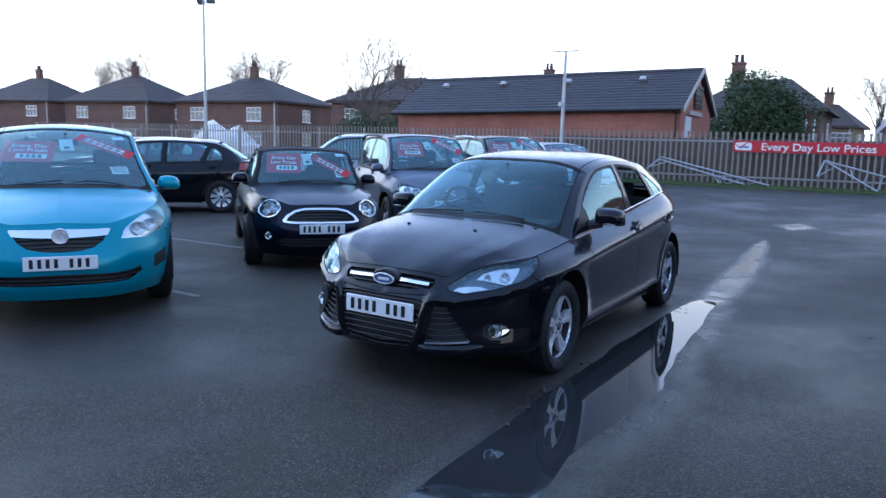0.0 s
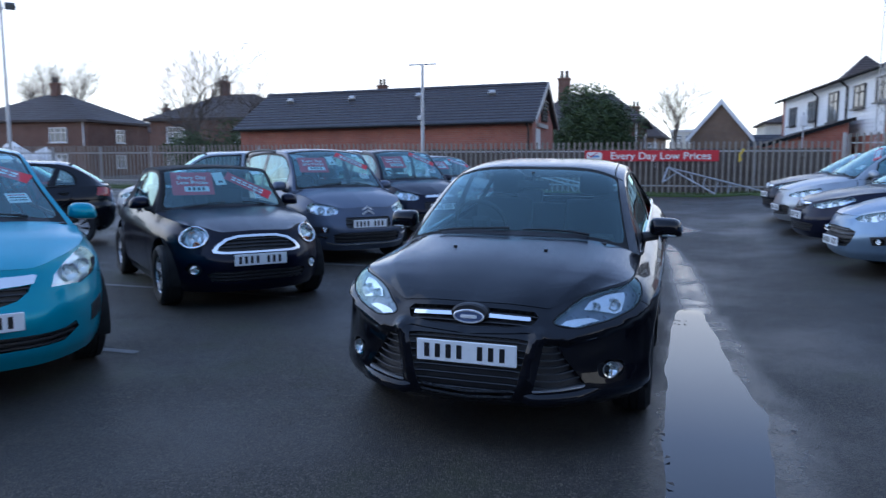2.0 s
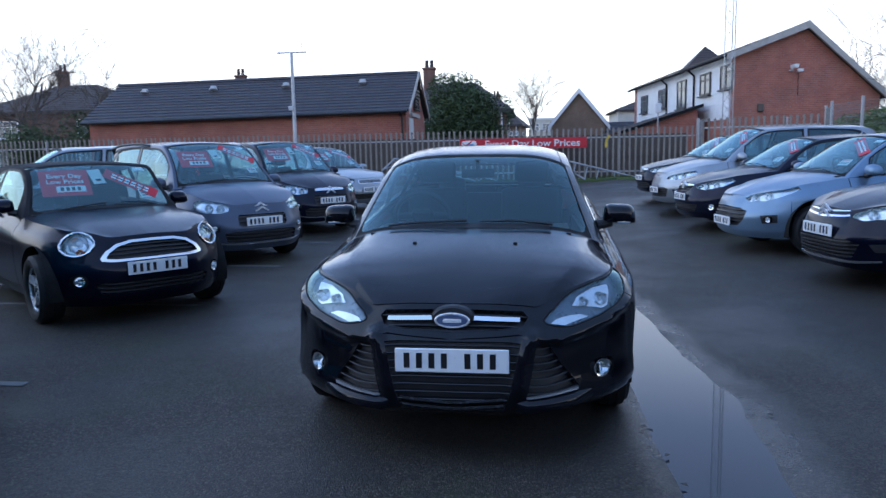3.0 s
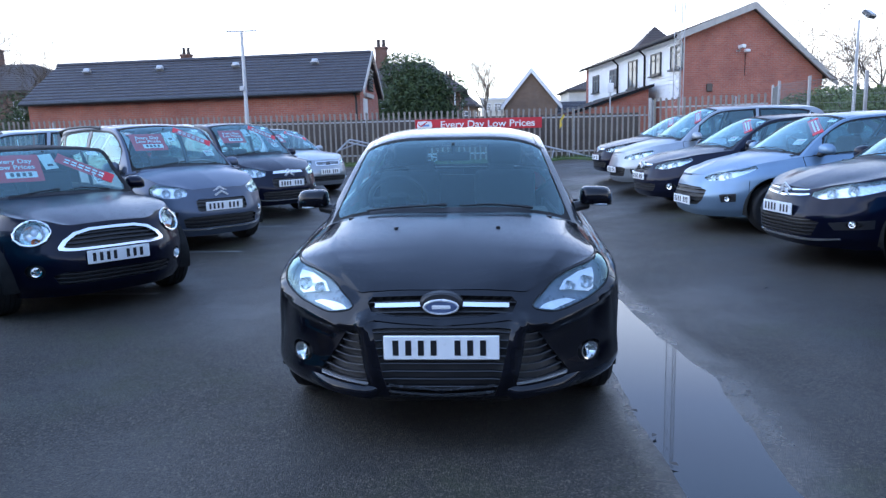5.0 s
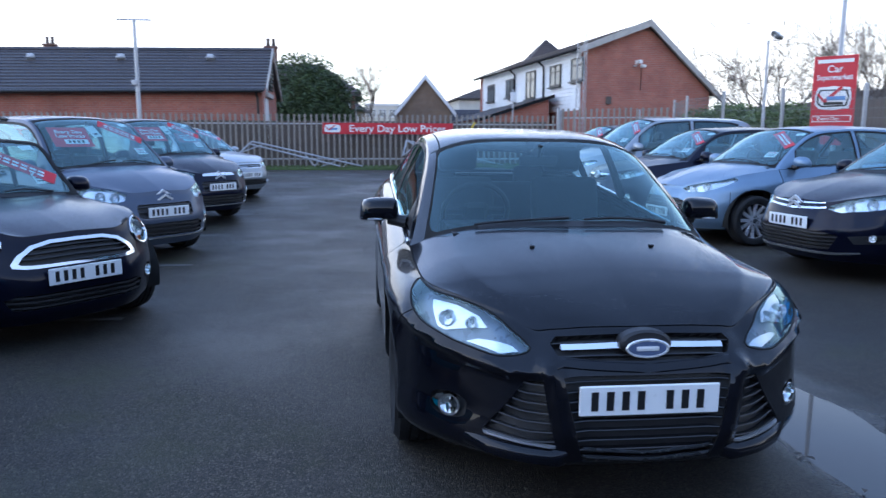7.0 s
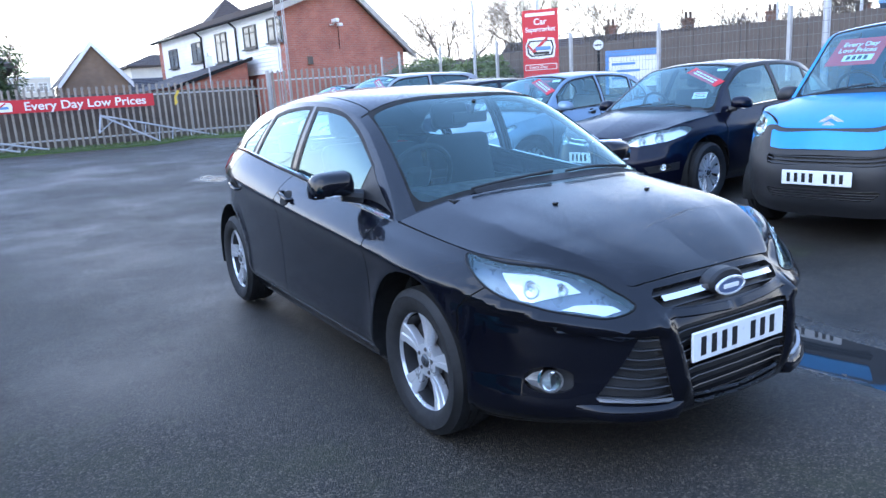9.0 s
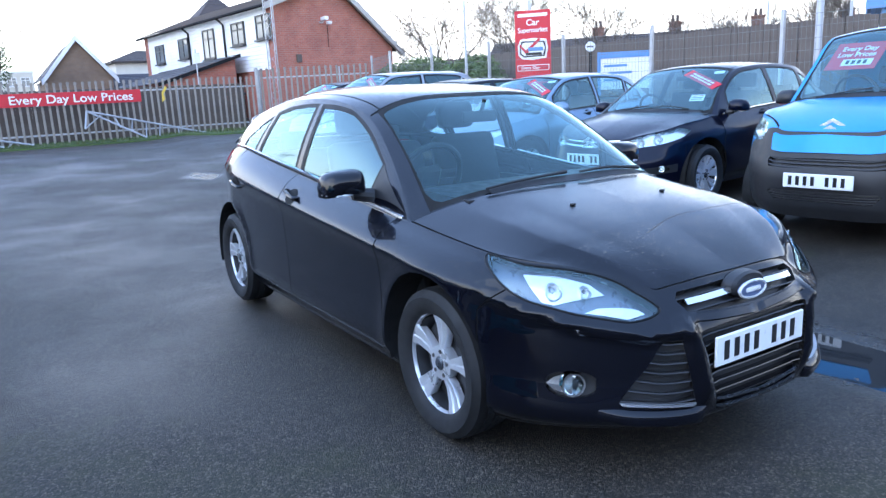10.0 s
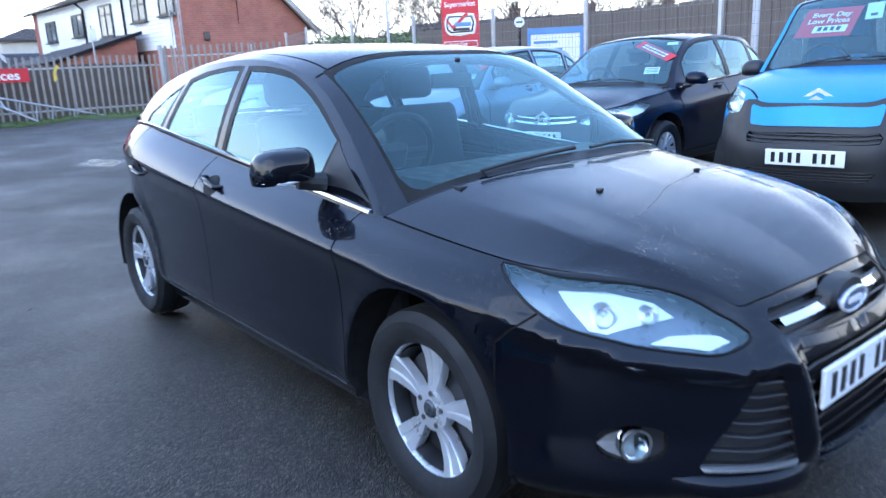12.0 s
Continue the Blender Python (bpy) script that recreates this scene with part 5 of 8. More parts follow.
hero["rail"] = [(0.75, 1.17, 0.87), (0.685, 1.50, 1.115), (0.625, 1.81, 1.292), (0.604, 2.22, 1.384), (0.594, 2.72, 1.400), (0.574, 3.28, 1.364), (0.545, 3.86, 1.268), (0.555, 4.04, 1.180), (0.60, 4.18, 1.092)]
hero["middle"] = [(0, 1.00, 0.98), (0, 1.39, 1.205), (0, 1.785, 1.392), (0, 2.22, 1.450), (0, 2.72, 1.466), (0, 3.28, 1.432), (0, 4.02, 1.312), (0, 4.17, 1.195), (0, 4.28, 1.085)]


def tent(d, half):
    return np.clip(1 - np.abs(d) / half, 0, 1)


def hero_swell(x, y, z):
    """Flared arches, the crease along the doors, the brow under the lamps and the struts beside the grille."""
    out = np.zeros_like(x)
    for yw in (0.900, 3.545):
        d = np.hypot(y - yw, z - 0.33)
        out += (0.007 * np.exp(-(((d - 0.39) / 0.055) ** 2)) + 0.003 * np.exp(-(((d - 0.385) / 0.016) ** 2))) * np.clip((z - 0.22) / 0.1, 0, 1) * np.clip((x - 0.72) / 0.1, 0, 1)
    line = np.interp(y, [1.0, 1.25, 1.62, 2.2, 2.93, 3.33, 3.7], [0.745, 0.762, 0.792, 0.830, 0.878, 0.912, 0.93])
    out += 0.009 * tent(z - line, 0.055) * np.clip((y - 0.95) / 0.35, 0, 1) * np.clip((4.0 - y) / 0.4, 0, 1)
    nose = np.clip((0.62 - y) / 0.15, 0, 1)
    brow = np.interp(x, [0.30, 0.36, 0.50, 0.65, 0.78, 0.88], [0.585, 0.583, 0.566, 0.595, 0.645, 0.70])
    under = np.clip((brow - z) / 0.035, 0, 1) * np.clip((z - 0.30) / 0.10, 0, 1)
    out += nose * np.clip((x - 0.33) / 0.03, 0, 1) * (0.020 * tent(z - brow, 0.045) - 0.016 * under * np.clip((x - 0.36) / 0.05, 0, 1))
    strut = np.interp(z, [0.27, 0.30, 0.58, 0.60], [0.283, 0.288, 0.350, 0.352])
    out += nose * 0.026 * np.clip(1.4 * tent(x - strut, 0.048), 0, 1) * np.clip((z - 0.27) / 0.08, 0, 1) * np.clip((0.63 - z) / 0.04, 0, 1)
    pocket = ((x - 0.715) / 0.10) ** 2 + ((z - 0.395) / 0.062) ** 2
    return out - nose * 0.003 * np.exp(-(pocket**2))


hero["band"] = Relief(HERO_ROWS, HERO_NOSE, HERO_SIDE, HERO_TAIL)
hero["band"].swell = hero_swell
M["gloss_black"] = simple("gloss_black_trim", (0.006, 0.006, 0.008), 0.16, 0, 0.15, 30)
HERO_FRONT = dict(
    joint_z=0.632, joint_to=[(0.885, 0.523, 0.672), (0.858, 0.452, 0.716)], plate=0.481, plate_y=0.012, badge=(0, 0.657, "oval"), badge_y=-0.012, bonnet_x=0.52, bonnet_curve=1.8, bonnet_crease=0.014, cowl_back=0.18,
    areas=[
        ("grille-upper", [(0, 0.612), (0.20, 0.616), (0.335, 0.628), (0.365, 0.664), (0.345, 0.686), (0.2, 0.694), (0, 0.698)]),
        ("grille-centre", [(0, 0.567), (0.26, 0.566), (0.315, 0.560), (0.30, 0.50), (0.26, 0.33), (0.238, 0.252), (0, 0.248)]),
        ("grille-side", [(0.388, 0.545), (0.455, 0.540), (0.51, 0.45), (0.588, 0.334), (0.575, 0.318), (0.44, 0.308), (0.338, 0.310), (0.355, 0.38)]),
        ("fog", [(0.712 + 0.068 * math.cos(t), 0.255 + 0.065 * math.cos(t), 0.395 + 0.048 * math.sin(t)) for t in np.linspace(0, 2 * math.pi, 22)[:-1]]),
        ("headlight", [(0.452, 0.060, 0.648), (0.485, 0.077, 0.672), (0.53, 0.107, 0.704), (0.58, 0.143, 0.734), (0.65, 0.200, 0.762), (0.736, 0.281, 0.782), (0.823, 0.391, 0.793), (0.900, 0.625, 0.814),
                       (0.885, 0.523, 0.759), (0.862, 0.458, 0.720), (0.813, 0.376, 0.684), (0.75, 0.296, 0.660), (0.69, 0.236, 0.642), (0.61, 0.166, 0.624), (0.55, 0.120, 0.615), (0.50, 0.086, 0.620), (0.462, 0.064, 0.634)]),
    ],
    slat_h=0.055, slats={"grille-upper": 2, "grille-centre": 9, "grille-side": 7}, slat_mat={"grille-centre": M["gloss_black"]}, bulbs=[(0.762, 0.310, 0.724, 0.029, "lamp_inner"), (0.672, 0.218, 0.722, 0.020, "lamp_inner")],
    mirror=(1.565, 1.005), waist_mat=M["chrome"], waist=(0.02, 0.83), fog_r=0.040, names={"lip": "chin_spoiler"}, tail=[(3.72, 0.98), (3.80, 1.06), (4.02, 1.06), (4.18, 1.0), (4.18, 0.82), (3.95, 0.86)])
HERO_WINDOWS = [
    [("s", 1.60, 0.925), ("s", 1.55, 1.085), ("s", 1.73, 1.197), ("s", 1.99, 1.312), ("s", 2.20, 1.340), ("s", 2.365, 1.350), ("s", 2.385, 0.995), ("s", 2.0, 0.955)],
    [("s", 2.51, 1.01), ("s", 2.475, 1.350), ("s", 2.60, 1.352), ("s", 2.85, 1.340), ("s", 3.04, 1.312), ("s", 3.115, 1.06), ("s", 2.8, 1.035)],
    [("s", 3.24, 1.08), ("s", 3.17, 1.292), ("s", 3.34, 1.240), ("s", 3.49, 1.155), ("s", 3.45, 1.10)]]
hero_car, f_band, f_side, f_top, f_bonnet = make_car(
    "hatchback", "black five-door hatchback with silver alloy wheels, wet with rain", pose(0, 0, 0.004, 0, 0.4, 0), hero, black_paint, HERO_FRONT, (0.900, 3.545, 0.772), (0.316, 0.222, 5, True),
    windows=HERO_WINDOWS, cards=False, fine_step=0.045, doors=(1.29, 2.44, 3.36), pillar=black_paint, detail=True)
# black sail panel in front of the door glass
sail = [f_side.find(*q) for q in ((1.25, 0.895), (1.54, 1.085), (1.585, 0.93))]
sail_t = divide(fine(0, 0.5, 0.02), fine(0, 1, 0.1), [("sail", sail)], 0.3)["sail"]
for fl in (False, True):
    sp = clad(f_side, sail_t, 0.002, 0.006)
    part("mirror_sail", sp.mirror() if fl else sp, M["black_plastic"], hero_car, smooth=0)
# chrome bar of the upper grille, washer jets
for sgn in (1, -1):
    xs = np.linspace(0.085, 0.325, 8)
    pts = [tuple(f_band.lifted(*f_band.ahead(x, 0.667 - 0.008 * (x / 0.3) ** 2), -0.004)[0]) for x in xs]
    bar = Solid()
    for dy, dz in ((-0.012, -0.009), (0.012, -0.009), (0.004, 0.008), (0.012, 0.008)):
        bar.v += [(x, y + dy, z + dz) for x, y, z in pts]
        bar.n += [(0, 0, 0)] * 8
    for a, b in ((1, 0), (3, 1), (2, 3), (0, 2)):
        bar.f += [(a * 8 + i, a * 8 + i + 1, b * 8 + i + 1, b * 8 + i) for i in range(7)]
        bar.m += [0] * 7
    part("grille_bar", bar if sgn > 0 else bar.mirror(), M["chrome"], hero_car, "chrome grille bar", smooth=20)
    jet = f_bonnet.lifted(0.70, 0.34, 0.006)[0]
    part("washer_jet", box(sgn * jet[0], jet[1], jet[2] - 0.002, 0.022, 0.018, 0.010, 0.004, 2), M["black_plastic"], hero_car)


def ledge(band, x0, x1, section, n=14, taper=0.3):
    """A lip that stands off the bumper: rows of (stand-off, height) carried along it."""
    s = Solid()
    k = len(section)
    for i in range(n):
        f = i / (n - 1)
        x = x0 + (x1 - x0) * f
        fade = min(1, (1 - f) / taper + 0.05) * min(1, f / 0.06 + 0.2)
        for off, z in section:
            p, q = band.ahead(x, z + 0.02 * f)
            s.v.append(tuple(band.lifted(p, q, off * fade - 0.004)[0]))
            s.n.append((0, 0, 0))
    s.f = [(i * k + j, (i + 1) * k + j, (i + 1) * k + j + 1, i * k + j + 1) for i in range(n - 1) for j in range(k - 1)]
    s.m = [0] * len(s.f)
    return s


for sgn in (1, -1):
    chin = ledge(f_band, 0.295, 0.66, [(0.0, 0.298), (0.016, 0.290), (0.030, 0.272), (0.028, 0.250), (0.0, 0.232)][::-1])
    part("chin_spoiler", chin if sgn > 0 else chin.mirror(), black_paint, hero_car, "gloss black chin spoiler", smooth=50)
    low = ledge(f_band, 0.335, 0.585, [(0.0, 0.314), (0.012, 0.311), (0.012, 0.304), (0.0, 0.300)][::-1], taper=0.08)
    part("grille_edge", low if sgn > 0 else low.mirror(), M["galv"], hero_car, smooth=20)
beam = ledge(f_band, 0.0, 0.345, [(0.0, 0.606), (0.010, 0.600), (0.011, 0.576), (0.0, 0.570)][::-1], taper=0.04)
part("bumper_beam", whole(beam), black_paint, hero_car, smooth=50)
for z in (0.287, 0.258):
    trim_b = ledge(f_band, 0.0, 0.24, [(0.0, z + 0.004), (0.010, z + 0.003), (0.010, z - 0.004), (0.0, z - 0.005)][::-1], taper=0.05)
    part("grille_edge", whole(trim_b), M["lamp_dark"], hero_car, smooth=20)
bump_y = f_band.lifted(*f_band.height(0.0, 0.664), 0.0)[0][1]
mount = lathe([(0.0, 0.0), (0.85, 0.0), (1.0, -0.010), (1.02, -0.05)], 40).at(Matrix.Translation((0, bump_y - 0.018, 0.670)) @ Matrix.Diagonal((0.098, 1, 0.050, 1)) @ pose(0, 0, 0, 0, 0, -90))
part("badge_mount", mount, M["black_plastic"], hero_car)

# bright reflectors and the indicator in the headlights
for outline, mat, off, nm in (([(0.834, 0.406, 0.778), (0.756, 0.303, 0.774), (0.66, 0.208, 0.744), (0.618, 0.173, 0.709), (0.692, 0.238, 0.694), (0.756, 0.303, 0.676), (0.787, 0.341, 0.684)], M["lamp_inner"], -0.032, "reflector_panel"),
                              ([(0.679, 0.225, 0.652), (0.632, 0.185, 0.666), (0.52, 0.10, 0.656), (0.492, 0.081, 0.640), (0.555, 0.124, 0.628)], M["lamp_inner"], -0.030, "indicator_panel")):
    pq = [f_band.near(*q) for q in outline]
    tri_l = divide(fine(min(p for p, _ in pq) - 0.01, max(p for p, _ in pq) + 0.01, 0.03), fine(max(0, min(q for _, q in pq) - 0.02), min(1, max(q for _, q in pq) + 0.02), 0.04), [("r", pq)])["r"]
    half = clad(f_band, tri_l, off, 0.012)
    units = [o for o in hero_car.children if o.name.startswith("headlight")]
    for u, fl in zip(units, (False, True)):
        part(nm, half.mirror() if fl else half, mat, u)

# chrome wing beside each fog lamp
eye_c = (0.712, 0.255, 0.395)
for outline in ([(0.066, -0.002), (0.044, 0.020), (0.020, 0.033), (0.0, 0.036), (0.0, -0.034), (0.020, -0.033), (0.044, -0.022)],):
    pq = [f_band.near(eye_c[0] + dx, eye_c[1] + dx * 0.95, eye_c[2] + dz) for dx, dz in outline]
    wing_t = divide(fine(min(p for p, _ in pq) - 0.01, max(p for p, _ in pq) + 0.01, 0.02), fine(min(q for _, q in pq) - 0.02, max(q for _, q in pq) + 0.02, 0.03), [("w", pq)])["w"]
    half = clad(f_band, wing_t, -0.006, 0.010)
    for u, fl in zip([o for o in hero_car.children if o.name.startswith("fog_lamp")], (False, True)):
        part("fog_trim", half.mirror() if fl else half, M["chrome"], u, "polished chrome trim")

# dark rubber edge round each headlight
lamp_edge = [f_band.near(*q) for q in dict(HERO_FRONT["areas"])["headlight"]]
lamp_edge = [tuple(f_band.lifted(p, q, -0.001)[0]) for p, q in smooth_line(lamp_edge + lamp_edge[:1], 4)]
for u, fl in zip([o for o in hero_car.children if o.name.startswith("headlight")], (False, True)):
    edge_tube = tube(lamp_edge, 0.0045, 6, False)
    part("lens_seal", edge_tube.mirror() if fl else edge_tube, M["seal"], u)


# ---- the other parked cars ----
def parked(x, y, heading, nose=0.0):
    """Pose of a car whose nose stands at x, y and faces that heading (degrees from +x)."""
    return pose(x, y, rise(x - math.cos(radians(heading)) * 2, y - math.sin(radians(heading)) * 2), 0, 0, heading + 90)


LEFT, RIGHT = "cars parked in the slanted row beside the lane", "cars parked in the square row beside the lane"
turquoise = paint("turquoise_metallic_paint", (0.003, 0.29, 0.39), 0.35, 0.3)
navy = paint("midnight_blue_paint", (0.0028, 0.0043, 0.015), 0.3, 0.3)
grey = paint("shark_grey_metallic_paint", (0.088, 0.108, 0.150), 0.45, 0.35)
dusk = paint("dark_plum_grey_paint", (0.006, 0.008, 0.022), 0.35, 0.35)
silver = paint("silver_metallic_paint", (0.34, 0.37, 0.40), 0.7, 0.32)
ice = paint("ice_blue_silver_paint", (0.19, 0.28, 0.38), 0.6, 0.32)
sky_blue = paint("bright_blue_paint", (0.025, 0.27, 0.60), 0.25, 0.3)
red = paint("red_paint", (0.35, 0.02, 0.02), 0.2, 0.3)
plum = paint("plum_paint", (0.08, 0.02, 0.045), 0.3, 0.3)


def oval(x, z, rx, rz, n=22):
    return [(x + rx * math.cos(t), z + rz * math.sin(t)) for t in np.linspace(0, 2 * math.pi, n + 1)[:-1]]


# turquoise mini-MPV
S = shape(4.29, 1.81, 1.60, 0.80, (0.98, 1.02), 1.85, 3.55, 4.10, (0.97, 1.08), k=1.05, roof_w=0.66, crown=0.055, sill=0.19)
F = dict(joint_z=0.68, joint_to=[(0.80, 0.50, 0.70)], plate=0.50, badge=(0, 0.705, "disc"), bonnet_x=0.55,
         areas=[("strip-bar", [(0, 0.752), (0.36, 0.752), (0.39, 0.746), (0.355, 0.700), (0, 0.685)]),
                ("grille-main", [(0, 0.682), (0.34, 0.696), (0.31, 0.655), (0.24, 0.610), (0.14, 0.585), (0, 0.578)]),
                ("grille-low", [(0, 0.405), (0.50, 0.405), (0.58, 0.43), (0.60, 0.39), (0.50, 0.325), (0, 0.315)]),
                ("pad-fog", [(0.70, 0.50), (0.80, 0.54), (0.80, 0.42), (0.70, 0.39)]),
                ("headlight", [(0.45, 0.10, 0.665), (0.50, 0.12, 0.735), (0.60, 0.22, 0.80), (0.70, 0.33, 0.845), (0.76, 0.45, 0.87), (0.815, 0.52, 0.84), (0.83, 0.55, 0.78), (0.78, 0.42, 0.70), (0.66, 0.26, 0.655)])],
         slats={"grille-main": 4, "grille-low": 3}, bulbs=[(0.62, 0.26, 0.735, 0.055, "lamp_inner"), (0.72, 0.38, 0.76, 0.05, "lamp_inner")], bright=True, bonnet_curve=1.45)
make_car("mini_mpv", "turquoise metallic mini-MPV with a red price card behind its windscreen", parked(-2.80, -0.38, -33), S, turquoise, F, (0.90, 3.54, 0.76), (0.315, 0.205, 7, False), group=LEFT)

# dark open-top supermini with a cloth roof
S = shape(3.72, 1.683, 1.405, 0.765, (1.12, 0.945), 1.60, 2.75, 3.35, (0.915, 0.955), k=0.80, roof_w=0.70, crown=0.035, sill=0.17, z1=[0.765, 0.76, 0.755, 0.77, 0.80, 0.815, 0.825])
F = dict(joint_z=0.62, joint_to=[], plate=0.49, sash=(1.05, 0.50), badge=(0, 0.752, "wings"), badge_y=0.03, bonnet_x=0.60, bonnet_curve=1.5,
         areas=[("strip-ring", [(0, 0.728), (0.20, 0.724), (0.33, 0.696), (0.42, 0.640), (0.455, 0.585), (0.445, 0.562), (0, 0.552)]),
                ("grille-main", [(0, 0.706), (0.19, 0.702), (0.305, 0.677), (0.385, 0.628), (0.412, 0.590), (0.40, 0.578), (0, 0.570)]),
                ("grille-low", [(0, 0.385), (0.42, 0.385), (0.50, 0.36), (0.46, 0.285), (0, 0.28)]),
                ("fog", oval(0.60, 0.40, 0.062, 0.06)),
                ("headlight", [(0.585 + 0.108 * math.cos(t), 0.24 + 0.09 * math.cos(t), 0.705 + 0.095 * math.sin(t)) for t in np.linspace(0, 2 * math.pi, 29)[:-1]])],
         slats={"grille-main": 4, "grille-low": 3}, bulbs=[(0.585, 0.24, 0.715, 0.075, "lamp_inner"), (0.57, 0.22, 0.645, 0.028, "amber")], bright=True, fog_r=0.04)
cloth_top, mb, *_ = make_car("convertible", "dark blue open-top supermini with its black cloth roof up", parked(-2.88, 2.76, -40), S, navy, F, (0.70, 3.17, 0.735), (0.302, 0.205, 5, True), roof=M["hood_cloth"], group=LEFT, pillar=M["hood_cloth"],
         windows=[[(0.12, 0.06), (0.125, 0.5), (0.16, 0.86), (0.25, 0.89), (0.40, 0.90), (0.50, 0.88), (0.50, 0.04)], [(0.53, 0.05), (0.53, 0.86), (0.63, 0.80), (0.66, 0.06)]])
for sgn in (1, -1):
    pts = [tuple(mb.lifted(*mb.near(0.585 + 0.11 * math.cos(t), 0.24 + 0.092 * math.cos(t), 0.705 + 0.097 * math.sin(t)), 0.004)[0]) for t in np.linspace(0, 2 * math.pi, 31)]
    rg = tube(pts, 0.011, 6, False)
    part("headlight_ring", rg if sgn > 0 else rg.mirror(), M["chrome"], cloth_top)

# grey compact people carrier with roof rails, and its dark twin
S = shape(4.08, 1.766, 1.66, 0.80, (0.88, 1.06), 1.62, 3.55, 3.98, (1.0, 1.03), k=0.85, roof_w=0.70, crown=0.045, sill=0.20)
F = dict(joint_z=0.68, joint_to=[], plate=0.575, plate_y=0.0, badge=(0, 0.735, "chevron"), badge_y=-0.004, bonnet_x=0.58, bonnet_curve=1.7,
         areas=[("grille-main", [(0, 0.665), (0.33, 0.665), (0.36, 0.645), (0.35, 0.535), (0.32, 0.515), (0, 0.515)]),
                ("grille-low", [(0, 0.455), (0.42, 0.455), (0.52, 0.425), (0.50, 0.315), (0, 0.31)]),
                ("pad-fog", [(0.56, 0.52), (0.74, 0.54), (0.76, 0.47), (0.72, 0.44), (0.57, 0.455)]),
                ("strip-c", [(0.58, 0.40), (0.74, 0.415), (0.745, 0.395), (0.60, 0.375)]), ("strip-low", [(0, 0.300), (0.50, 0.305), (0.60, 0.325), (0.60, 0.308), (0.5, 0.285), (0, 0.280)]),
                ("fog", oval(0.62, 0.493, 0.042, 0.036)),
                ("headlight", [(0.46, 0.10, 0.715), (0.45, 0.09, 0.785), (0.55, 0.17, 0.825), (0.66, 0.26, 0.845), (0.76, 0.42, 0.865), (0.80, 0.47, 0.82), (0.79, 0.44, 0.745), (0.70, 0.28, 0.70), (0.56, 0.16, 0.69)])],
         slats={"grille-main": 3, "grille-low": 3}, bulbs=[(0.55, 0.17, 0.755, 0.05, "lamp_inner"), (0.66, 0.27, 0.77, 0.05, "lamp_inner")], bright=True, fog_r=0.032)
make_car("compact_mpv", "dark grey compact people carrier with black roof rails", parked(-3.12, 6.00, -40), S, grey, F, (0.83, 3.37, 0.745), (0.315, 0.205, 5, False), rails="black", group=LEFT)
F2 = dict(F)
F2["areas"] = [("strip-bar", [(0, 0.80), (0.30, 0.785), (0.33, 0.745), (0, 0.745)])] + F["areas"]
make_car("compact_mpv", "near-black compact people carrier with a chrome grille bar and roof rails", parked(-3.12, 9.35, -40), S, dusk, F2, (0.83, 3.37, 0.745), (0.315, 0.205, 5, False), rails="alloy", group=LEFT)
# silver saloon
S = shape(4.55, 1.76, 1.48, 0.76, (1.15, 0.96), 1.95, 3.3, 4.05, (0.90, 1.0), k=1.0, roof_w=0.64, crown=0.045)
F = dict(joint_z=0.62, joint_to=[], plate=0.50, badge=(0, 0.675, "wings"), bonnet_x=0.55,
         areas=[("strip-bar", [(0, 0.725), (0.32, 0.718), (0.35, 0.69), (0.33, 0.635), (0, 0.628)]), ("grille-main", [(0, 0.712), (0.30, 0.705), (0.325, 0.688), (0.31, 0.648), (0, 0.642)]),
                ("grille-low", [(0, 0.41), (0.42, 0.41), (0.50, 0.38), (0.46, 0.30), (0, 0.295)]), ("fog", oval(0.66, 0.36, 0.05, 0.04)),
                ("headlight", [(0.42, 0.10, 0.665), (0.42, 0.10, 0.73), (0.55, 0.18, 0.76), (0.70, 0.36, 0.80), (0.78, 0.52, 0.81), (0.80, 0.50, 0.75), (0.74, 0.36, 0.68), (0.56, 0.18, 0.65)])],
         slats={"grille-main": 3, "grille-low": 3}, bulbs=[(0.56, 0.2, 0.71, 0.045, "lamp_inner"), (0.67, 0.33, 0.725, 0.045, "lamp_inner")], bright=True, slat_mat={"grille-main": M["chrome"]})
make_car("saloon_car", "silver saloon with a chrome-barred grille near the fence", parked(-3.15, 12.75, -40), S, silver, F, (0.92, 3.6, 0.75), (0.315, 0.205, 7, False), group=LEFT)

# blue van with a black bumper
S = shape(3.86, 1.716, 1.72, 0.86, (0.90, 1.10), 1.62, 3.5, 3.80, (1.02, 1.08), k=0.85, roof_w=0.74, crown=0.05, sill=0.20, z1=[0.87, 0.87, 0.872, 0.89, 0.955, 0.985, 1.0])
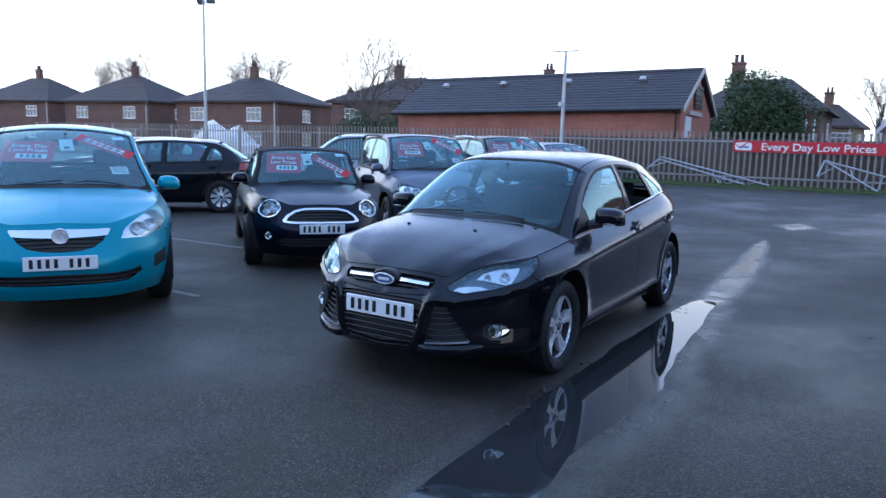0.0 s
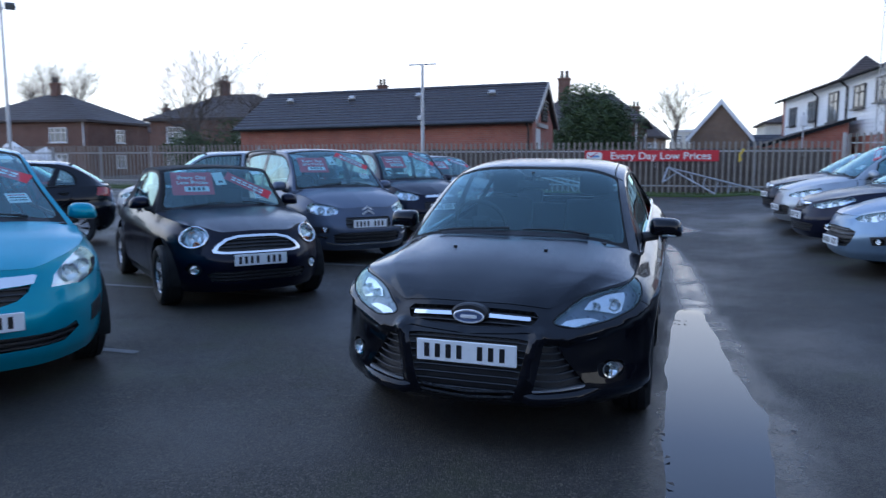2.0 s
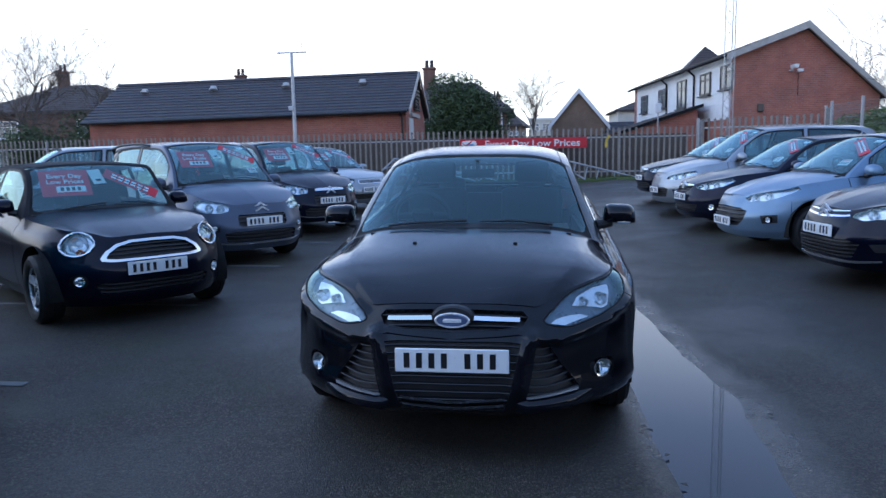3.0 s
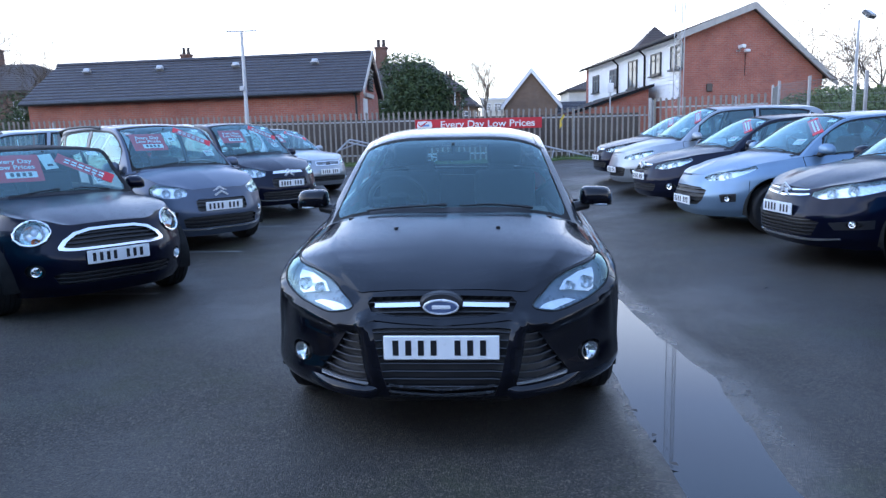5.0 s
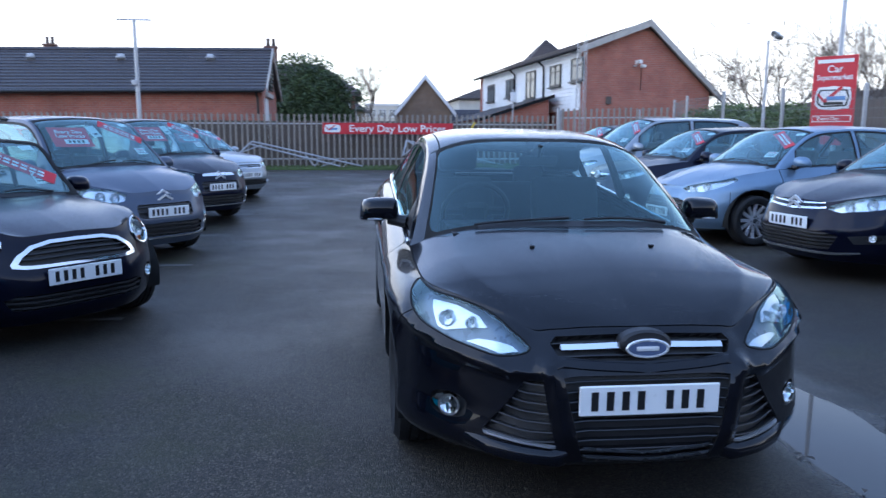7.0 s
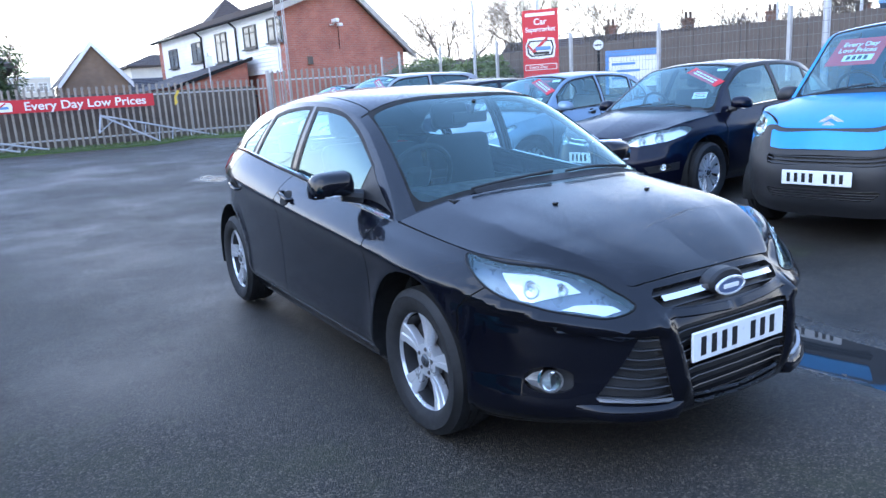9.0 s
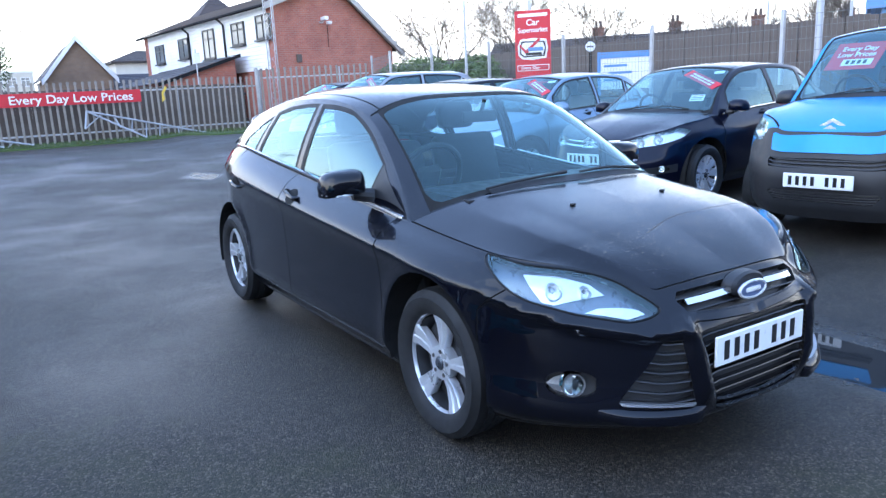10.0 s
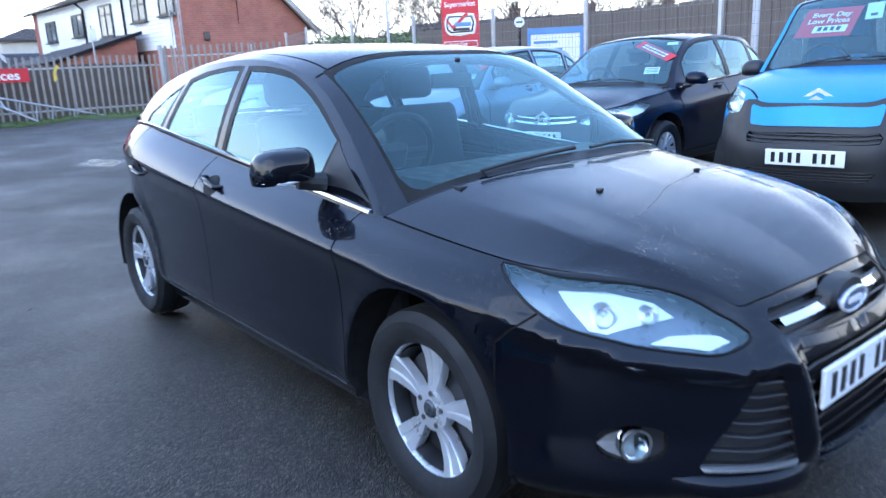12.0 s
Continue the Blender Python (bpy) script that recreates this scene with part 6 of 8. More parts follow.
F = dict(joint_z=0.66, joint_to=[], plate=0.505, badge=(0, 0.885, "chevron"), badge_y=0.06, badge_lean=0.9, bonnet_x=0.56, bonnet_curve=1.7, bumper=M["black_plastic"], frame_mat=M["black_plastic"],
         areas=[("lip-panel", [(0, 0.850), (0.46, 0.856), (0.475, 0.845), (0.44, 0.730), (0.43, 0.722), (0, 0.715)]),
                ("grille-main", [(0, 0.675), (0.44, 0.675), (0.46, 0.645), (0.44, 0.60), (0, 0.60)]),
                ("grille-low", [(0, 0.42), (0.40, 0.42), (0.43, 0.40), (0.38, 0.34), (0, 0.34)]),
                ("headlight", [(0.575, 0.19, 0.80), (0.55, 0.17, 0.87), (0.575, 0.19, 0.93), (0.66, 0.30, 0.965), (0.75, 0.45, 0.99), (0.775, 0.47, 0.91), (0.73, 0.36, 0.825), (0.65, 0.26, 0.785)])],
         slats={"grille-main": 3, "grille-low": 4}, bulbs=[(0.66, 0.29, 0.875, 0.055, "lamp_inner")], bright=True, lip_mat=sky_blue, names={"lip": "nose_panel"})
van, *_ = make_car("small_van", "bright blue small van with a black plastic bumper", parked(3.05, 1.58, 187), S, sky_blue, F, (0.78, 3.29, 0.735), (0.30, 0.19, 6, False), group=RIGHT, mirror_mat=M["black_plastic"], windows=[[(0.11, 0.08), (0.115, 0.5), (0.14, 0.86), (0.2, 0.88), (0.3, 0.89), (0.40, 0.90), (0.41, 0.06)]])
# midnight hatchback
S = shape(4.33, 1.79, 1.49, 0.74, (1.08, 0.97), 1.90, 3.45, 4.08, (0.93, 1.03), k=0.95, roof_w=0.645, crown=0.05)
F = dict(joint_z=0.66, joint_to=[], plate=0.535, badge=(0, 0.69, "chevron"), badge_lean=0.2, bonnet_x=0.55, bonnet_curve=1.5, waist_mat=M["chrome"],
         areas=[("strip-a", [(0, 0.715), (0.36, 0.735), (0.37, 0.72), (0, 0.695)]), ("strip-b", [(0, 0.668), (0.38, 0.69), (0.39, 0.675), (0, 0.648)]),
                ("grille-low", [(0, 0.46), (0.40, 0.47), (0.52, 0.44), (0.46, 0.31), (0, 0.30)]), ("strip-lip", [(0, 0.285), (0.52, 0.29), (0.66, 0.305), (0.66, 0.29), (0.5, 0.265), (0, 0.262)]),
                ("pad-fog", [(0.58, 0.44), (0.80, 0.48), (0.80, 0.40), (0.62, 0.375)]), ("fog", oval(0.72, 0.43, 0.04, 0.032)),
                ("headlight", [(0.40, 0.07, 0.665), (0.41, 0.08, 0.70), (0.52, 0.15, 0.745), (0.66, 0.28, 0.79), (0.80, 0.58, 0.83), (0.845, 0.68, 0.80), (0.82, 0.55, 0.74), (0.70, 0.30, 0.675), (0.52, 0.14, 0.645)])],
         slats={"grille-low": 5}, bulbs=[(0.56, 0.19, 0.705, 0.04, "lamp_inner"), (0.68, 0.32, 0.735, 0.045, "lamp_inner")], bright=True, fog_r=0.03)
make_car("hatchback", "midnight blue hatchback with twin chrome grille bars", parked(3.08, 4.12, 187), S, navy, F, (0.90, 3.51, 0.785), (0.318, 0.222, 10, True), cards="sash", group=RIGHT)
# ice-blue supermini
S = shape(4.05, 1.75, 1.48, 0.72, (1.05, 0.98), 1.80, 3.25, 3.82, (0.94, 1.03), k=1.05, roof_w=0.65, crown=0.05)
F = dict(joint_z=0.66, joint_to=[], plate=0.385, badge=(0, 0.71, "wings"), bonnet_x=0.55, bonnet_curve=1.45,
         areas=[("grille-main", [(0, 0.575), (0.36, 0.565), (0.47, 0.53), (0.44, 0.42), (0.36, 0.345), (0, 0.335)]),
                ("pad-fog", [(0.60, 0.48), (0.72, 0.50), (0.72, 0.40), (0.62, 0.385)]), ("fog", oval(0.665, 0.435, 0.038, 0.038)),
                ("headlight", [(0.38, 0.07, 0.68), (0.45, 0.10, 0.715), (0.58, 0.20, 0.755), (0.70, 0.36, 0.795), (0.79, 0.60, 0.835), (0.815, 0.62, 0.80), (0.76, 0.42, 0.72), (0.64, 0.24, 0.655), (0.48, 0.11, 0.645)])],
         slats={"grille-main": 5}, bulbs=[(0.52, 0.15, 0.695, 0.04, "lamp_inner"), (0.64, 0.28, 0.725, 0.045, "lamp_inner")], bright=True, fog_r=0.03)
make_car("hatchback", "ice-blue silver hatchback with multi-spoke alloy wheels", parked(2.85, 6.62, 187), S, ice, F, (0.84, 3.38, 0.768), (0.308, 0.222, 12, False), cards="sash", group=RIGHT)
# dark hatchback with a chrome-winged grille
S = shape(4.25, 1.80, 1.47, 0.74, (1.10, 0.97), 1.90, 3.45, 4.02, (0.93, 1.02), k=1.0, roof_w=0.645, crown=0.05)
F = dict(joint_z=0.66, joint_to=[], plate=0.52, badge=(0, 0.70, "disc"), bonnet_x=0.55,
         areas=[("strip-bar", [(0, 0.728), (0.34, 0.722), (0.36, 0.70), (0, 0.685)]), ("grille-main", [(0, 0.682), (0.34, 0.695), (0.30, 0.64), (0.2, 0.60), (0, 0.595)]),
                ("grille-low", [(0, 0.42), (0.42, 0.42), (0.5, 0.40), (0.46, 0.30), (0, 0.295)]), ("fog", oval(0.68, 0.38, 0.055, 0.045)),
                ("headlight", [(0.42, 0.09, 0.655), (0.44, 0.10, 0.70), (0.58, 0.20, 0.745), (0.72, 0.36, 0.79), (0.80, 0.54, 0.82), (0.83, 0.58, 0.78), (0.77, 0.40, 0.70), (0.60, 0.20, 0.64)])],
         slats={"grille-main": 3, "grille-low": 3}, bulbs=[(0.56, 0.2, 0.70, 0.04, "lamp_inner"), (0.68, 0.33, 0.72, 0.045, "lamp_inner")], bright=True)
plain_hatch = S
make_car("hatchback", "near-black hatchback with a chrome-winged grille", parked(2.78, 9.05, 187), S, dusk, F, (0.93, 3.56, 0.76), (0.318, 0.215, 5, True), cards="sash", group=RIGHT)
# silver people carrier
S2 = shape(4.50, 1.81, 1.64, 0.78, (0.98, 1.02), 1.85, 3.85, 4.32, (0.99, 1.05), k=1.0, roof_w=0.67, crown=0.05)
F2 = dict(F)
F2["areas"] = [("grille-low", [(0, 0.50), (0.42, 0.50), (0.5, 0.47), (0.46, 0.32), (0, 0.31)]), ("pad-fog", [(0.58, 0.46), (0.72, 0.48), (0.72, 0.38), (0.60, 0.36)]), ("fog", oval(0.65, 0.42, 0.038, 0.035))] + [a for a in F["areas"] if a[0] == "headlight"]
F2["slats"], F2["badge"], F2["plate"] = {"grille-low": 4}, (0, 0.72, "wings"), 0.44
make_car("people_carrier", "silver people carrier with dark rear windows", parked(2.80, 11.6, 187), S2, silver, F2, (0.93, 3.65, 0.76), (0.318, 0.215, 7, False), cards="sash", group=RIGHT, rear_glass="glass_dark")
make_car("hatchback", "dark hatchback at the end of the row near the fence", parked(2.85, 14.1, 187), plain_hatch, navy, F, (0.93, 3.56, 0.76), (0.318, 0.215, 5, True), cards="sash", group=RIGHT)
# the row behind, seen over the bonnets
BACK = "cars parked behind the slanted row"


def tail_pose(x, y, heading, length):
    return parked(x + length * math.cos(radians(heading)), y + length * math.sin(radians(heading)), heading)


make_car("hatchback", "black hatchback parked behind the slanted row", tail_pose(-8.9, 7.5, 226, 4.25), plain_hatch, black_paint, F, (0.93, 3.56, 0.76), (0.318, 0.215, 9, True), group=BACK, cards=False)
make_car("people_carrier", "silver grey estate parked behind the slanted row", tail_pose(-6.9, 12.0, 217, 4.5), S2, silver, F2, (0.93, 3.65, 0.76), (0.318, 0.215, 7, False), group=BACK, cards=False)
make_car("hatchback", "red hatchback parked behind the slanted row", tail_pose(-6.9, 15.2, 217, 4.25), plain_hatch, red, F, (0.93, 3.56, 0.76), (0.318, 0.215, 5, False), group=BACK, cards=False)
make_car("hatchback", "plum hatchback parked behind the slanted row", tail_pose(-12.2, 9.6, 217, 4.25), plain_hatch, plum, F, (0.93, 3.56, 0.76), (0.318, 0.215, 5, False), group=BACK, cards=False)


# ---- ground ----
def pool(y):
    """Middle and half width of the water standing beside the black car."""
    ys = [-2.0, -1.6, -1.05, -0.3, 0.5, 1.0, 1.9, 3.0, 3.6, 4.2, 5.2, 7.0, 9.0, 9.7, 11.4, 12.0, 12.7]
    xc = [1.25, 1.25, 1.25, 1.20, 1.23, 1.24, 1.18, 1.16, 1.15, 1.16, 1.12, 1.04, 0.90, 0.87, 1.05, 1.08, 1.10]
    hw = [0.0, 0.18, 0.28, 0.24, 0.29, 0.31, 0.24, 0.20, 0.15, 0.15, 0.17, 0.15, 0.13, 0.0, 0.0, 0.42, 0.0]
    return float(np.interp(y, ys, xc)), float(np.interp(y, ys, hw))


def ground_height(x, y):
    z = rise(x, y)
    c, h = pool(y)
    if h > 0.01 and abs(x - c) < h * 1.7:
        n = noise.noise((x * 2.1, y * 1.3, 0)) * 0.5 + noise.noise((x * 5, y * 3, 3)) * 0.3
        z -= ease((5.0 - y) / 1.4) * max(0.0, 0.016 * (1 - ((x - c) / (h * 1.25)) ** 2) + 0.006 * n * min(1, max(0, (h - 0.12) / 0.2)) - 0.001)
    if abs(x) < 12 and -8 < y < 20:
        z += 0.004 * noise.noise((x * 0.7, y * 0.7, 7)) * (0 if 0.4 < x < 2.1 else 1)
    return z


def spread(breaks):
    out = []
    for (a, step), (b, _) in zip(breaks[:-1], breaks[1:]):
        out += list(np.arange(a, b - step * 0.3, step))
    return out + [breaks[-1][0]]


gx = spread([(-600, 150), (-150, 40), (-30, 3), (-9, 0.75), (0.45, 0.038), (2.1, 0.45), (9, 3), (30, 30), (150, 150), (600, 1)])
gy = spread([(-600, 150), (-150, 30), (-30, 4), (-6, 0.35), (-3.6, 0.055), (6, 0.11), (17, 0.8), (26, 4), (60, 30), (210, 150), (660, 1)])
gv = [(x, y, ground_height(x, y)) for y in gy for x in gx]
nx = len(gx)
gf = [(j * nx + i, j * nx + i + 1, (j + 1) * nx + i + 1, (j + 1) * nx + i) for j in range(len(gy) - 1) for i in range(nx - 1)]
ground = part("ground", Solid().add(gv, gf), M["asphalt"], smooth=180)


def wetness(x, y):
    """Film of rain that runs on from the puddle along the lane."""
    c, h = pool(y)
    if y > 17 or h < 0.01:
        return 0.0
    if y < 3.8:
        off = abs(x - c + 0.10 * noise.noise((x * 1.5, y * 1.1, 5)) + 0.05 * noise.noise((x * 6, y * 4, 9))) / (h + (0.05 if x < c else 0.17))
        return 0.55 * ease((1.30 - off) / 0.5)
    c, h = (c + 0.04, h * 0.9 + 0.01)
    edge_fade = ease((1.5 - abs(x - c + 0.06 * noise.noise((x, y * 0.8, 5))) / h) / 1.1)
    return 0.92 * edge_fade


wet = ground.data.attributes.new("wet", "FLOAT", "POINT")
wet.data.foreach_set("value", [wetness(x, y) for x, y, _ in gv])
tagged(ground, "damp dark worn asphalt of a car sales yard", "ground", kind="structure")
# water in the dip
ws = np.arange(-2.0, 4.41, 0.2)
wv, wf = [], []
for y in ws:
    c, h = pool(y)
    wv += [(c + k * (h * 1.25 + 0.02), y, rise(c, y) - 0.0065 - 0.02 * ease((y - 3.9) / 0.5)) for k in (-1, -0.5, 0, 0.5, 1)]
for j in range(len(ws) - 1):
    wf += [(j * 5 + i, j * 5 + i + 1, j * 5 + i + 6, j * 5 + i + 5) for i in range(4)]
tagged(part("puddle", Solid().add(wv, wf), M["water"], smooth=180), "long still rain puddle in the asphalt", "puddle", kind="structure")
# stray leaves
rnd = random.Random(4)
for x, y in ((0.95, 0.50), (0.97, 0.44), (1.0, 0.17), (1.02, -0.16), (1.63, 0.7), (0.55, -0.9), (-1.6, 0.6), (2.6, 3.1), (-1.4, 4.2), (1.07, 3.38), (1.10, 3.41), (1.03, 3.40)):
    lf = Solid().add([(0, 0, 0.002), (0.012, 0.018, 0.010), (0.0, 0.045, 0.005), (-0.013, 0.02, 0.008)], [(0, 1, 2, 3)])
    tagged(part("dead_leaf", lf.at(pose(x, y, rise(x, y) + 0.004, 0, 0, rnd.uniform(0, 360))), M["bark"]), "small dead brown leaf lying on the wet asphalt", "leaf", "leaves on the asphalt")
# bay lines
for i in range(8):
    y = -3.83 + 2.4 * i
    pts = np.linspace(-7.2, -2.85, 30)
    lv = [(x, y + dy + 0.008 * noise.noise((x * 2, i, 0)), ground_height(x, y) + 0.006) for x in pts for dy in (-0.04 - 0.01 * noise.noise((x * 6, i, 1)), 0.04 + 0.012 * noise.noise((x * 6, i, 2)))]
    lv = [(x, yy, ground_height(x, yy) + 0.005) for x, yy, _ in lv]
    tagged(part("bay_line", Solid().add(lv, [(2 * k, 2 * k + 2, 2 * k + 3, 2 * k + 1) for k in range(29)]), M["line"]), "worn white painted line of a parking bay", "road marking", "bay lines", "structure")

# ---- verge and palisade fence ----
FY, BASE = 23.3, 0.34
edge = [(-60, 22.3), (-20, 22.25), (-6, 22.3), (1, 22.25), (3.3, 22.2), (3.6, 21.4), (3.9, 20.9), (6.5, 20.2), (12, 19.6), (40, 19.0)]
ex = [p[0] for p in edge]
vx = sorted(set(list(np.arange(-60, 40.1, 0.5)) + [3.3, 3.6, 3.9]))
vv, vf = [], []
for x in vx:
    ye = float(np.interp(x, ex, [p[1] for p in edge])) + 0.05 * noise.noise((x * 1.5, 0, 0))
    vv += [(x, ye, rise(x, ye) - 0.05), (x, ye + 0.02, rise(x, ye) + 0.045), (x, ye + 0.4, rise(x, ye) + 0.075), (x, 24.2, 0.40), (x, 27, 0.35)]
for j in range(len(vx) - 1):
    vf += [(j * 5 + i, (j + 1) * 5 + i, (j + 1) * 5 + i + 1, j * 5 + i + 1) for i in range(4)]
tagged(part("grass_verge", Solid().add(vv, vf), M["grass"]), "narrow rough grass verge below the fence", "verge", kind="structure")
rnd = random.Random(8)
gs = Solid()
for i in range(9000):
    x = rnd.uniform(-24, 10)
    y = rnd.uniform(float(np.interp(x, ex, [p[1] for p in edge])) + 0.02, 23.6)
    h, a, w = rnd.uniform(0.03, 0.12), rnd.uniform(0, 6.3), rnd.uniform(0.008, 0.02)
    z = rise(x, y) + 0.05
    dx, dy = math.cos(a) * w, math.sin(a) * w
    lx, ly = rnd.uniform(-0.05, 0.05), rnd.uniform(-0.05, 0.05)
    gs.add([(x - dx, y - dy, z), (x + dx, y + dy, z), (x + lx, y + ly, z + h)], [(0, 1, 2)])
tagged(part("grass_blades", gs, M["blade"], smooth=0), "short uneven grass on the verge", "grass", kind="stuff")

PITCH = 0.195


def pale_mesh(h, name="pale"):
    sec = [(-0.034, 0.016), (-0.026, 0.0), (-0.010, 0.004), (0.0, -0.012), (0.010, 0.004), (0.026, 0.0), (0.034, 0.016)]
    top = [h - 0.09, h - 0.035, h - 0.05, h, h - 0.05, h - 0.035, h - 0.09]
    lean = [-0.012, -0.01, 0, 0, 0, 0.01, 0.012]
    n = len(sec)
    vs = [(x, y, 0) for x, y in sec] + [(x, y, h - 0.14) for x, y in sec] + [(x + l, y - 0.012, z) for (x, y), z, l in zip(sec, top, lean)]
    vs += [(x, y + 0.004, z) for x, y, z in vs]
    fs = [(r * n + i, r * n + i + 1, (r + 1) * n + i + 1, (r + 1) * n + i) for r in range(2) for i in range(n - 1)]
    k = 3 * n
    fs += [tuple(k + i for i in reversed(f)) for f in fs]
    fs += [(2 * n + i, 2 * n + i + 1, k + 2 * n + i + 1, k + 2 * n + i) for i in range(n - 1)]
    fs += [(r * n, (r + 1) * n, k + (r + 1) * n, k + r * n) for r in range(2)] + [(r * n + n - 1, k + r * n + n - 1, k + (r + 1) * n + n - 1, (r + 1) * n + n - 1) for r in range(2)]
    return Solid().add(vs, fs).data(name, [M["pale_steel"]], 25)


def palisade(name, a, b, h, label):
    fence = thing(name, label, "fence")
    a, b = Vector(a), Vector(b)
    d = b - a
    turn = math.degrees(math.atan2(d.y, d.x))
    n = int(d.length / PITCH)
    me = pale_mesh(h)
    r2 = random.Random(3)
    for i in range(n):
        p = a + d * (i + 0.5) / n
        ob = part("pale", me, None, fence)
        ob.matrix_basis = pose(p.x, p.y, BASE + r2.uniform(-0.012, 0.012), r2.uniform(-0.4, 0.4), r2.uniform(-0.5, 0.5), turn)
    m = Matrix.Translation((a.x, a.y, BASE)) @ pose(0, 0, 0, 0, 0, turn)
    for z in (0.30, h - 0.36):
        part("rail", box(d.length / 2, 0.045, z, d.length, 0.006, 0.05).join(box(d.length / 2, 0.07, z + 0.022, d.length, 0.05, 0.006)).at(m), M["galv"], fence)
    for i in range(int(d.length / 2.75) + 1):
        part("post", box(min(i * 2.75, d.length), 0.11, h / 2 - 0.06, 0.055, 0.10, h - 0.05, 0.004).at(m), M["galv"], fence)
    return fence


palisade("palisade_fence", (-46, FY, 0), (6.1, FY, 0), 1.87, "weathered grey steel palisade fence along the verge")
palisade("palisade_gate", (6.25, FY, 0), (9.6, 21.6, 0), 2.12, "grey steel palisade fence panel beside the yard corner")
# dark close-boarded fence that shows between the pales
boards = thing("close_boarded_fence", "dark weathered close-boarded timber fence behind the steel pales", "fence", pose(0, 24.05, 0.36))
board_mesh = box(0, 0, 0.80, 0.155, 0.022, 1.60, 0.003).data("board", [M["wood_fence"]])
rnd = random.Random(21)
for i in range(104):
    part("board", board_mesh, None, boards).matrix_basis = pose(-9.6 + 0.15 * i, 0.006 * (i % 2), rnd.uniform(-0.015, 0.01), 0, rnd.uniform(-0.4, 0.4), 2)
for z in (0.35, 1.25):
    part("rail", box(-1.8, 0.045, z, 15.6, 0.04, 0.08), M["wood_fence"], boards)
tagged(part("gate_post", box(6.17, FY, BASE + 1.05, 0.10, 0.10, 2.1, 0.006), M["galv"]), "galvanised square gate post in the fence", "post")
tape = tagged(part("warning_tape", Solid().add([(3.0, FY + 0.01, 1.75), (3.12, FY + 0.005, 1.95), (3.18, FY - 0.01, 1.9), (3.08, FY - 0.05, 1.55), (2.98, FY - 0.03, 1.45), (3.05, FY - 0.02, 1.70)], [(0, 5, 1), (5, 2, 1), (0, 4, 3), (0, 3, 5)]), M["yellow"]), "torn yellow tape tied to the fence", "tape")

# unseen dark wall behind the walk, added to darken reflections in car fronts
tagged(part("unseen_wall_south", box(0, -15.5, 2.6, 70, 0.4, 5.4), M["grey_wall"]), "unseen plain dark grey wall, added to darken reflections in the cars", "wall", kind="structure")

# banner
banner = thing("banner", "long red banner with white lettering on the fence", "banner", pose(0.08, FY - 0.075, 1.69))
bn = Solid()
bx = np.linspace(-2.27, 2.27, 40)
bn.add([(x, 0.012 * math.sin(x * 3.1) + 0.006 * math.sin(x * 9), z) for x in bx for z in (-0.19, 0.19)], [(2 * i, 2 * i + 2, 2 * i + 3, 2 * i + 1) for i in range(39)])
bn.add([(x, 0.012 * math.sin(x * 3.1) + 0.006 * math.sin(x * 9) + 0.003, z) for x in bx for z in (-0.19, 0.19)], [(2 * i + 1, 2 * i + 3, 2 * i + 2, 2 * i) for i in range(39)])
part("sheet", bn, M["red_card"], banner)
lettering("Every Day Low Prices", 0.345, M["white_card"], banner, Matrix.Translation((0.33, -0.03, -0.012)) @ Matrix.Diagonal((1.11, 1, 1, 1)))
part("emblem", prism([(-0.26, -0.12), (-0.28, 0.0), (-0.24, 0.12), (0.0, 0.14), (0.24, 0.12), (0.28, 0.0), (0.25, -0.13), (0.0, -0.14)], 0.006).at(Matrix.Translation((-1.93, -0.030, 0.0))), M["white_card"], banner, "white rounded emblem shape")
part("tick", prism([(-0.20, 0.05), (-0.12, -0.05), (0.12, 0.11), (0.14, 0.08), (-0.11, -0.10), (-0.22, 0.02)], 0.003).at(Matrix.Translation((-1.95, -0.036, 0.02))), M["red_card"], banner)
part("emblem_band", box(-1.90, -0.034, -0.02, 0.28, 0.003, 0.07), M["blue"], banner)


# galvanised frames lying against the fence
def trestle(name, rails, struts, label):
    t = thing(name, label, "metal frame", group="steel frames against the fence")
    for a, b in rails:
        part("rail", tube([a, b], 0.028, 8), M["galv"], t)
    for a, b in struts:
        part("strut", tube([a, b], 0.020, 6), M["galv"], t)


Y1, Y2 = 22.95, 22.70
G0 = 0.36
trestle("steel_frame", [((-4.55, Y1, 1.24), (-0.85, Y2, G0 + 0.05)), ((-4.65, Y1, 1.16), (-1.6, Y2 - 0.1, G0 + 0.05)), ((-4.55, Y1, 1.24), (-5.0, Y2, 0.80))],
        [((-4.2, Y1, 1.13), (-4.95, Y2, 0.85)), ((-3.3, Y1, 0.95), (-3.45, Y1, 0.82)), ((-2.8, Y1, 0.83), (-2.45, Y2, G0 + 0.03)), ((-2.3, Y1, 0.74), (-2.45, Y2, G0 + 0.03)), ((-1.7, Y1, 0.60), (-2.25, Y2, G0 + 0.03)), ((-1.35, Y1, 0.52), (-1.5, Y2, G0 + 0.03))],
        "galvanised steel truss lying slanted against the fence")
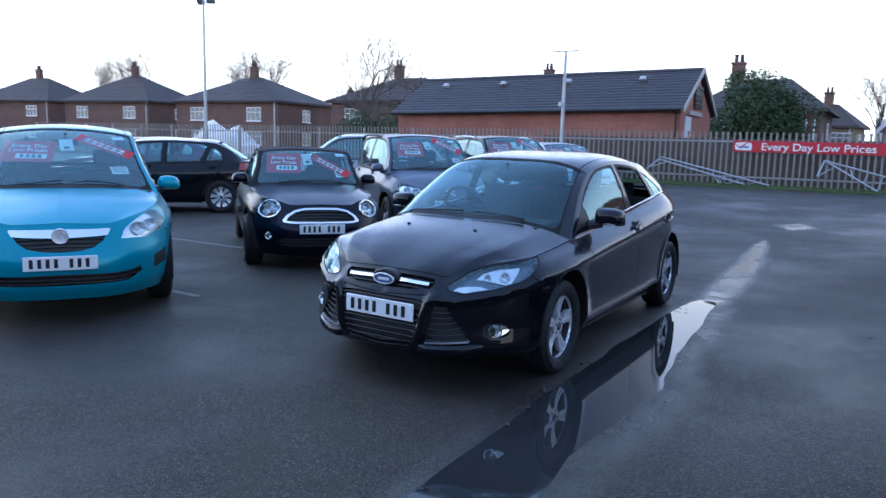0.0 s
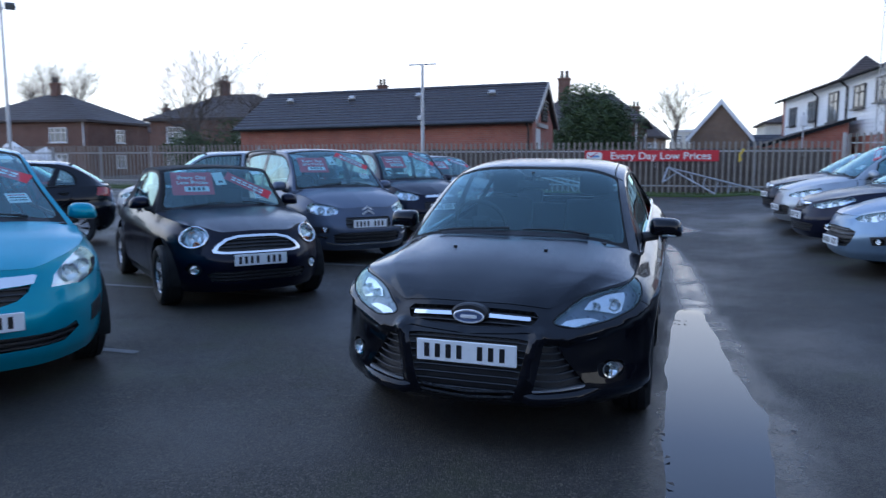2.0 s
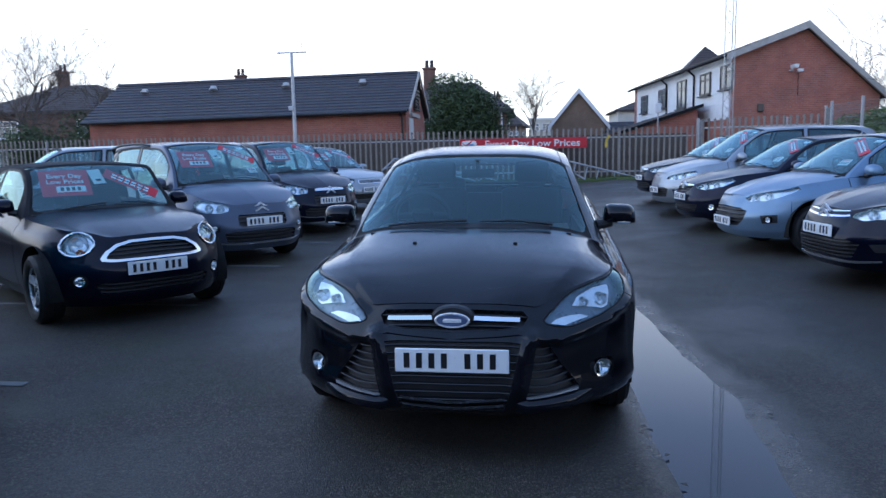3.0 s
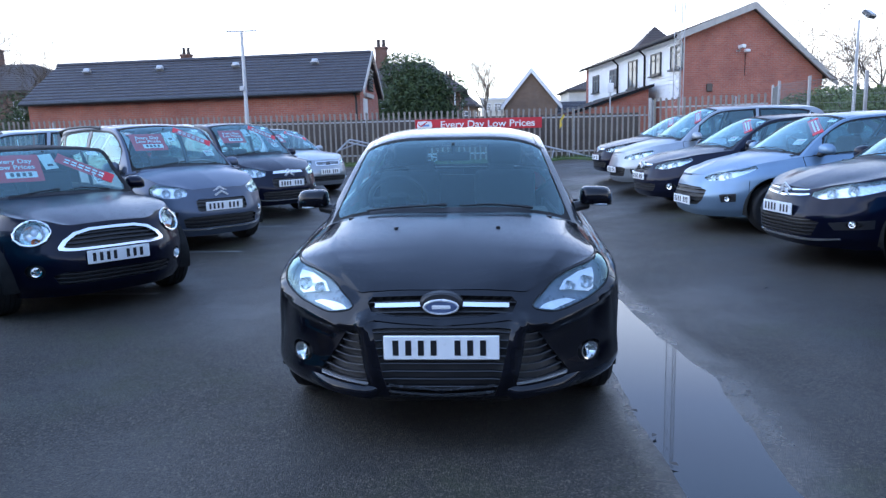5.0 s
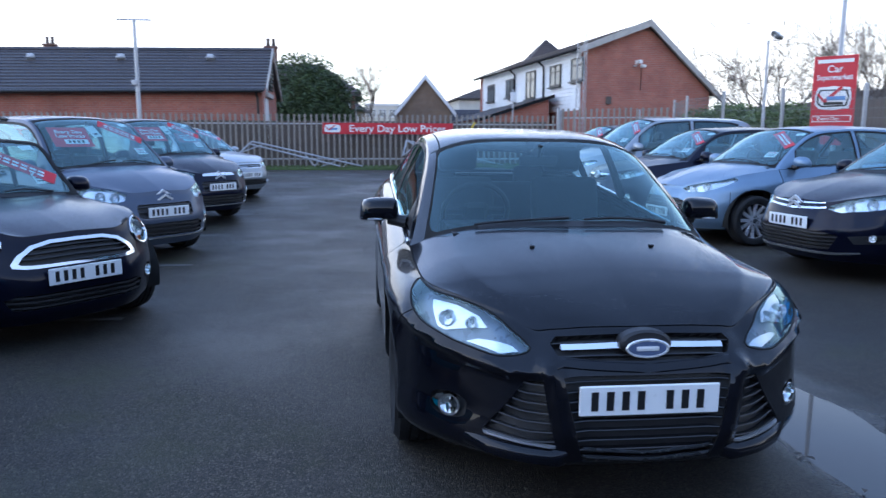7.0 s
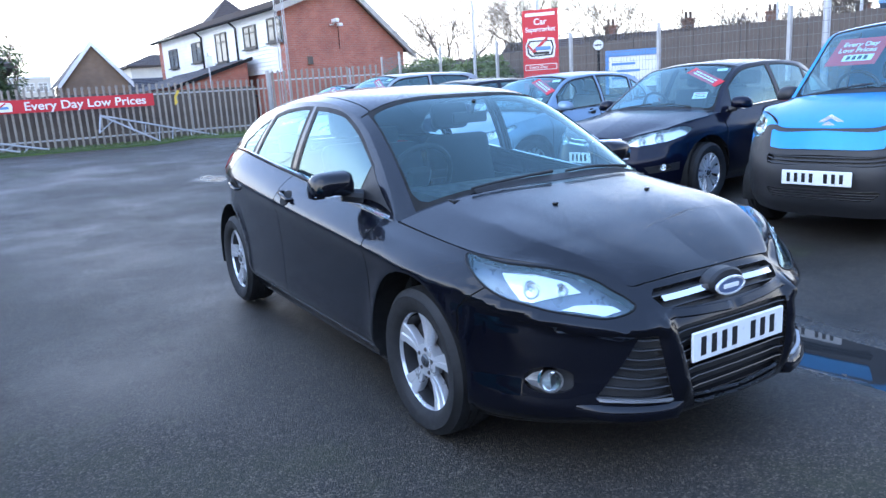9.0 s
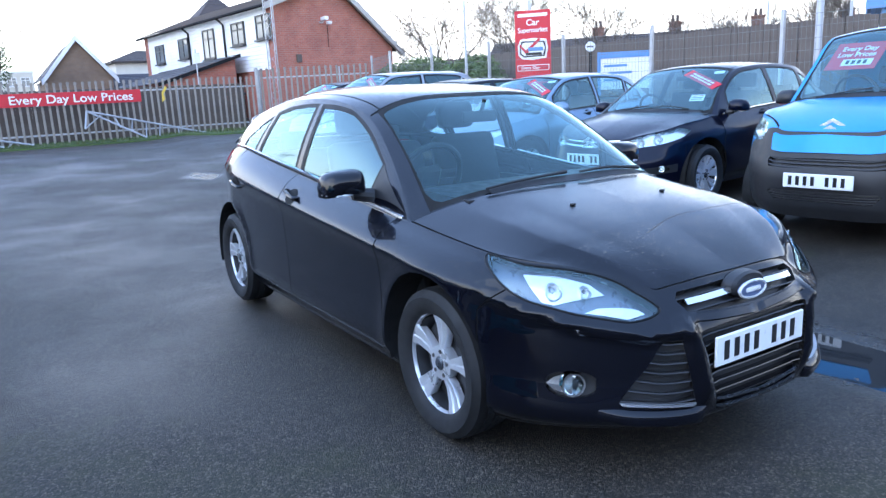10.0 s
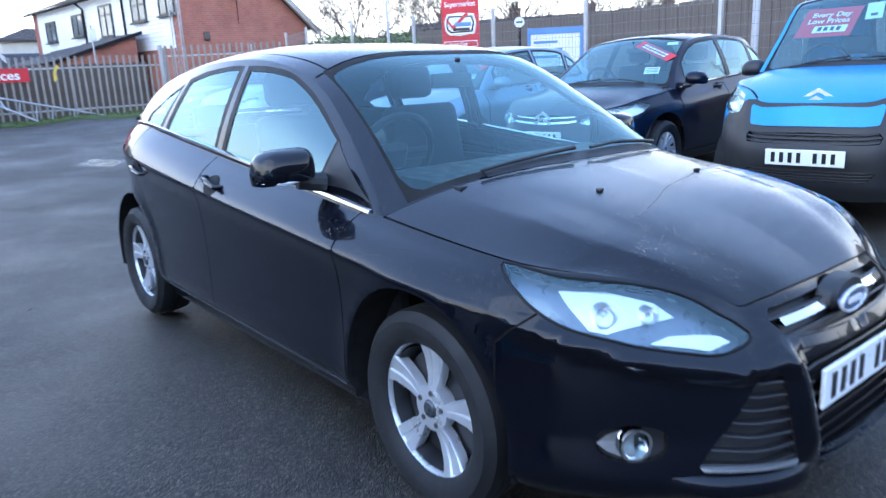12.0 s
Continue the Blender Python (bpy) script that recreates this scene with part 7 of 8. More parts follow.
trestle("steel_frame", [((0.69, Y1, 1.29), (4.1, Y2, G0 + 0.06)), ((0.69, Y1, 1.29), (2.25, Y2 - 0.1, G0 + 0.04)), ((0.69, Y1, 1.29), (0.55, Y2 - 0.1, 0.78))],
        [((0.55, Y2 - 0.1, 0.78), (1.05, Y1, 1.14)), ((1.45, Y1, 1.06), (1.55, Y2, 0.75)), ((1.95, Y1, 0.96), (1.85, Y2, 0.62)), ((2.35, Y1, 0.83), (2.25, Y2, G0 + 0.04)), ((2.75, Y1, 0.75), (2.65, Y2, G0 + 0.03)), ((3.3, Y1, 0.6), (3.25, Y2, G0 + 0.03))],
        "galvanised steel truss propped open against the fence")


# ---- poles and lamps ----
def mast(x, y, h, r, label, name="lamp_post"):
    z = rise(x, y)
    p = thing(name, label, "lamp post", pose(x, y, z))
    part("base", box(0, 0, 0.03, r * 5, r * 5, 0.06, 0.01), M["galv"], p)
    part("pole", tube([(0, 0, 0), (0, 0, h * 0.4), (0, 0, h)], [r, r * 0.9, r * 0.62], 12), M["pole"], p)
    return p


p = mast(-7.55, 20.8, 4.55, 0.075, "slim grey pole with a crossbar and a small box")
part("crossbar", tube([(-0.5, 0, 4.53), (0.5, 0, 4.53)], 0.022, 8), M["pole"], p)
for x in (-0.42, 0.36):
    part("aerial", tube([(x, 0, 4.5), (x, 0, 4.62 + 0.2 * (x > 0))], 0.010, 6), M["pole"], p)
part("junction_box", box(-0.06, -0.09, 2.70, 0.16, 0.12, 0.16, 0.02), M["pole"], p)


def flood(parent, x, z, turn, tilt=35, y=0, k=1.0):
    m = pose(x, y, z, 0, 0, turn) @ pose(0, 0, 0, tilt, 0, 0) @ Matrix.Scale(k, 4)
    body = part("floodlight", box(0, 0, 0, 0.42, 0.14, 0.32, 0.03).at(m), M["lamp_dark"], parent)
    part("glass", box(0, -0.075, 0, 0.36, 0.01, 0.26).at(m), M["house_glass"], body)
    part("bracket", tube([(-0.24, 0, 0), (-0.24, 0.12, -0.1), (0.24, 0.12, -0.1), (0.24, 0, 0)], 0.015, 6).at(m), M["galv"], body)


p = mast(-28.2, 22.4, 8.7, 0.085, "tall grey lighting column with two pairs of floodlights")
part("crossbar", tube([(-0.6, 0, 8.62), (0.6, 0, 8.62)], 0.03, 8), M["pole"], p)
for x, z, t in ((-0.45, 8.85, -20), (0.4, 8.85, 25), (-0.2, 8.05, 10), (0.55, 8.05, 40)):
    flood(p, x, z, t)
p = mast(8.95, 14.7, 3.5, 0.045, "grey post with a single floodlight beside the mesh fence")
flood(p, 0.22, 3.62, 40, -50, 0, 0.75)
p = mast(8.95, 5.1, 7.5, 0.06, "tall thin grey lighting column behind the row")
p = mast(9.4, 12.6, 8.5, 0.055, "tall thin grey lighting column behind the red sign")
p = mast(12.6, 6.6, 5.2, 0.035, "thin pale flag pole behind the mesh fence", "flag_pole")
p = mast(12.6, 8.4, 4.6, 0.03, "thin pale pole behind the mesh fence", "flag_pole")

# lattice mast beside the gabled block
lat = thing("lattice_mast", "slim galvanised lattice radio mast behind the fence", "mast", pose(7.95, 26.3, 0.3))
R = 0.22
feet = [(R * math.cos(a), R * math.sin(a)) for a in (0.5, 2.6, 4.7)]
for x, y in feet:
    part("leg", tube([(x, y, 0), (x, y, 14)], 0.018, 6), M["galv"], lat)
for i in range(34):
    z = 0.4 * i
    for j in range(3):
        a, b = feet[j], feet[(j + 1) % 3]
        part("brace", tube([(*a, z), (*b, z + 0.4)] if i % 2 else [(*b, z), (*a, z + 0.4)], 0.008, 4), M["galv"], lat)

# ---- mesh fence beside the right-hand row ----
mesh_line = [(9.7, 21.5), (8.6, 18.2), (8.0, 14.9), (8.15, 12.6), (8.3, 10.2), (8.42, 7.95), (8.55, 5.45), (8.7, 2.9), (8.85, 0.3), (9.0, -2.3), (9.1, -4.9)]
mf = thing("mesh_fence", "grey welded wire mesh fence on steel posts", "fence")
for x, y in mesh_line:
    part("post", box(x, y, rise(x, y) + 1.14, 0.06, 0.06, 2.28, 0.005), M["galv"], mf)
for (x0, y0), (x1, y1) in zip(mesh_line[:-1], mesh_line[1:]):
    n = int(math.hypot(x1 - x0, y1 - y0) / 0.075)
    z0, z1 = rise(x0, y0), rise(x1, y1)
    pan = Solid()
    for i in range(1, n):
        f = i / n
        x, y, z = x0 + (x1 - x0) * f, y0 + (y1 - y0) * f, z0 + (z1 - z0) * f
        pan.join(tube([(x, y, z + 0.05), (x, y, z + 2.18)], 0.0026, 3, False))
    for k in range(13):
        h = 0.06 + 0.176 * k
        pan.join(tube([(x0, y0, z0 + h), (x1, y1, z1 + h)], 0.0035, 3, False))
    tagged(part("mesh_panel", pan, M["mesh_wire"], mf), kind="stuff")

# red sign
sign = thing("advertising_sign", "tall red sale sign with white lettering and a rounded white emblem", "sign", Matrix.Translation((8.47, 11.38, 0)) @ pose(0, 0, 0, 0, 0, -51.5))
part("board", box(0, 0, 2.15, 0.80, 0.03, 1.76, 0.004), M["red_card"], sign)
for x in (-0.32, 0.32):
    part("post", box(x, 0.05, 1.35, 0.05, 0.05, 2.9, 0.004), M["galv"], sign)
part("bar", box(0, -0.018, 2.93, 0.66, 0.004, 0.07), M["white_card"], sign)
lettering("Car", 0.19, M["white_card"], sign, Matrix.Translation((0, -0.02, 2.77)))
lettering("Supermarket", 0.135, M["white_card"], sign, Matrix.Translation((0, -0.02, 2.61)) @ Matrix.Diagonal((0.95, 1, 1.1, 1)))
part("emblem", prism([(-0.33, -0.14), (-0.34, 0.05), (-0.28, 0.20), (0.0, 0.22), (0.30, 0.19), (0.34, 0.0), (0.30, -0.22), (0.0, -0.25), (-0.24, -0.23)], 0.006).at(Matrix.Translation((0, -0.022, 2.22))), M["white_card"], sign)
part("emblem_edge", prism([(-0.29, -0.12), (-0.30, 0.04), (-0.25, 0.16), (0.26, 0.15), (0.30, 0.0), (0.26, -0.18), (-0.21, -0.19)], 0.004).at(Matrix.Translation((0, -0.026, 2.22))), M["ink"], sign)
part("emblem_field", prism([(-0.26, -0.10), (-0.27, 0.03), (-0.22, 0.13), (0.23, 0.12), (0.27, 0.0), (0.23, -0.15), (-0.19, -0.16)], 0.004).at(Matrix.Translation((0, -0.030, 2.22))), M["white_card"], sign)
part("tick", prism([(-0.28, 0.08), (-0.16, -0.06), (0.14, 0.20), (0.18, 0.16), (-0.15, -0.15), (-0.30, 0.04)], 0.003).at(Matrix.Translation((0, -0.034, 2.24))), M["red_card"], sign)
part("bar", box(0.06, -0.034, 2.20, 0.34, 0.003, 0.08), M["blue"], sign)
part("bar", box(0.02, -0.034, 2.10, 0.36, 0.003, 0.055), M["ink"], sign)
part("panel", box(0, -0.018, 1.80, 0.72, 0.004, 0.13), M["white_card"], sign)
part("panel_field", box(0, -0.021, 1.80, 0.69, 0.004, 0.10), M["red_card"], sign)
lettering("Every Day", 0.10, M["white_card"], sign, Matrix.Translation((-0.06, -0.025, 1.80)))
# notice board and round sign behind the mesh
nb = thing("notice_board", "white notice board in a blue frame", "sign", Matrix.Translation((9.9, 10.0, 0)) @ pose(0, 0, 0, 0, 0, -46))
part("panel", box(0, 0, 1.62, 1.05, 0.03, 0.75), M["white_pvc"], nb)
for x in (-0.55, 0.55):
    part("post", box(x, 0, 1.0, 0.07, 0.07, 2.1, 0.005), M["blue"], nb)
part("header", box(0, -0.005, 1.98, 1.05, 0.05, 0.13), M["blue"], nb)
for i in range(3):
    part("bar", box(-0.2 + 0.1 * (i % 2), -0.018, 1.75 - 0.15 * i, 0.5, 0.004, 0.05), M["blue"], nb)
rs = thing("round_sign", "small round white sign on a dark post", "sign", Matrix.Translation((9.6, 10.75, 0)) @ pose(0, 0, 0, 0, 0, -46))
part("disc", lathe([(0.0, 0.01), (0.105, 0.01), (0.11, 0.0), (0.105, -0.01), (0.0, -0.01)], 24).at(pose(0, 0, 2.2, 0, 0, -90)), M["white_pvc"], rs)
part("post", tube([(0, 0.03, 0), (0, 0.03, 2.3)], 0.03, 8), M["iron"], rs)
part("bar", box(0, -0.014, 2.2, 0.14, 0.004, 0.03), M["ink"], rs)

# close-boarded fence behind the mesh
bf = thing("board_fence", "dark brown close-boarded timber fence", "fence")
bd = box(0, 0, 1.15, 0.155, 0.022, 2.3, 0.004).data("board", [M["wood_fence"]])
n = int(26 / 0.16)
r2 = random.Random(5)
for i in range(n):
    y = 24 - 26 * (i + 0.5) / n
    ob = part("board", bd, None, bf)
    ob.matrix_basis = pose(12.4 + 0.2 * i / n + r2.uniform(-0.006, 0.006), y, 0.15 + r2.uniform(-0.02, 0.03), 0, r2.uniform(-0.4, 0.4), 90)
for z in (0.7, 1.9):
    part("rail", box(12.56, 11, z + 0.15, 0.06, 26, 0.08), M["wood_fence"], bf)


# ---- buildings ----
def weld(s):
    """Join the corners that coincide, so that the courses of a roof are one sheet."""
    index, keep, to = {}, [], []
    for p in s.v:
        k = tuple(round(c, 4) for c in p)
        if k not in index:
            index[k] = len(keep)
            keep.append(p)
        to.append(index[k])
    return Solid().add(keep, [tuple(to[i] for i in f) for f in s.f])


def hip_roof(w, d, z0, z1, over=0.35, ridge=None, courses=14):
    """Four slopes in stepped courses, round the middle of a w by d block."""
    r = (ridge if ridge is not None else max(0.0, w - d)) / 2
    W, D = w / 2 + over, d / 2 + over

    def rect(f, dz):
        x, y, z = W + (r - W) * f, D * (1 - f), z0 + (z1 - z0) * f + dz
        return [(-x, -y, z), (x, -y, z), (x, y, z), (-x, y, z)]

    rings = [rect(0, -0.10)]
    for i in range(courses):
        rings += [rect(i / courses, 0.03), rect((i + 1) / courses, 0.004)]
    vs = [p for ring_ in rings for p in ring_]
    fs = [(4 * i + k, 4 * i + (k + 1) % 4, 4 * i + 4 + (k + 1) % 4, 4 * i + 4 + k) for i in range(len(rings) - 1) for k in range(4)]
    return Solid().add(vs, fs + [(3, 2, 1, 0)])


def gable_roof(length, d, z0, z1, over=0.3, courses=15, verge=0.15):
    """Two slopes in stepped courses; the ridge runs along x."""
    L, D = length / 2 + verge, d / 2 + over
    line = [(-D, z0 - 0.05)]
    for i in range(courses):
        f0, f1 = i / courses, (i + 1) / courses
        line += [(-D * (1 - f0), z0 + (z1 - z0) * f0 + 0.05), (-D * (1 - f1), z0 + (z1 - z0) * f1 + 0.0)]
    line += [(-y, z) for y, z in reversed(line[:-1])]
    under = [(D, z0 - 0.05), (0, z1 - 0.10), (-D, z0 - 0.05)]
    n = len(line)
    vs = [(x, y, z) for y, z in line for x in (-L, L)] + [(-L, 0, z1 - 0.10), (L, 0, z1 - 0.10)]
    fs = [(2 * i, 2 * i + 1, 2 * i + 3, 2 * i + 2) for i in range(n - 1)]
    k = 2 * n
    fs += [(2 * n - 2, 2 * n - 1, k + 1, k), (k, k + 1, 1, 0)]
    return Solid().add(vs, fs)


def window(parent, m, w, h, panes=2, frame=None, top=0.35):
    """A framed window lying in the x-z plane of m, facing -y."""
    frame = frame or M["white_pvc"]
    win = part("window", box(0, 0.0, 0, w, 0.05, h).at(m), M["house_glass"], parent)
    t = 0.07
    fr = box(0, -0.03, h / 2 - t / 2, w, 0.05, t).join(box(0, -0.03, -h / 2 + t / 2, w, 0.05, t))
    fr.join(box(-w / 2 + t / 2, -0.03, 0, t, 0.05, h - 2 * t)).join(box(w / 2 - t / 2, -0.03, 0, t, 0.05, h - 2 * t))
    part("window_frame", fr.at(m), frame, win)
    for i in range(1, panes):
        part("mullion", box(-w / 2 + w * i / panes, -0.03, 0, t * 0.8, 0.045, h - 2 * t).at(m), frame, win)
    if top:
        part("transom", box(0, -0.03, h / 2 - h * top, w - 2 * t, 0.045, t * 0.8).at(m), frame, win)
    part("window_sill", box(0, -0.07, -h / 2 - 0.04, w + 0.12, 0.14, 0.06).at(m), frame, win)


def chimney(parent, x, y, z0, z1, w=0.75, d=0.5, pots=2, mat=None):
    c = part("chimney", box(x, y, (z0 + z1) / 2, w, d, z1 - z0).join(box(x, y, z1 + 0.05, w + 0.12, d + 0.12, 0.14, 0.02)), mat or M["brick_dark"], parent)
    for i in range(pots):
        px = x + (i - (pots - 1) / 2) * 0.34
        part("chimney_pot", lathe([(0.13, 0), (0.11, 0.25), (0.10, 0.42), (0.125, 0.46), (0.10, 0.5), (0.06, 0.48)], 12).at(Matrix.Translation((px, y, z1 + 0.1)) @ pose(0, 0, 0, 0, -90, 0)), M["tile_brown"], c)


def house(label, x, y, turn, w, d, eaves, ridge, wall, rows=((2.6, 2),), chim=0.0, ridge_len=None, group="brick houses beyond the fence", front_cols=None, roof=None, side_cols=None):
    h = thing("house", label, "house", pose(x, y, 0, 0, 0, turn), group)
    part("wall", box(0, 0, eaves / 2, w, d, eaves), wall, h)
    part("roof", hip_roof(w, d, eaves, ridge, ridge=ridge_len), roof or M["tile_brown"], h)
    g = Solid()
    for yy in (-d / 2 - 0.37, d / 2 + 0.37):
        g.join(box(0, yy, eaves - 0.12, w + 0.8, 0.12, 0.14))
    for xx in (-w / 2 - 0.37, w / 2 + 0.37):
        g.join(box(xx, 0, eaves - 0.12, 0.12, d + 0.6, 0.14))
    part("gutter", g, M["tile_brown"], h)
    for zz in (eaves - 1.25, 1.5):
        for cx in front_cols or (-w * 0.28, w * 0.28):
            window(h, pose(cx, -d / 2 - 0.02, zz), 1.7, 1.25, 3)
        for cy in side_cols or (0.0,):
            window(h, Matrix.Translation((w / 2 + 0.02, cy, zz)) @ pose(0, 0, 0, 0, 0, 90), 1.2, 1.15, 2)
    part("downpipe", tube([(w / 2 - 0.3, -d / 2 - 0.08, 0), (w / 2 - 0.3, -d / 2 - 0.08, eaves - 0.1)], 0.05, 8), M["white_pvc"], h)
    chimney(h, chim, 0, ridge - 0.8, ridge + 0.95)
    return h


house("brown brick semi-detached house with a hipped tiled roof", -91, 49, 10, 13, 8.5, 5.3, 8.3, M["brick_dark"], ridge_len=3)
house("brown brick semi-detached house with a hipped tiled roof", -71.5, 49, 8, 12.5, 8.5, 5.1, 8.1, M["brick_dark"], ridge_len=1.5)
house("brown brick semi-detached house with a hipped tiled roof", -52.5, 49, 6, 12.5, 8.5, 4.95, 7.45, M["brick_dark"], ridge_len=2.0)
house("brown brick house with a hipped roof behind a bare tree", -33.6, 49, 0, 11, 8, 4.85, 7.0, M["brick_dark"], ridge_len=3.0, chim=-1.2)
house("small distant brick house between the others", -59, 72, 0, 7, 8, 5.0, 7.0, M["brick_dark"], ridge_len=0.5)
house("brick house hidden behind the long low block", -22, 52, 0, 9, 7, 4.4, 6.6, M["brick_dark"], ridge_len=3.0)
house("brown brick house with a hipped roof behind the evergreen", -4.6, 46, 0, 7.0, 8.0, 4.0, 6.0, M["brick_dark"], ridge_len=2.6, chim=-1.77)
house("distant house with a low hipped roof", -2.6, 72, -6, 4.4, 6, 4.0, 6.0, M["brick_buff"], ridge_len=0.6, chim=-0.5)

# long low block with a dark tiled roof, on ground that falls away
bw = thing("long_low_block", "long single-storey orange brick block with a dark tiled roof", "building", Matrix.Translation((-10.75, 27.0, 0)) @ pose(0, 0, 0, 0, -0.8, 0.9))
part("wall", box(0, 0, 1.46, 12.8, 5.4, 2.92), M["brick_red"], bw)
for sg in (-1, 1):
    part("gable_wall", prism([(-2.7, 2.92), (2.7, 2.92), (0, 4.38)], 0.25, "x").at(Matrix.Translation((6.15 if sg > 0 else -6.4, 0, 0))), M["brick_red"], bw)
part("roof", gable_roof(12.8, 5.4, 2.94, 4.60, 0.35, 13), M["slate"], bw)
part("ridge", tube([(-6.55, 0, 4.62), (6.55, 0, 4.62)], 0.09, 8), M["slate"], bw)
for sg in (-1, 1):
    part("bargeboard", prism([(sg * 3.05, 2.80), (sg * 3.05, 3.0), (0, 4.70), (0, 4.50)], 0.05, "x").at(Matrix.Translation((6.58, 0, 0))), M["timber"], bw)
part("gutter", tube([(-6.5, -3.12, 2.90), (6.5, -3.12, 2.90)], 0.06, 8), M["black_plastic"], bw)
part("downpipe", tube([(6.2, -3.1, 2.95), (6.25, -2.78, 2.7), (6.25, -2.78, 0)], 0.04, 8), M["black_plastic"], bw)
part("gable_louvre", box(6.45, -0.1, 3.50, 0.10, 1.2, 0.9), M["lamp_dark"], bw)
for i in range(6):
    part("slat", box(6.50, -0.1, 3.12 + 0.15 * i, 0.06, 1.26, 0.05).at(pose(0, 0, 0)), M["slate"], bw)
part("lintel", box(6.45, -0.6, 2.85, 0.12, 2.2, 0.16), M["timber"], bw)
part("side_door", box(6.43, -1.6, 1.7, 0.06, 0.9, 2.0, 0.01), M["white_pvc"], bw)
for x in (-4.9, -1.9, 1.2, 4.4):
    v = part("roof_vent", box(0, 0, 0, 0.34, 0.34, 0.05, 0.02).join(box(0, -0.06, 0.09, 0.26, 0.20, 0.14, 0.05, 2)).at(pose(x, -0.85, 4.18, -29, 0, 0)), M["pole"], bw)

# white-clad two-storey block with a brick gable
cl = thing("gabled_block", "two-storey block with a red brick gable end and white boarding", "building", Matrix.Translation((8.42, 27.4, 0)) @ pose(0, 0, 0, 0, 0, 5.4))
# brick end wall in the plane y = 0
gab = [(0, 0), (0, 5.10), (2.70, 6.04), (5.75, 3.35), (5.75, 0)]
part("gable_wall", prism(gab, 0.3), M["brick_red"], cl)
part("side_wall", box(0.15, 8.4, 2.55, 0.3, 16.2, 5.1), M["brick_red"], cl)
part("back_wall", prism(gab, 0.3).at(Matrix.Translation((0, 16.4, 0))), M["brick_red"], cl)
part("far_wall", box(5.7, 8.4, 1.7, 0.3, 16.2, 3.3), M["brick_red"], cl)
for i in range(16):
    z = 2.55 + 0.16 * i
    if z < 5.0:
        part("cladding_board", box(-0.03, 8.15, z + 0.08, 0.03, 15.5, 0.155).at(pose(0, 0, 0)), M["clad"], cl)
        part("cladding_board", box(-0.052, 8.15, z + 0.03, 0.02, 15.5, 0.05), M["clad"], cl)
rf = Solid()
for (xa, za), (xb, zb), n in (((-0.35, 5.07), (2.70, 6.20), 10), ((6.1, 3.22), (2.70, 6.20), 16)):
    for i in range(n):
        f0, f1 = i / n, (i + 1) / n
        x0, z0, x1, z1 = xa + (xb - xa) * f0, za + (zb - za) * f0 + 0.03, xa + (xb - xa) * f1, za + (zb - za) * f1
        q = [(x0, -0.3, z0 - 0.03), (x0, 16.8, z0 - 0.03), (x0, 16.8, z0), (x0, -0.3, z0), (x1, 16.8, z1), (x1, -0.3, z1)]
        rf.add(q, [(1, 0, 3, 2), (2, 3, 5, 4)] if xa < xb else [(0, 1, 2, 3), (3, 2, 4, 5)])
part("roof", weld(rf), M["tile_brown"], cl)
for a, b in (((-0.42, 5.03), (2.70, 6.20)), ((6.2, 3.12), (2.70, 6.20))):
    part("bargeboard", prism([(a[0], a[1] - 0.22), (a[0], a[1] + 0.03), (b[0], b[1] + 0.05), (b[0], b[1] - 0.24)], 0.06).at(Matrix.Translation((0, -0.36, 0))), M["timber"], cl)
    part("soffit", prism([(a[0], a[1] - 0.06), (b[0], b[1] - 0.08), (b[0], b[1] - 0.10), (a[0], a[1] - 0.09)], 0.34).at(Matrix.Translation((0, -0.34, 0))), M["timber"], cl)
part("gutter", tube([(-0.42, -0.2, 4.98), (-0.42, 16.7, 4.98)], 0.06, 8), M["iron"], cl)
for y in (4.7, 9.2):
    part("downpipe", tube([(-0.40, y, 4.95), (-0.12, y, 4.7), (-0.12, y, 2.6)], 0.05, 8), M["iron"], cl)
for y, z, w, h in ((0.65, 4.25, 1.3, 0.95), (3.2, 4.18, 1.35, 0.95), (6.65, 4.0, 1.4, 1.35), (10.1, 4.05, 1.4, 0.98), (13.9, 4.0, 1.4, 0.98)):
    window(cl, Matrix.Translation((-0.075, y, z)) @ pose(0, 0, 0, 0, 0, -90), w, h, 2, M["black_plastic"], 0.32)
part("security_camera", box(2.15, -0.45, 4.50, 0.16, 0.42, 0.15, 0.02).join(tube([(2.15, 0, 4.38), (2.15, -0.25, 4.36), (2.15, -0.35, 4.43)], 0.03, 8)), M["white_pvc"], cl)
part("security_camera", box(2.45, -0.28, 4.36, 0.22, 0.16, 0.12, 0.02), M["white_pvc"], cl)
part("cable", tube([(2.5, -0.02, 4.3), (2.5, -0.02, 3.4)], 0.012, 5), M["iron"], cl)
part("alarm_box", box(1.05, -0.06, 2.95, 0.22, 0.12, 0.32, 0.02), M["wood_fence"], cl)
# stair-tower roof behind it
tw = thing("roof_turret", "small pyramid roof behind the white block", "building", pose(10.9, 43.5, 0))
part("wall", box(0, 0, 2.7, 3.4, 3.4, 5.4), M["brick_red"], tw)
part("roof", hip_roof(3.4, 3.4, 5.4, 7.5, 0.3, 0.0), M["tile_brown"], tw)
# lean-to in front of it
lt = thing("lean_to", "low brick lean-to with a dark mono-pitch roof", "building", pose(4.65, 30.2, 0))
part("wall", prism([(0, 0), (0, 2.25), (3.0, 3.2), (3.0, 0)], 12.0), M["brick_red"], lt)
ro = Solid()
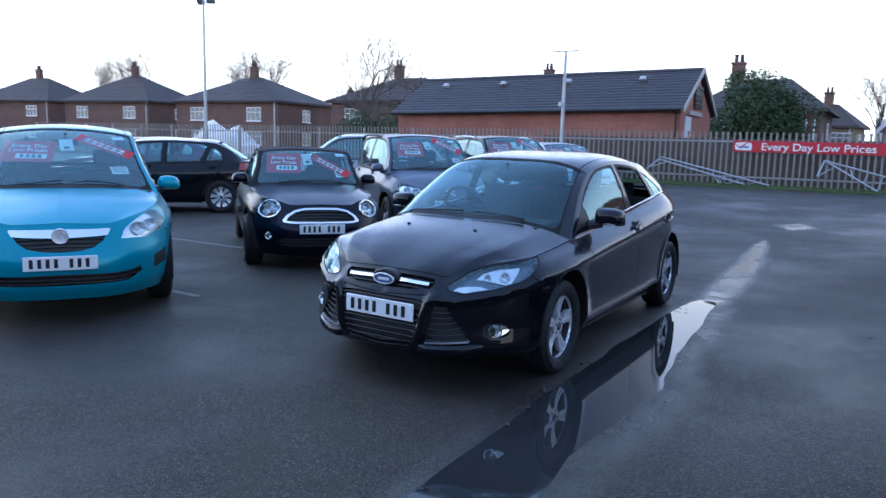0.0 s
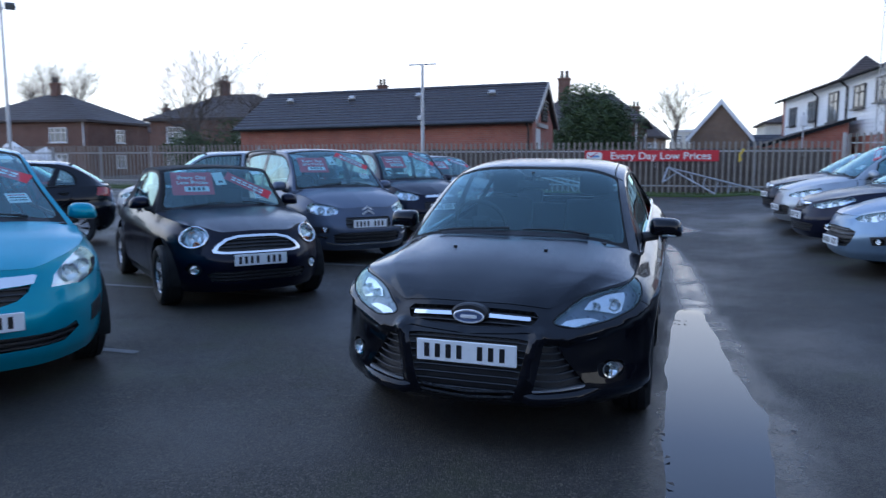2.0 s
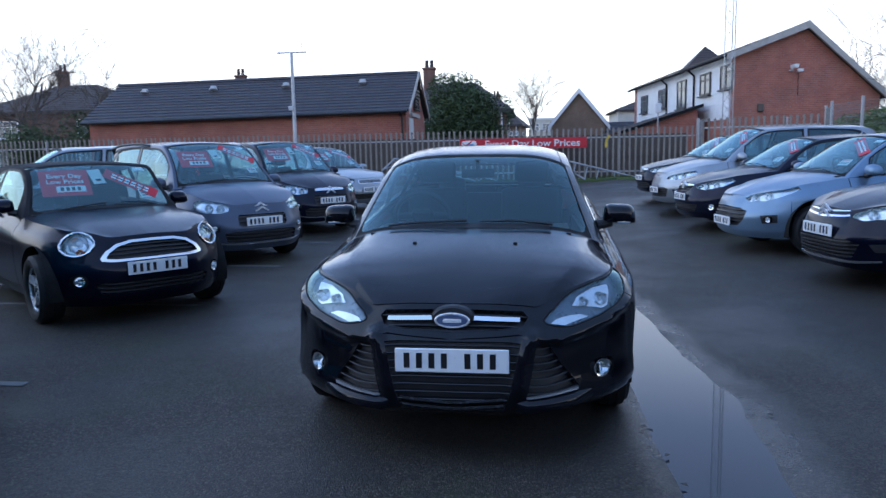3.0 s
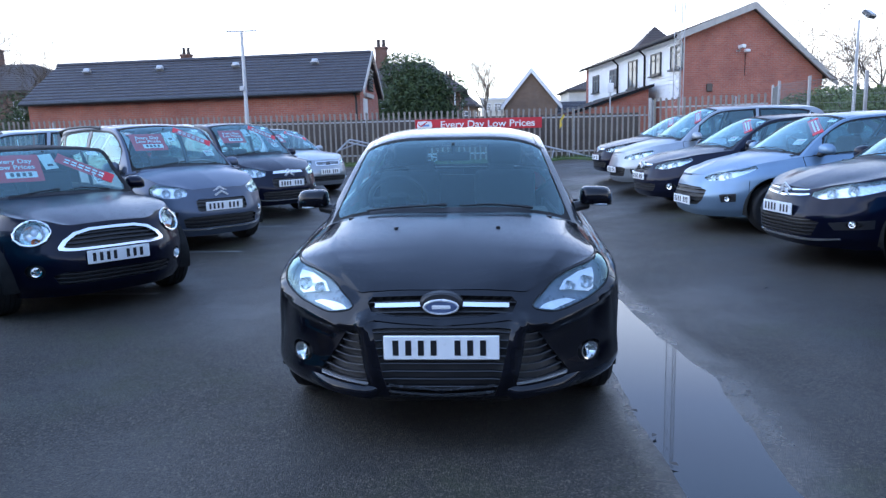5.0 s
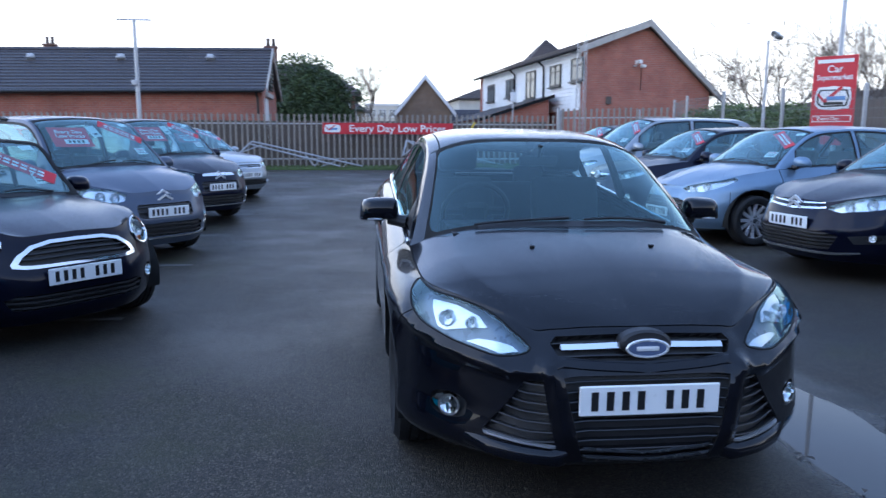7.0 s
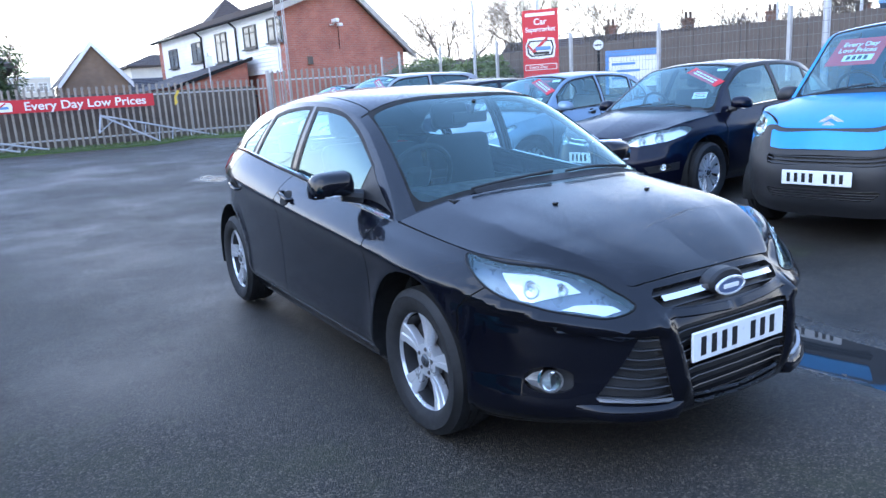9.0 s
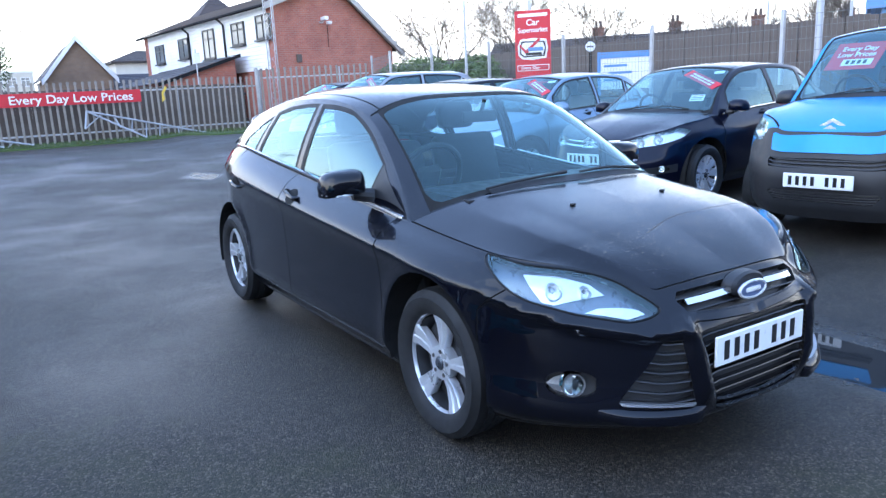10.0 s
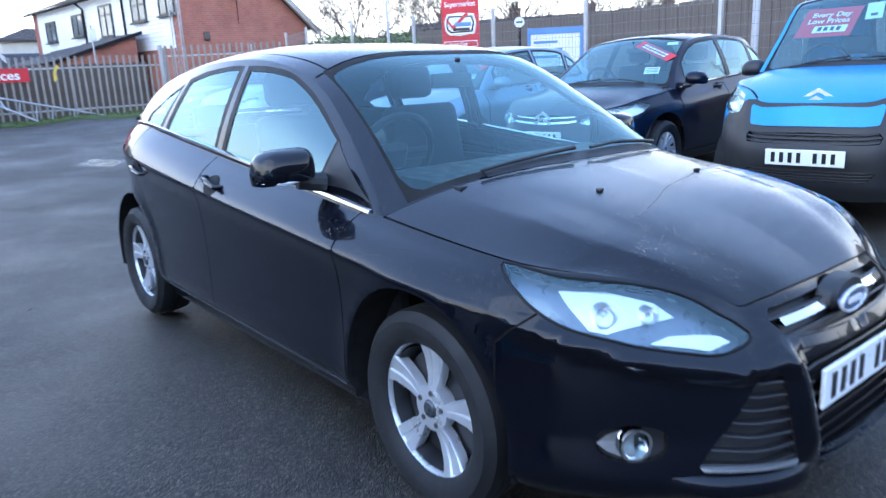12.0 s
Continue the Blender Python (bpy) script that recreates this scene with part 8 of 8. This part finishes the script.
for i in range(8):
    f0, f1 = i / 8, (i + 1) / 8
    x0, x1 = -0.3 + 3.5 * f0, -0.3 + 3.5 * f1
    z0, z1 = 2.20 + 1.10 * f0 + 0.05, 2.20 + 1.10 * f1 + 0.01
    ro.add([(x0, -0.2, z0 - 0.04), (x0, 12.2, z0 - 0.04), (x0, 12.2, z0), (x0, -0.2, z0), (x1, 12.2, z1), (x1, -0.2, z1)], [(1, 0, 3, 2), (2, 3, 5, 4)])
part("roof", weld(ro), M["slate"], lt)
part("fascia", prism([(-0.3, 2.08), (-0.3, 2.22), (3.2, 3.32), (3.2, 3.18)], 0.05).at(Matrix.Translation((0, -0.24, 0))), M["iron"], lt)
part("wall_box", box(1.1, -0.12, 2.95, 0.26, 0.1, 0.42, 0.02), M["white_pvc"], thing("meter_post", "white box on a thin post behind the fence", "post", pose(4.75, 29.6, 0.2)))
mp = bpy.data.objects["meter_post"]
part("post", tube([(1.1, -0.05, 0), (1.1, -0.05, 3.3)], 0.03, 8), M["pole"], mp)

# house with the white-edged gable
gh = thing("gabled_house", "brown brick house with a white-edged steep gable", "house", pose(3.55, 46.6, 0, 0, 0, -1), "brick houses beyond the fence")
part("wall", prism([(-1.75, 0), (-1.75, 3.05), (0, 5.2), (1.75, 3.05), (1.75, 0)], 8.0), M["brick_buff"], gh)
r3 = gable_roof(8.2, 3.5, 3.05, 5.32, 0.3, 12).at(Matrix.Translation((0, 4.0, 0)) @ pose(0, 0, 0, 0, 0, 90))
part("roof", r3, M["slate"], gh)
for sg in (-1, 1):
    part("bargeboard", prism([(sg * 2.05, 2.70), (sg * 2.05, 3.02), (0, 5.52), (0, 5.18)], 0.08).at(Matrix.Translation((0, -0.28, 0))), M["white_pvc"], gh)
part("side_roof", gable_roof(5.0, 6.0, 2.3, 3.4, 0.3, 10).at(Matrix.Translation((4.2, 4.6, 0))), M["slate"], gh)
part("side_wall", box(4.2, 4.6, 1.15, 5.0, 6.0, 2.3), M["brick_buff"], gh)
far_block = thing("pale_block", "pale distant flat-roofed block", "building", pose(2.4, 98, 0))
part("wall", box(0, 0, 2.75, 4.4, 6, 5.5), M["render"], far_block)
for i in range(3):
    window(far_block, pose(-1.35 + 1.35 * i, -3.02, 4.5), 0.95, 1.0, 2)
part("parapet", box(0, 0, 5.6, 4.6, 6.2, 0.25), M["white_pvc"], far_block)
cream = thing("house", "cream rendered house behind the white block", "house", pose(10.0, 62, 0), "brick houses beyond the fence")
part("wall", box(0, 0, 2.3, 5, 7, 4.6), M["render"], cream)
part("roof", hip_roof(5, 7, 4.6, 5.6, 0.3, 0.5), M["tile_brown"], cream)

# terrace beyond the yard and the blue-roofed shed
te = thing("terrace", "long row of brown brick terraced houses", "building", Matrix.Translation((45.5, 34.5, -1.5)) @ pose(0, 0, 0, 0, 0, -54))
part("wall", box(0, 0, 2.1, 34, 8, 4.2), M["brick_dark"], te)
part("roof", gable_roof(34, 8, 4.2, 6.4, 0.3, 14), M["tile_brown"], te)
for i in range(6):
    chimney(te, -14.5 + 5.8 * i, 0.3, 5.6, 7.0, 0.9, 0.5, 2)
for i in range(9):
    window(te, pose(-14.5 + 3.6 * i, -4.02, 3.1), 1.5, 1.1, 2)
shed = thing("blue_roofed_shed", "pale sheet-clad shed with a blue curved roof edge", "building", Matrix.Translation((20.9, 5.1, -0.35)) @ pose(0, 0, 0, 0, 0, -62))
part("wall", box(0, 3, 1.7, 9, 6, 3.4), M["sheet"], shed)
for i in range(18):
    part("wall_rib", box(-4.3 + 0.5 * i, -0.03, 1.7, 0.06, 0.05, 3.3), M["sheet"], shed)
part("roof", prism([(-0.6, 3.35), (-0.55, 3.62), (0.4, 4.05), (2.0, 4.35), (4.0, 4.4), (6.6, 4.1), (6.6, 3.35)], 9.8, "x").at(Matrix.Translation((-4.9, 0, 0))), M["blue"], shed)
part("fascia", box(0, -0.62, 3.46, 9.9, 0.06, 0.3), M["blue"], shed)
for x in (-4.5, -1.5, 1.5, 4.5):
    part("column", box(x, -0.4, 1.7, 0.16, 0.16, 3.4, 0.01), M["blue"], shed)
heap = thing("sheeted_heap", "white plastic sheeting over a garden heap", "sheeting", pose(-36.5, 30.5, 0.2))
bm = bmesh.new()
bmesh.ops.create_icosphere(bm, subdivisions=4, radius=1.0)
for v in bm.verts:
    n = noise.noise(v.co * 2.2) * 0.5 + noise.noise(v.co * 6) * 0.2
    v.co = Vector((v.co.x * 3.4 * (1 + 0.3 * n), v.co.y * 1.6, max(0, v.co.z) * (2.0 + 1.4 * n)))
part("sheet", from_bm(bm), M["white_card"], heap)


# ---- trees ----
def bare_tree(seed, height, spread=0.5, limbs=5, depth=5, twigs=3, lean=0.0, trunk_r=None):
    """Trunk and limbs, and the fine crown, of a leafless tree."""
    r = random.Random(seed)
    wood, fine_s = Solid(), Solid()

    def grow(p, d, length, rad, level):
        pts, rs = [p], [rad]
        n = 4 if level < 2 else 3
        for i in range(n):
            d = (d + Vector((r.gauss(0, 0.13), r.gauss(0, 0.13), r.gauss(0.05, 0.08)))).normalized()
            pts.append(pts[-1] + d * length / n)
            rs.append(rad * (1 - 0.42 * (i + 1) / n))
        (wood if level < 3 else fine_s).join(tube(pts, rs, 7 if level < 1 else (5 if level < 3 else 3), False))
        if level >= depth:
            return
        kids = limbs if level == 0 else twigs
        for i in range(kids):
            k = r.randint(max(1, n - 2), n) if level else r.randint(n - 2, n)
            f = pts[k]
            a = r.uniform(0, 2 * math.pi)
            side = d.orthogonal().normalized()
            side.rotate(Matrix.Rotation(a, 3, d))
            nd = (d * (1 - spread * 0.6) + side * spread * r.uniform(0.6, 1.3) + Vector((0, 0, 0.12))).normalized()
            grow(f, nd, length * r.uniform(0.58, 0.82), max(rs[k] * r.uniform(0.5, 0.72), 0.0085), level + 1)

    grow(Vector((0, 0, 0)), Vector((lean, 0, 1)).normalized(), height * 0.34, trunk_r or height * 0.018, 0)
    return wood, fine_s


def plant(seed, x, y, h, label="bare winter tree with a fine twiggy crown", **kw):
    t = thing("tree", label, "tree", pose(x, y, 0.1 if y < 30 else 0, 0, 0, seed * 40), "bare winter trees")
    a, b = bare_tree(seed, h, **kw)
    part("trunk", a, M["bark"], t)
    tagged(part("crown", b, M["twig"], t, smooth=0), kind="stuff")


for i, (x, y, h, kw) in enumerate([
    (-31.0, 40, 12.0, dict(spread=0.62, twigs=4)), (-66, 62, 16, dict(twigs=4)), (-61, 60, 15, dict(twigs=4)), (-84, 60, 17, dict(twigs=4, spread=0.6)), (-92, 58, 15, dict(twigs=4)), (-26.8, 35, 7.0, dict(twigs=3)),
    (1.5, 84, 12, dict(twigs=4)), (-12.5, 66, 9, dict(twigs=3)), (17, 38, 9.5, dict(twigs=3, spread=0.6)), (20.5, 33, 8.5, dict(twigs=3, spread=0.6)), (24, 30, 9.0, dict(twigs=4)), (16.4, 27.5, 8.0, dict(twigs=3, spread=0.7, limbs=8, trunk_r=0.09)),
    (19.0, 25.0, 7.6, dict(twigs=3, limbs=8, spread=0.7, trunk_r=0.09)), (21.5, 22.5, 7.4, dict(twigs=3, limbs=8, spread=0.7, trunk_r=0.09)), (14.6, 30.0, 7.2, dict(twigs=3, limbs=8, spread=0.7, trunk_r=0.08)), (18.0, 19.0, 5.6, dict(twigs=3, limbs=8, spread=0.65, trunk_r=0.07)), (18.5, 14.5, 5.0, dict(twigs=3, limbs=8, spread=0.6, trunk_r=0.06)), (16.4, 11.2, 4.6, dict(twigs=3, limbs=6, spread=0.6, trunk_r=0.05)), (26, 16.5, 6.5, dict(twigs=4)), (25.0, 13.5, 5.2, dict(twigs=4)), (-21, 33, 6.5, dict(twigs=4))]):
    plant(11 + i, x, y, h, **kw)


def leafy(name, label, category, x, y, z, rx, ry, rz, n, leaf, seed, mat, trunk=True):
    r = random.Random(seed)
    t = thing(name, label, category, pose(x, y, z))
    s = Solid()
    lumps = [(Vector((r.gauss(0, 1), r.gauss(0, 1), r.gauss(0, 1))).normalized() * r.uniform(0.25, 0.72), r.uniform(0.28, 0.50)) for _ in range(46)]
    for i in range(n):
        c, rad = r.choice(lumps)
        p = c + Vector((r.gauss(0, 1), r.gauss(0, 1), r.gauss(0, 1))).normalized() * rad * r.uniform(0.75, 1.08)
        q = Vector((p.x * rx, p.y * ry, p.z * rz + rz))
        if q.z < 0.02:
            continue
        u = Vector((r.gauss(0, 1), r.gauss(0, 1), r.gauss(0, 0.6))).normalized() * leaf * r.uniform(0.6, 1.4)
        w = u.orthogonal().normalized() * leaf * 0.4
        w.rotate(Matrix.Rotation(r.uniform(0, 6.3), 3, u.normalized()))
        s.add([q - u * 0.5, q + w * 0.5, q + u * 0.6, q - w * 0.5], [(0, 1, 2, 3)])
    tagged(part("crown", s, mat, t, smooth=0), kind="stuff")
    core = Solid()
    for k in range(5):
        a = k * 1.3
        core.join(tube([(0.1 * math.cos(a), 0.1 * math.sin(a), -0.4), (rx * 0.25 * math.cos(a), ry * 0.25 * math.sin(a), rz * 0.7), (rx * 0.5 * math.cos(a), ry * 0.5 * math.sin(a), rz * 1.5)], [0.09, 0.06, 0.02], 6))
    part("trunk", core, M["bark"], t)


leafy("evergreen_tree", "dense rounded dark green evergreen beside the brick block", "tree", -3.35, 35, 0.2, 2.75, 2.6, 2.72, 46000, 0.17, 2, M["leaf"])
leafy("shrub", "straggly green hedge behind the mesh fence", "hedge", 10.75, 17.4, 0.3, 1.5, 1.9, 1.12, 24000, 0.13, 5, M["ivy"])
leafy("shrub", "straggly green hedge behind the mesh fence", "hedge", 10.9, 20.6, 0.3, 1.5, 2.0, 1.15, 24000, 0.13, 6, M["ivy"])
leafy("shrub", "dark ivy-covered thicket behind the fence", "hedge", -20.5, 31.5, 0.2, 3.4, 1.8, 2.1, 9000, 0.17, 7, M["leaf"])
leafy("shrub", "dark ivy-covered thicket behind the fence", "hedge", -26.0, 33, 0.2, 2.6, 1.8, 1.7, 6000, 0.17, 9, M["leaf"])
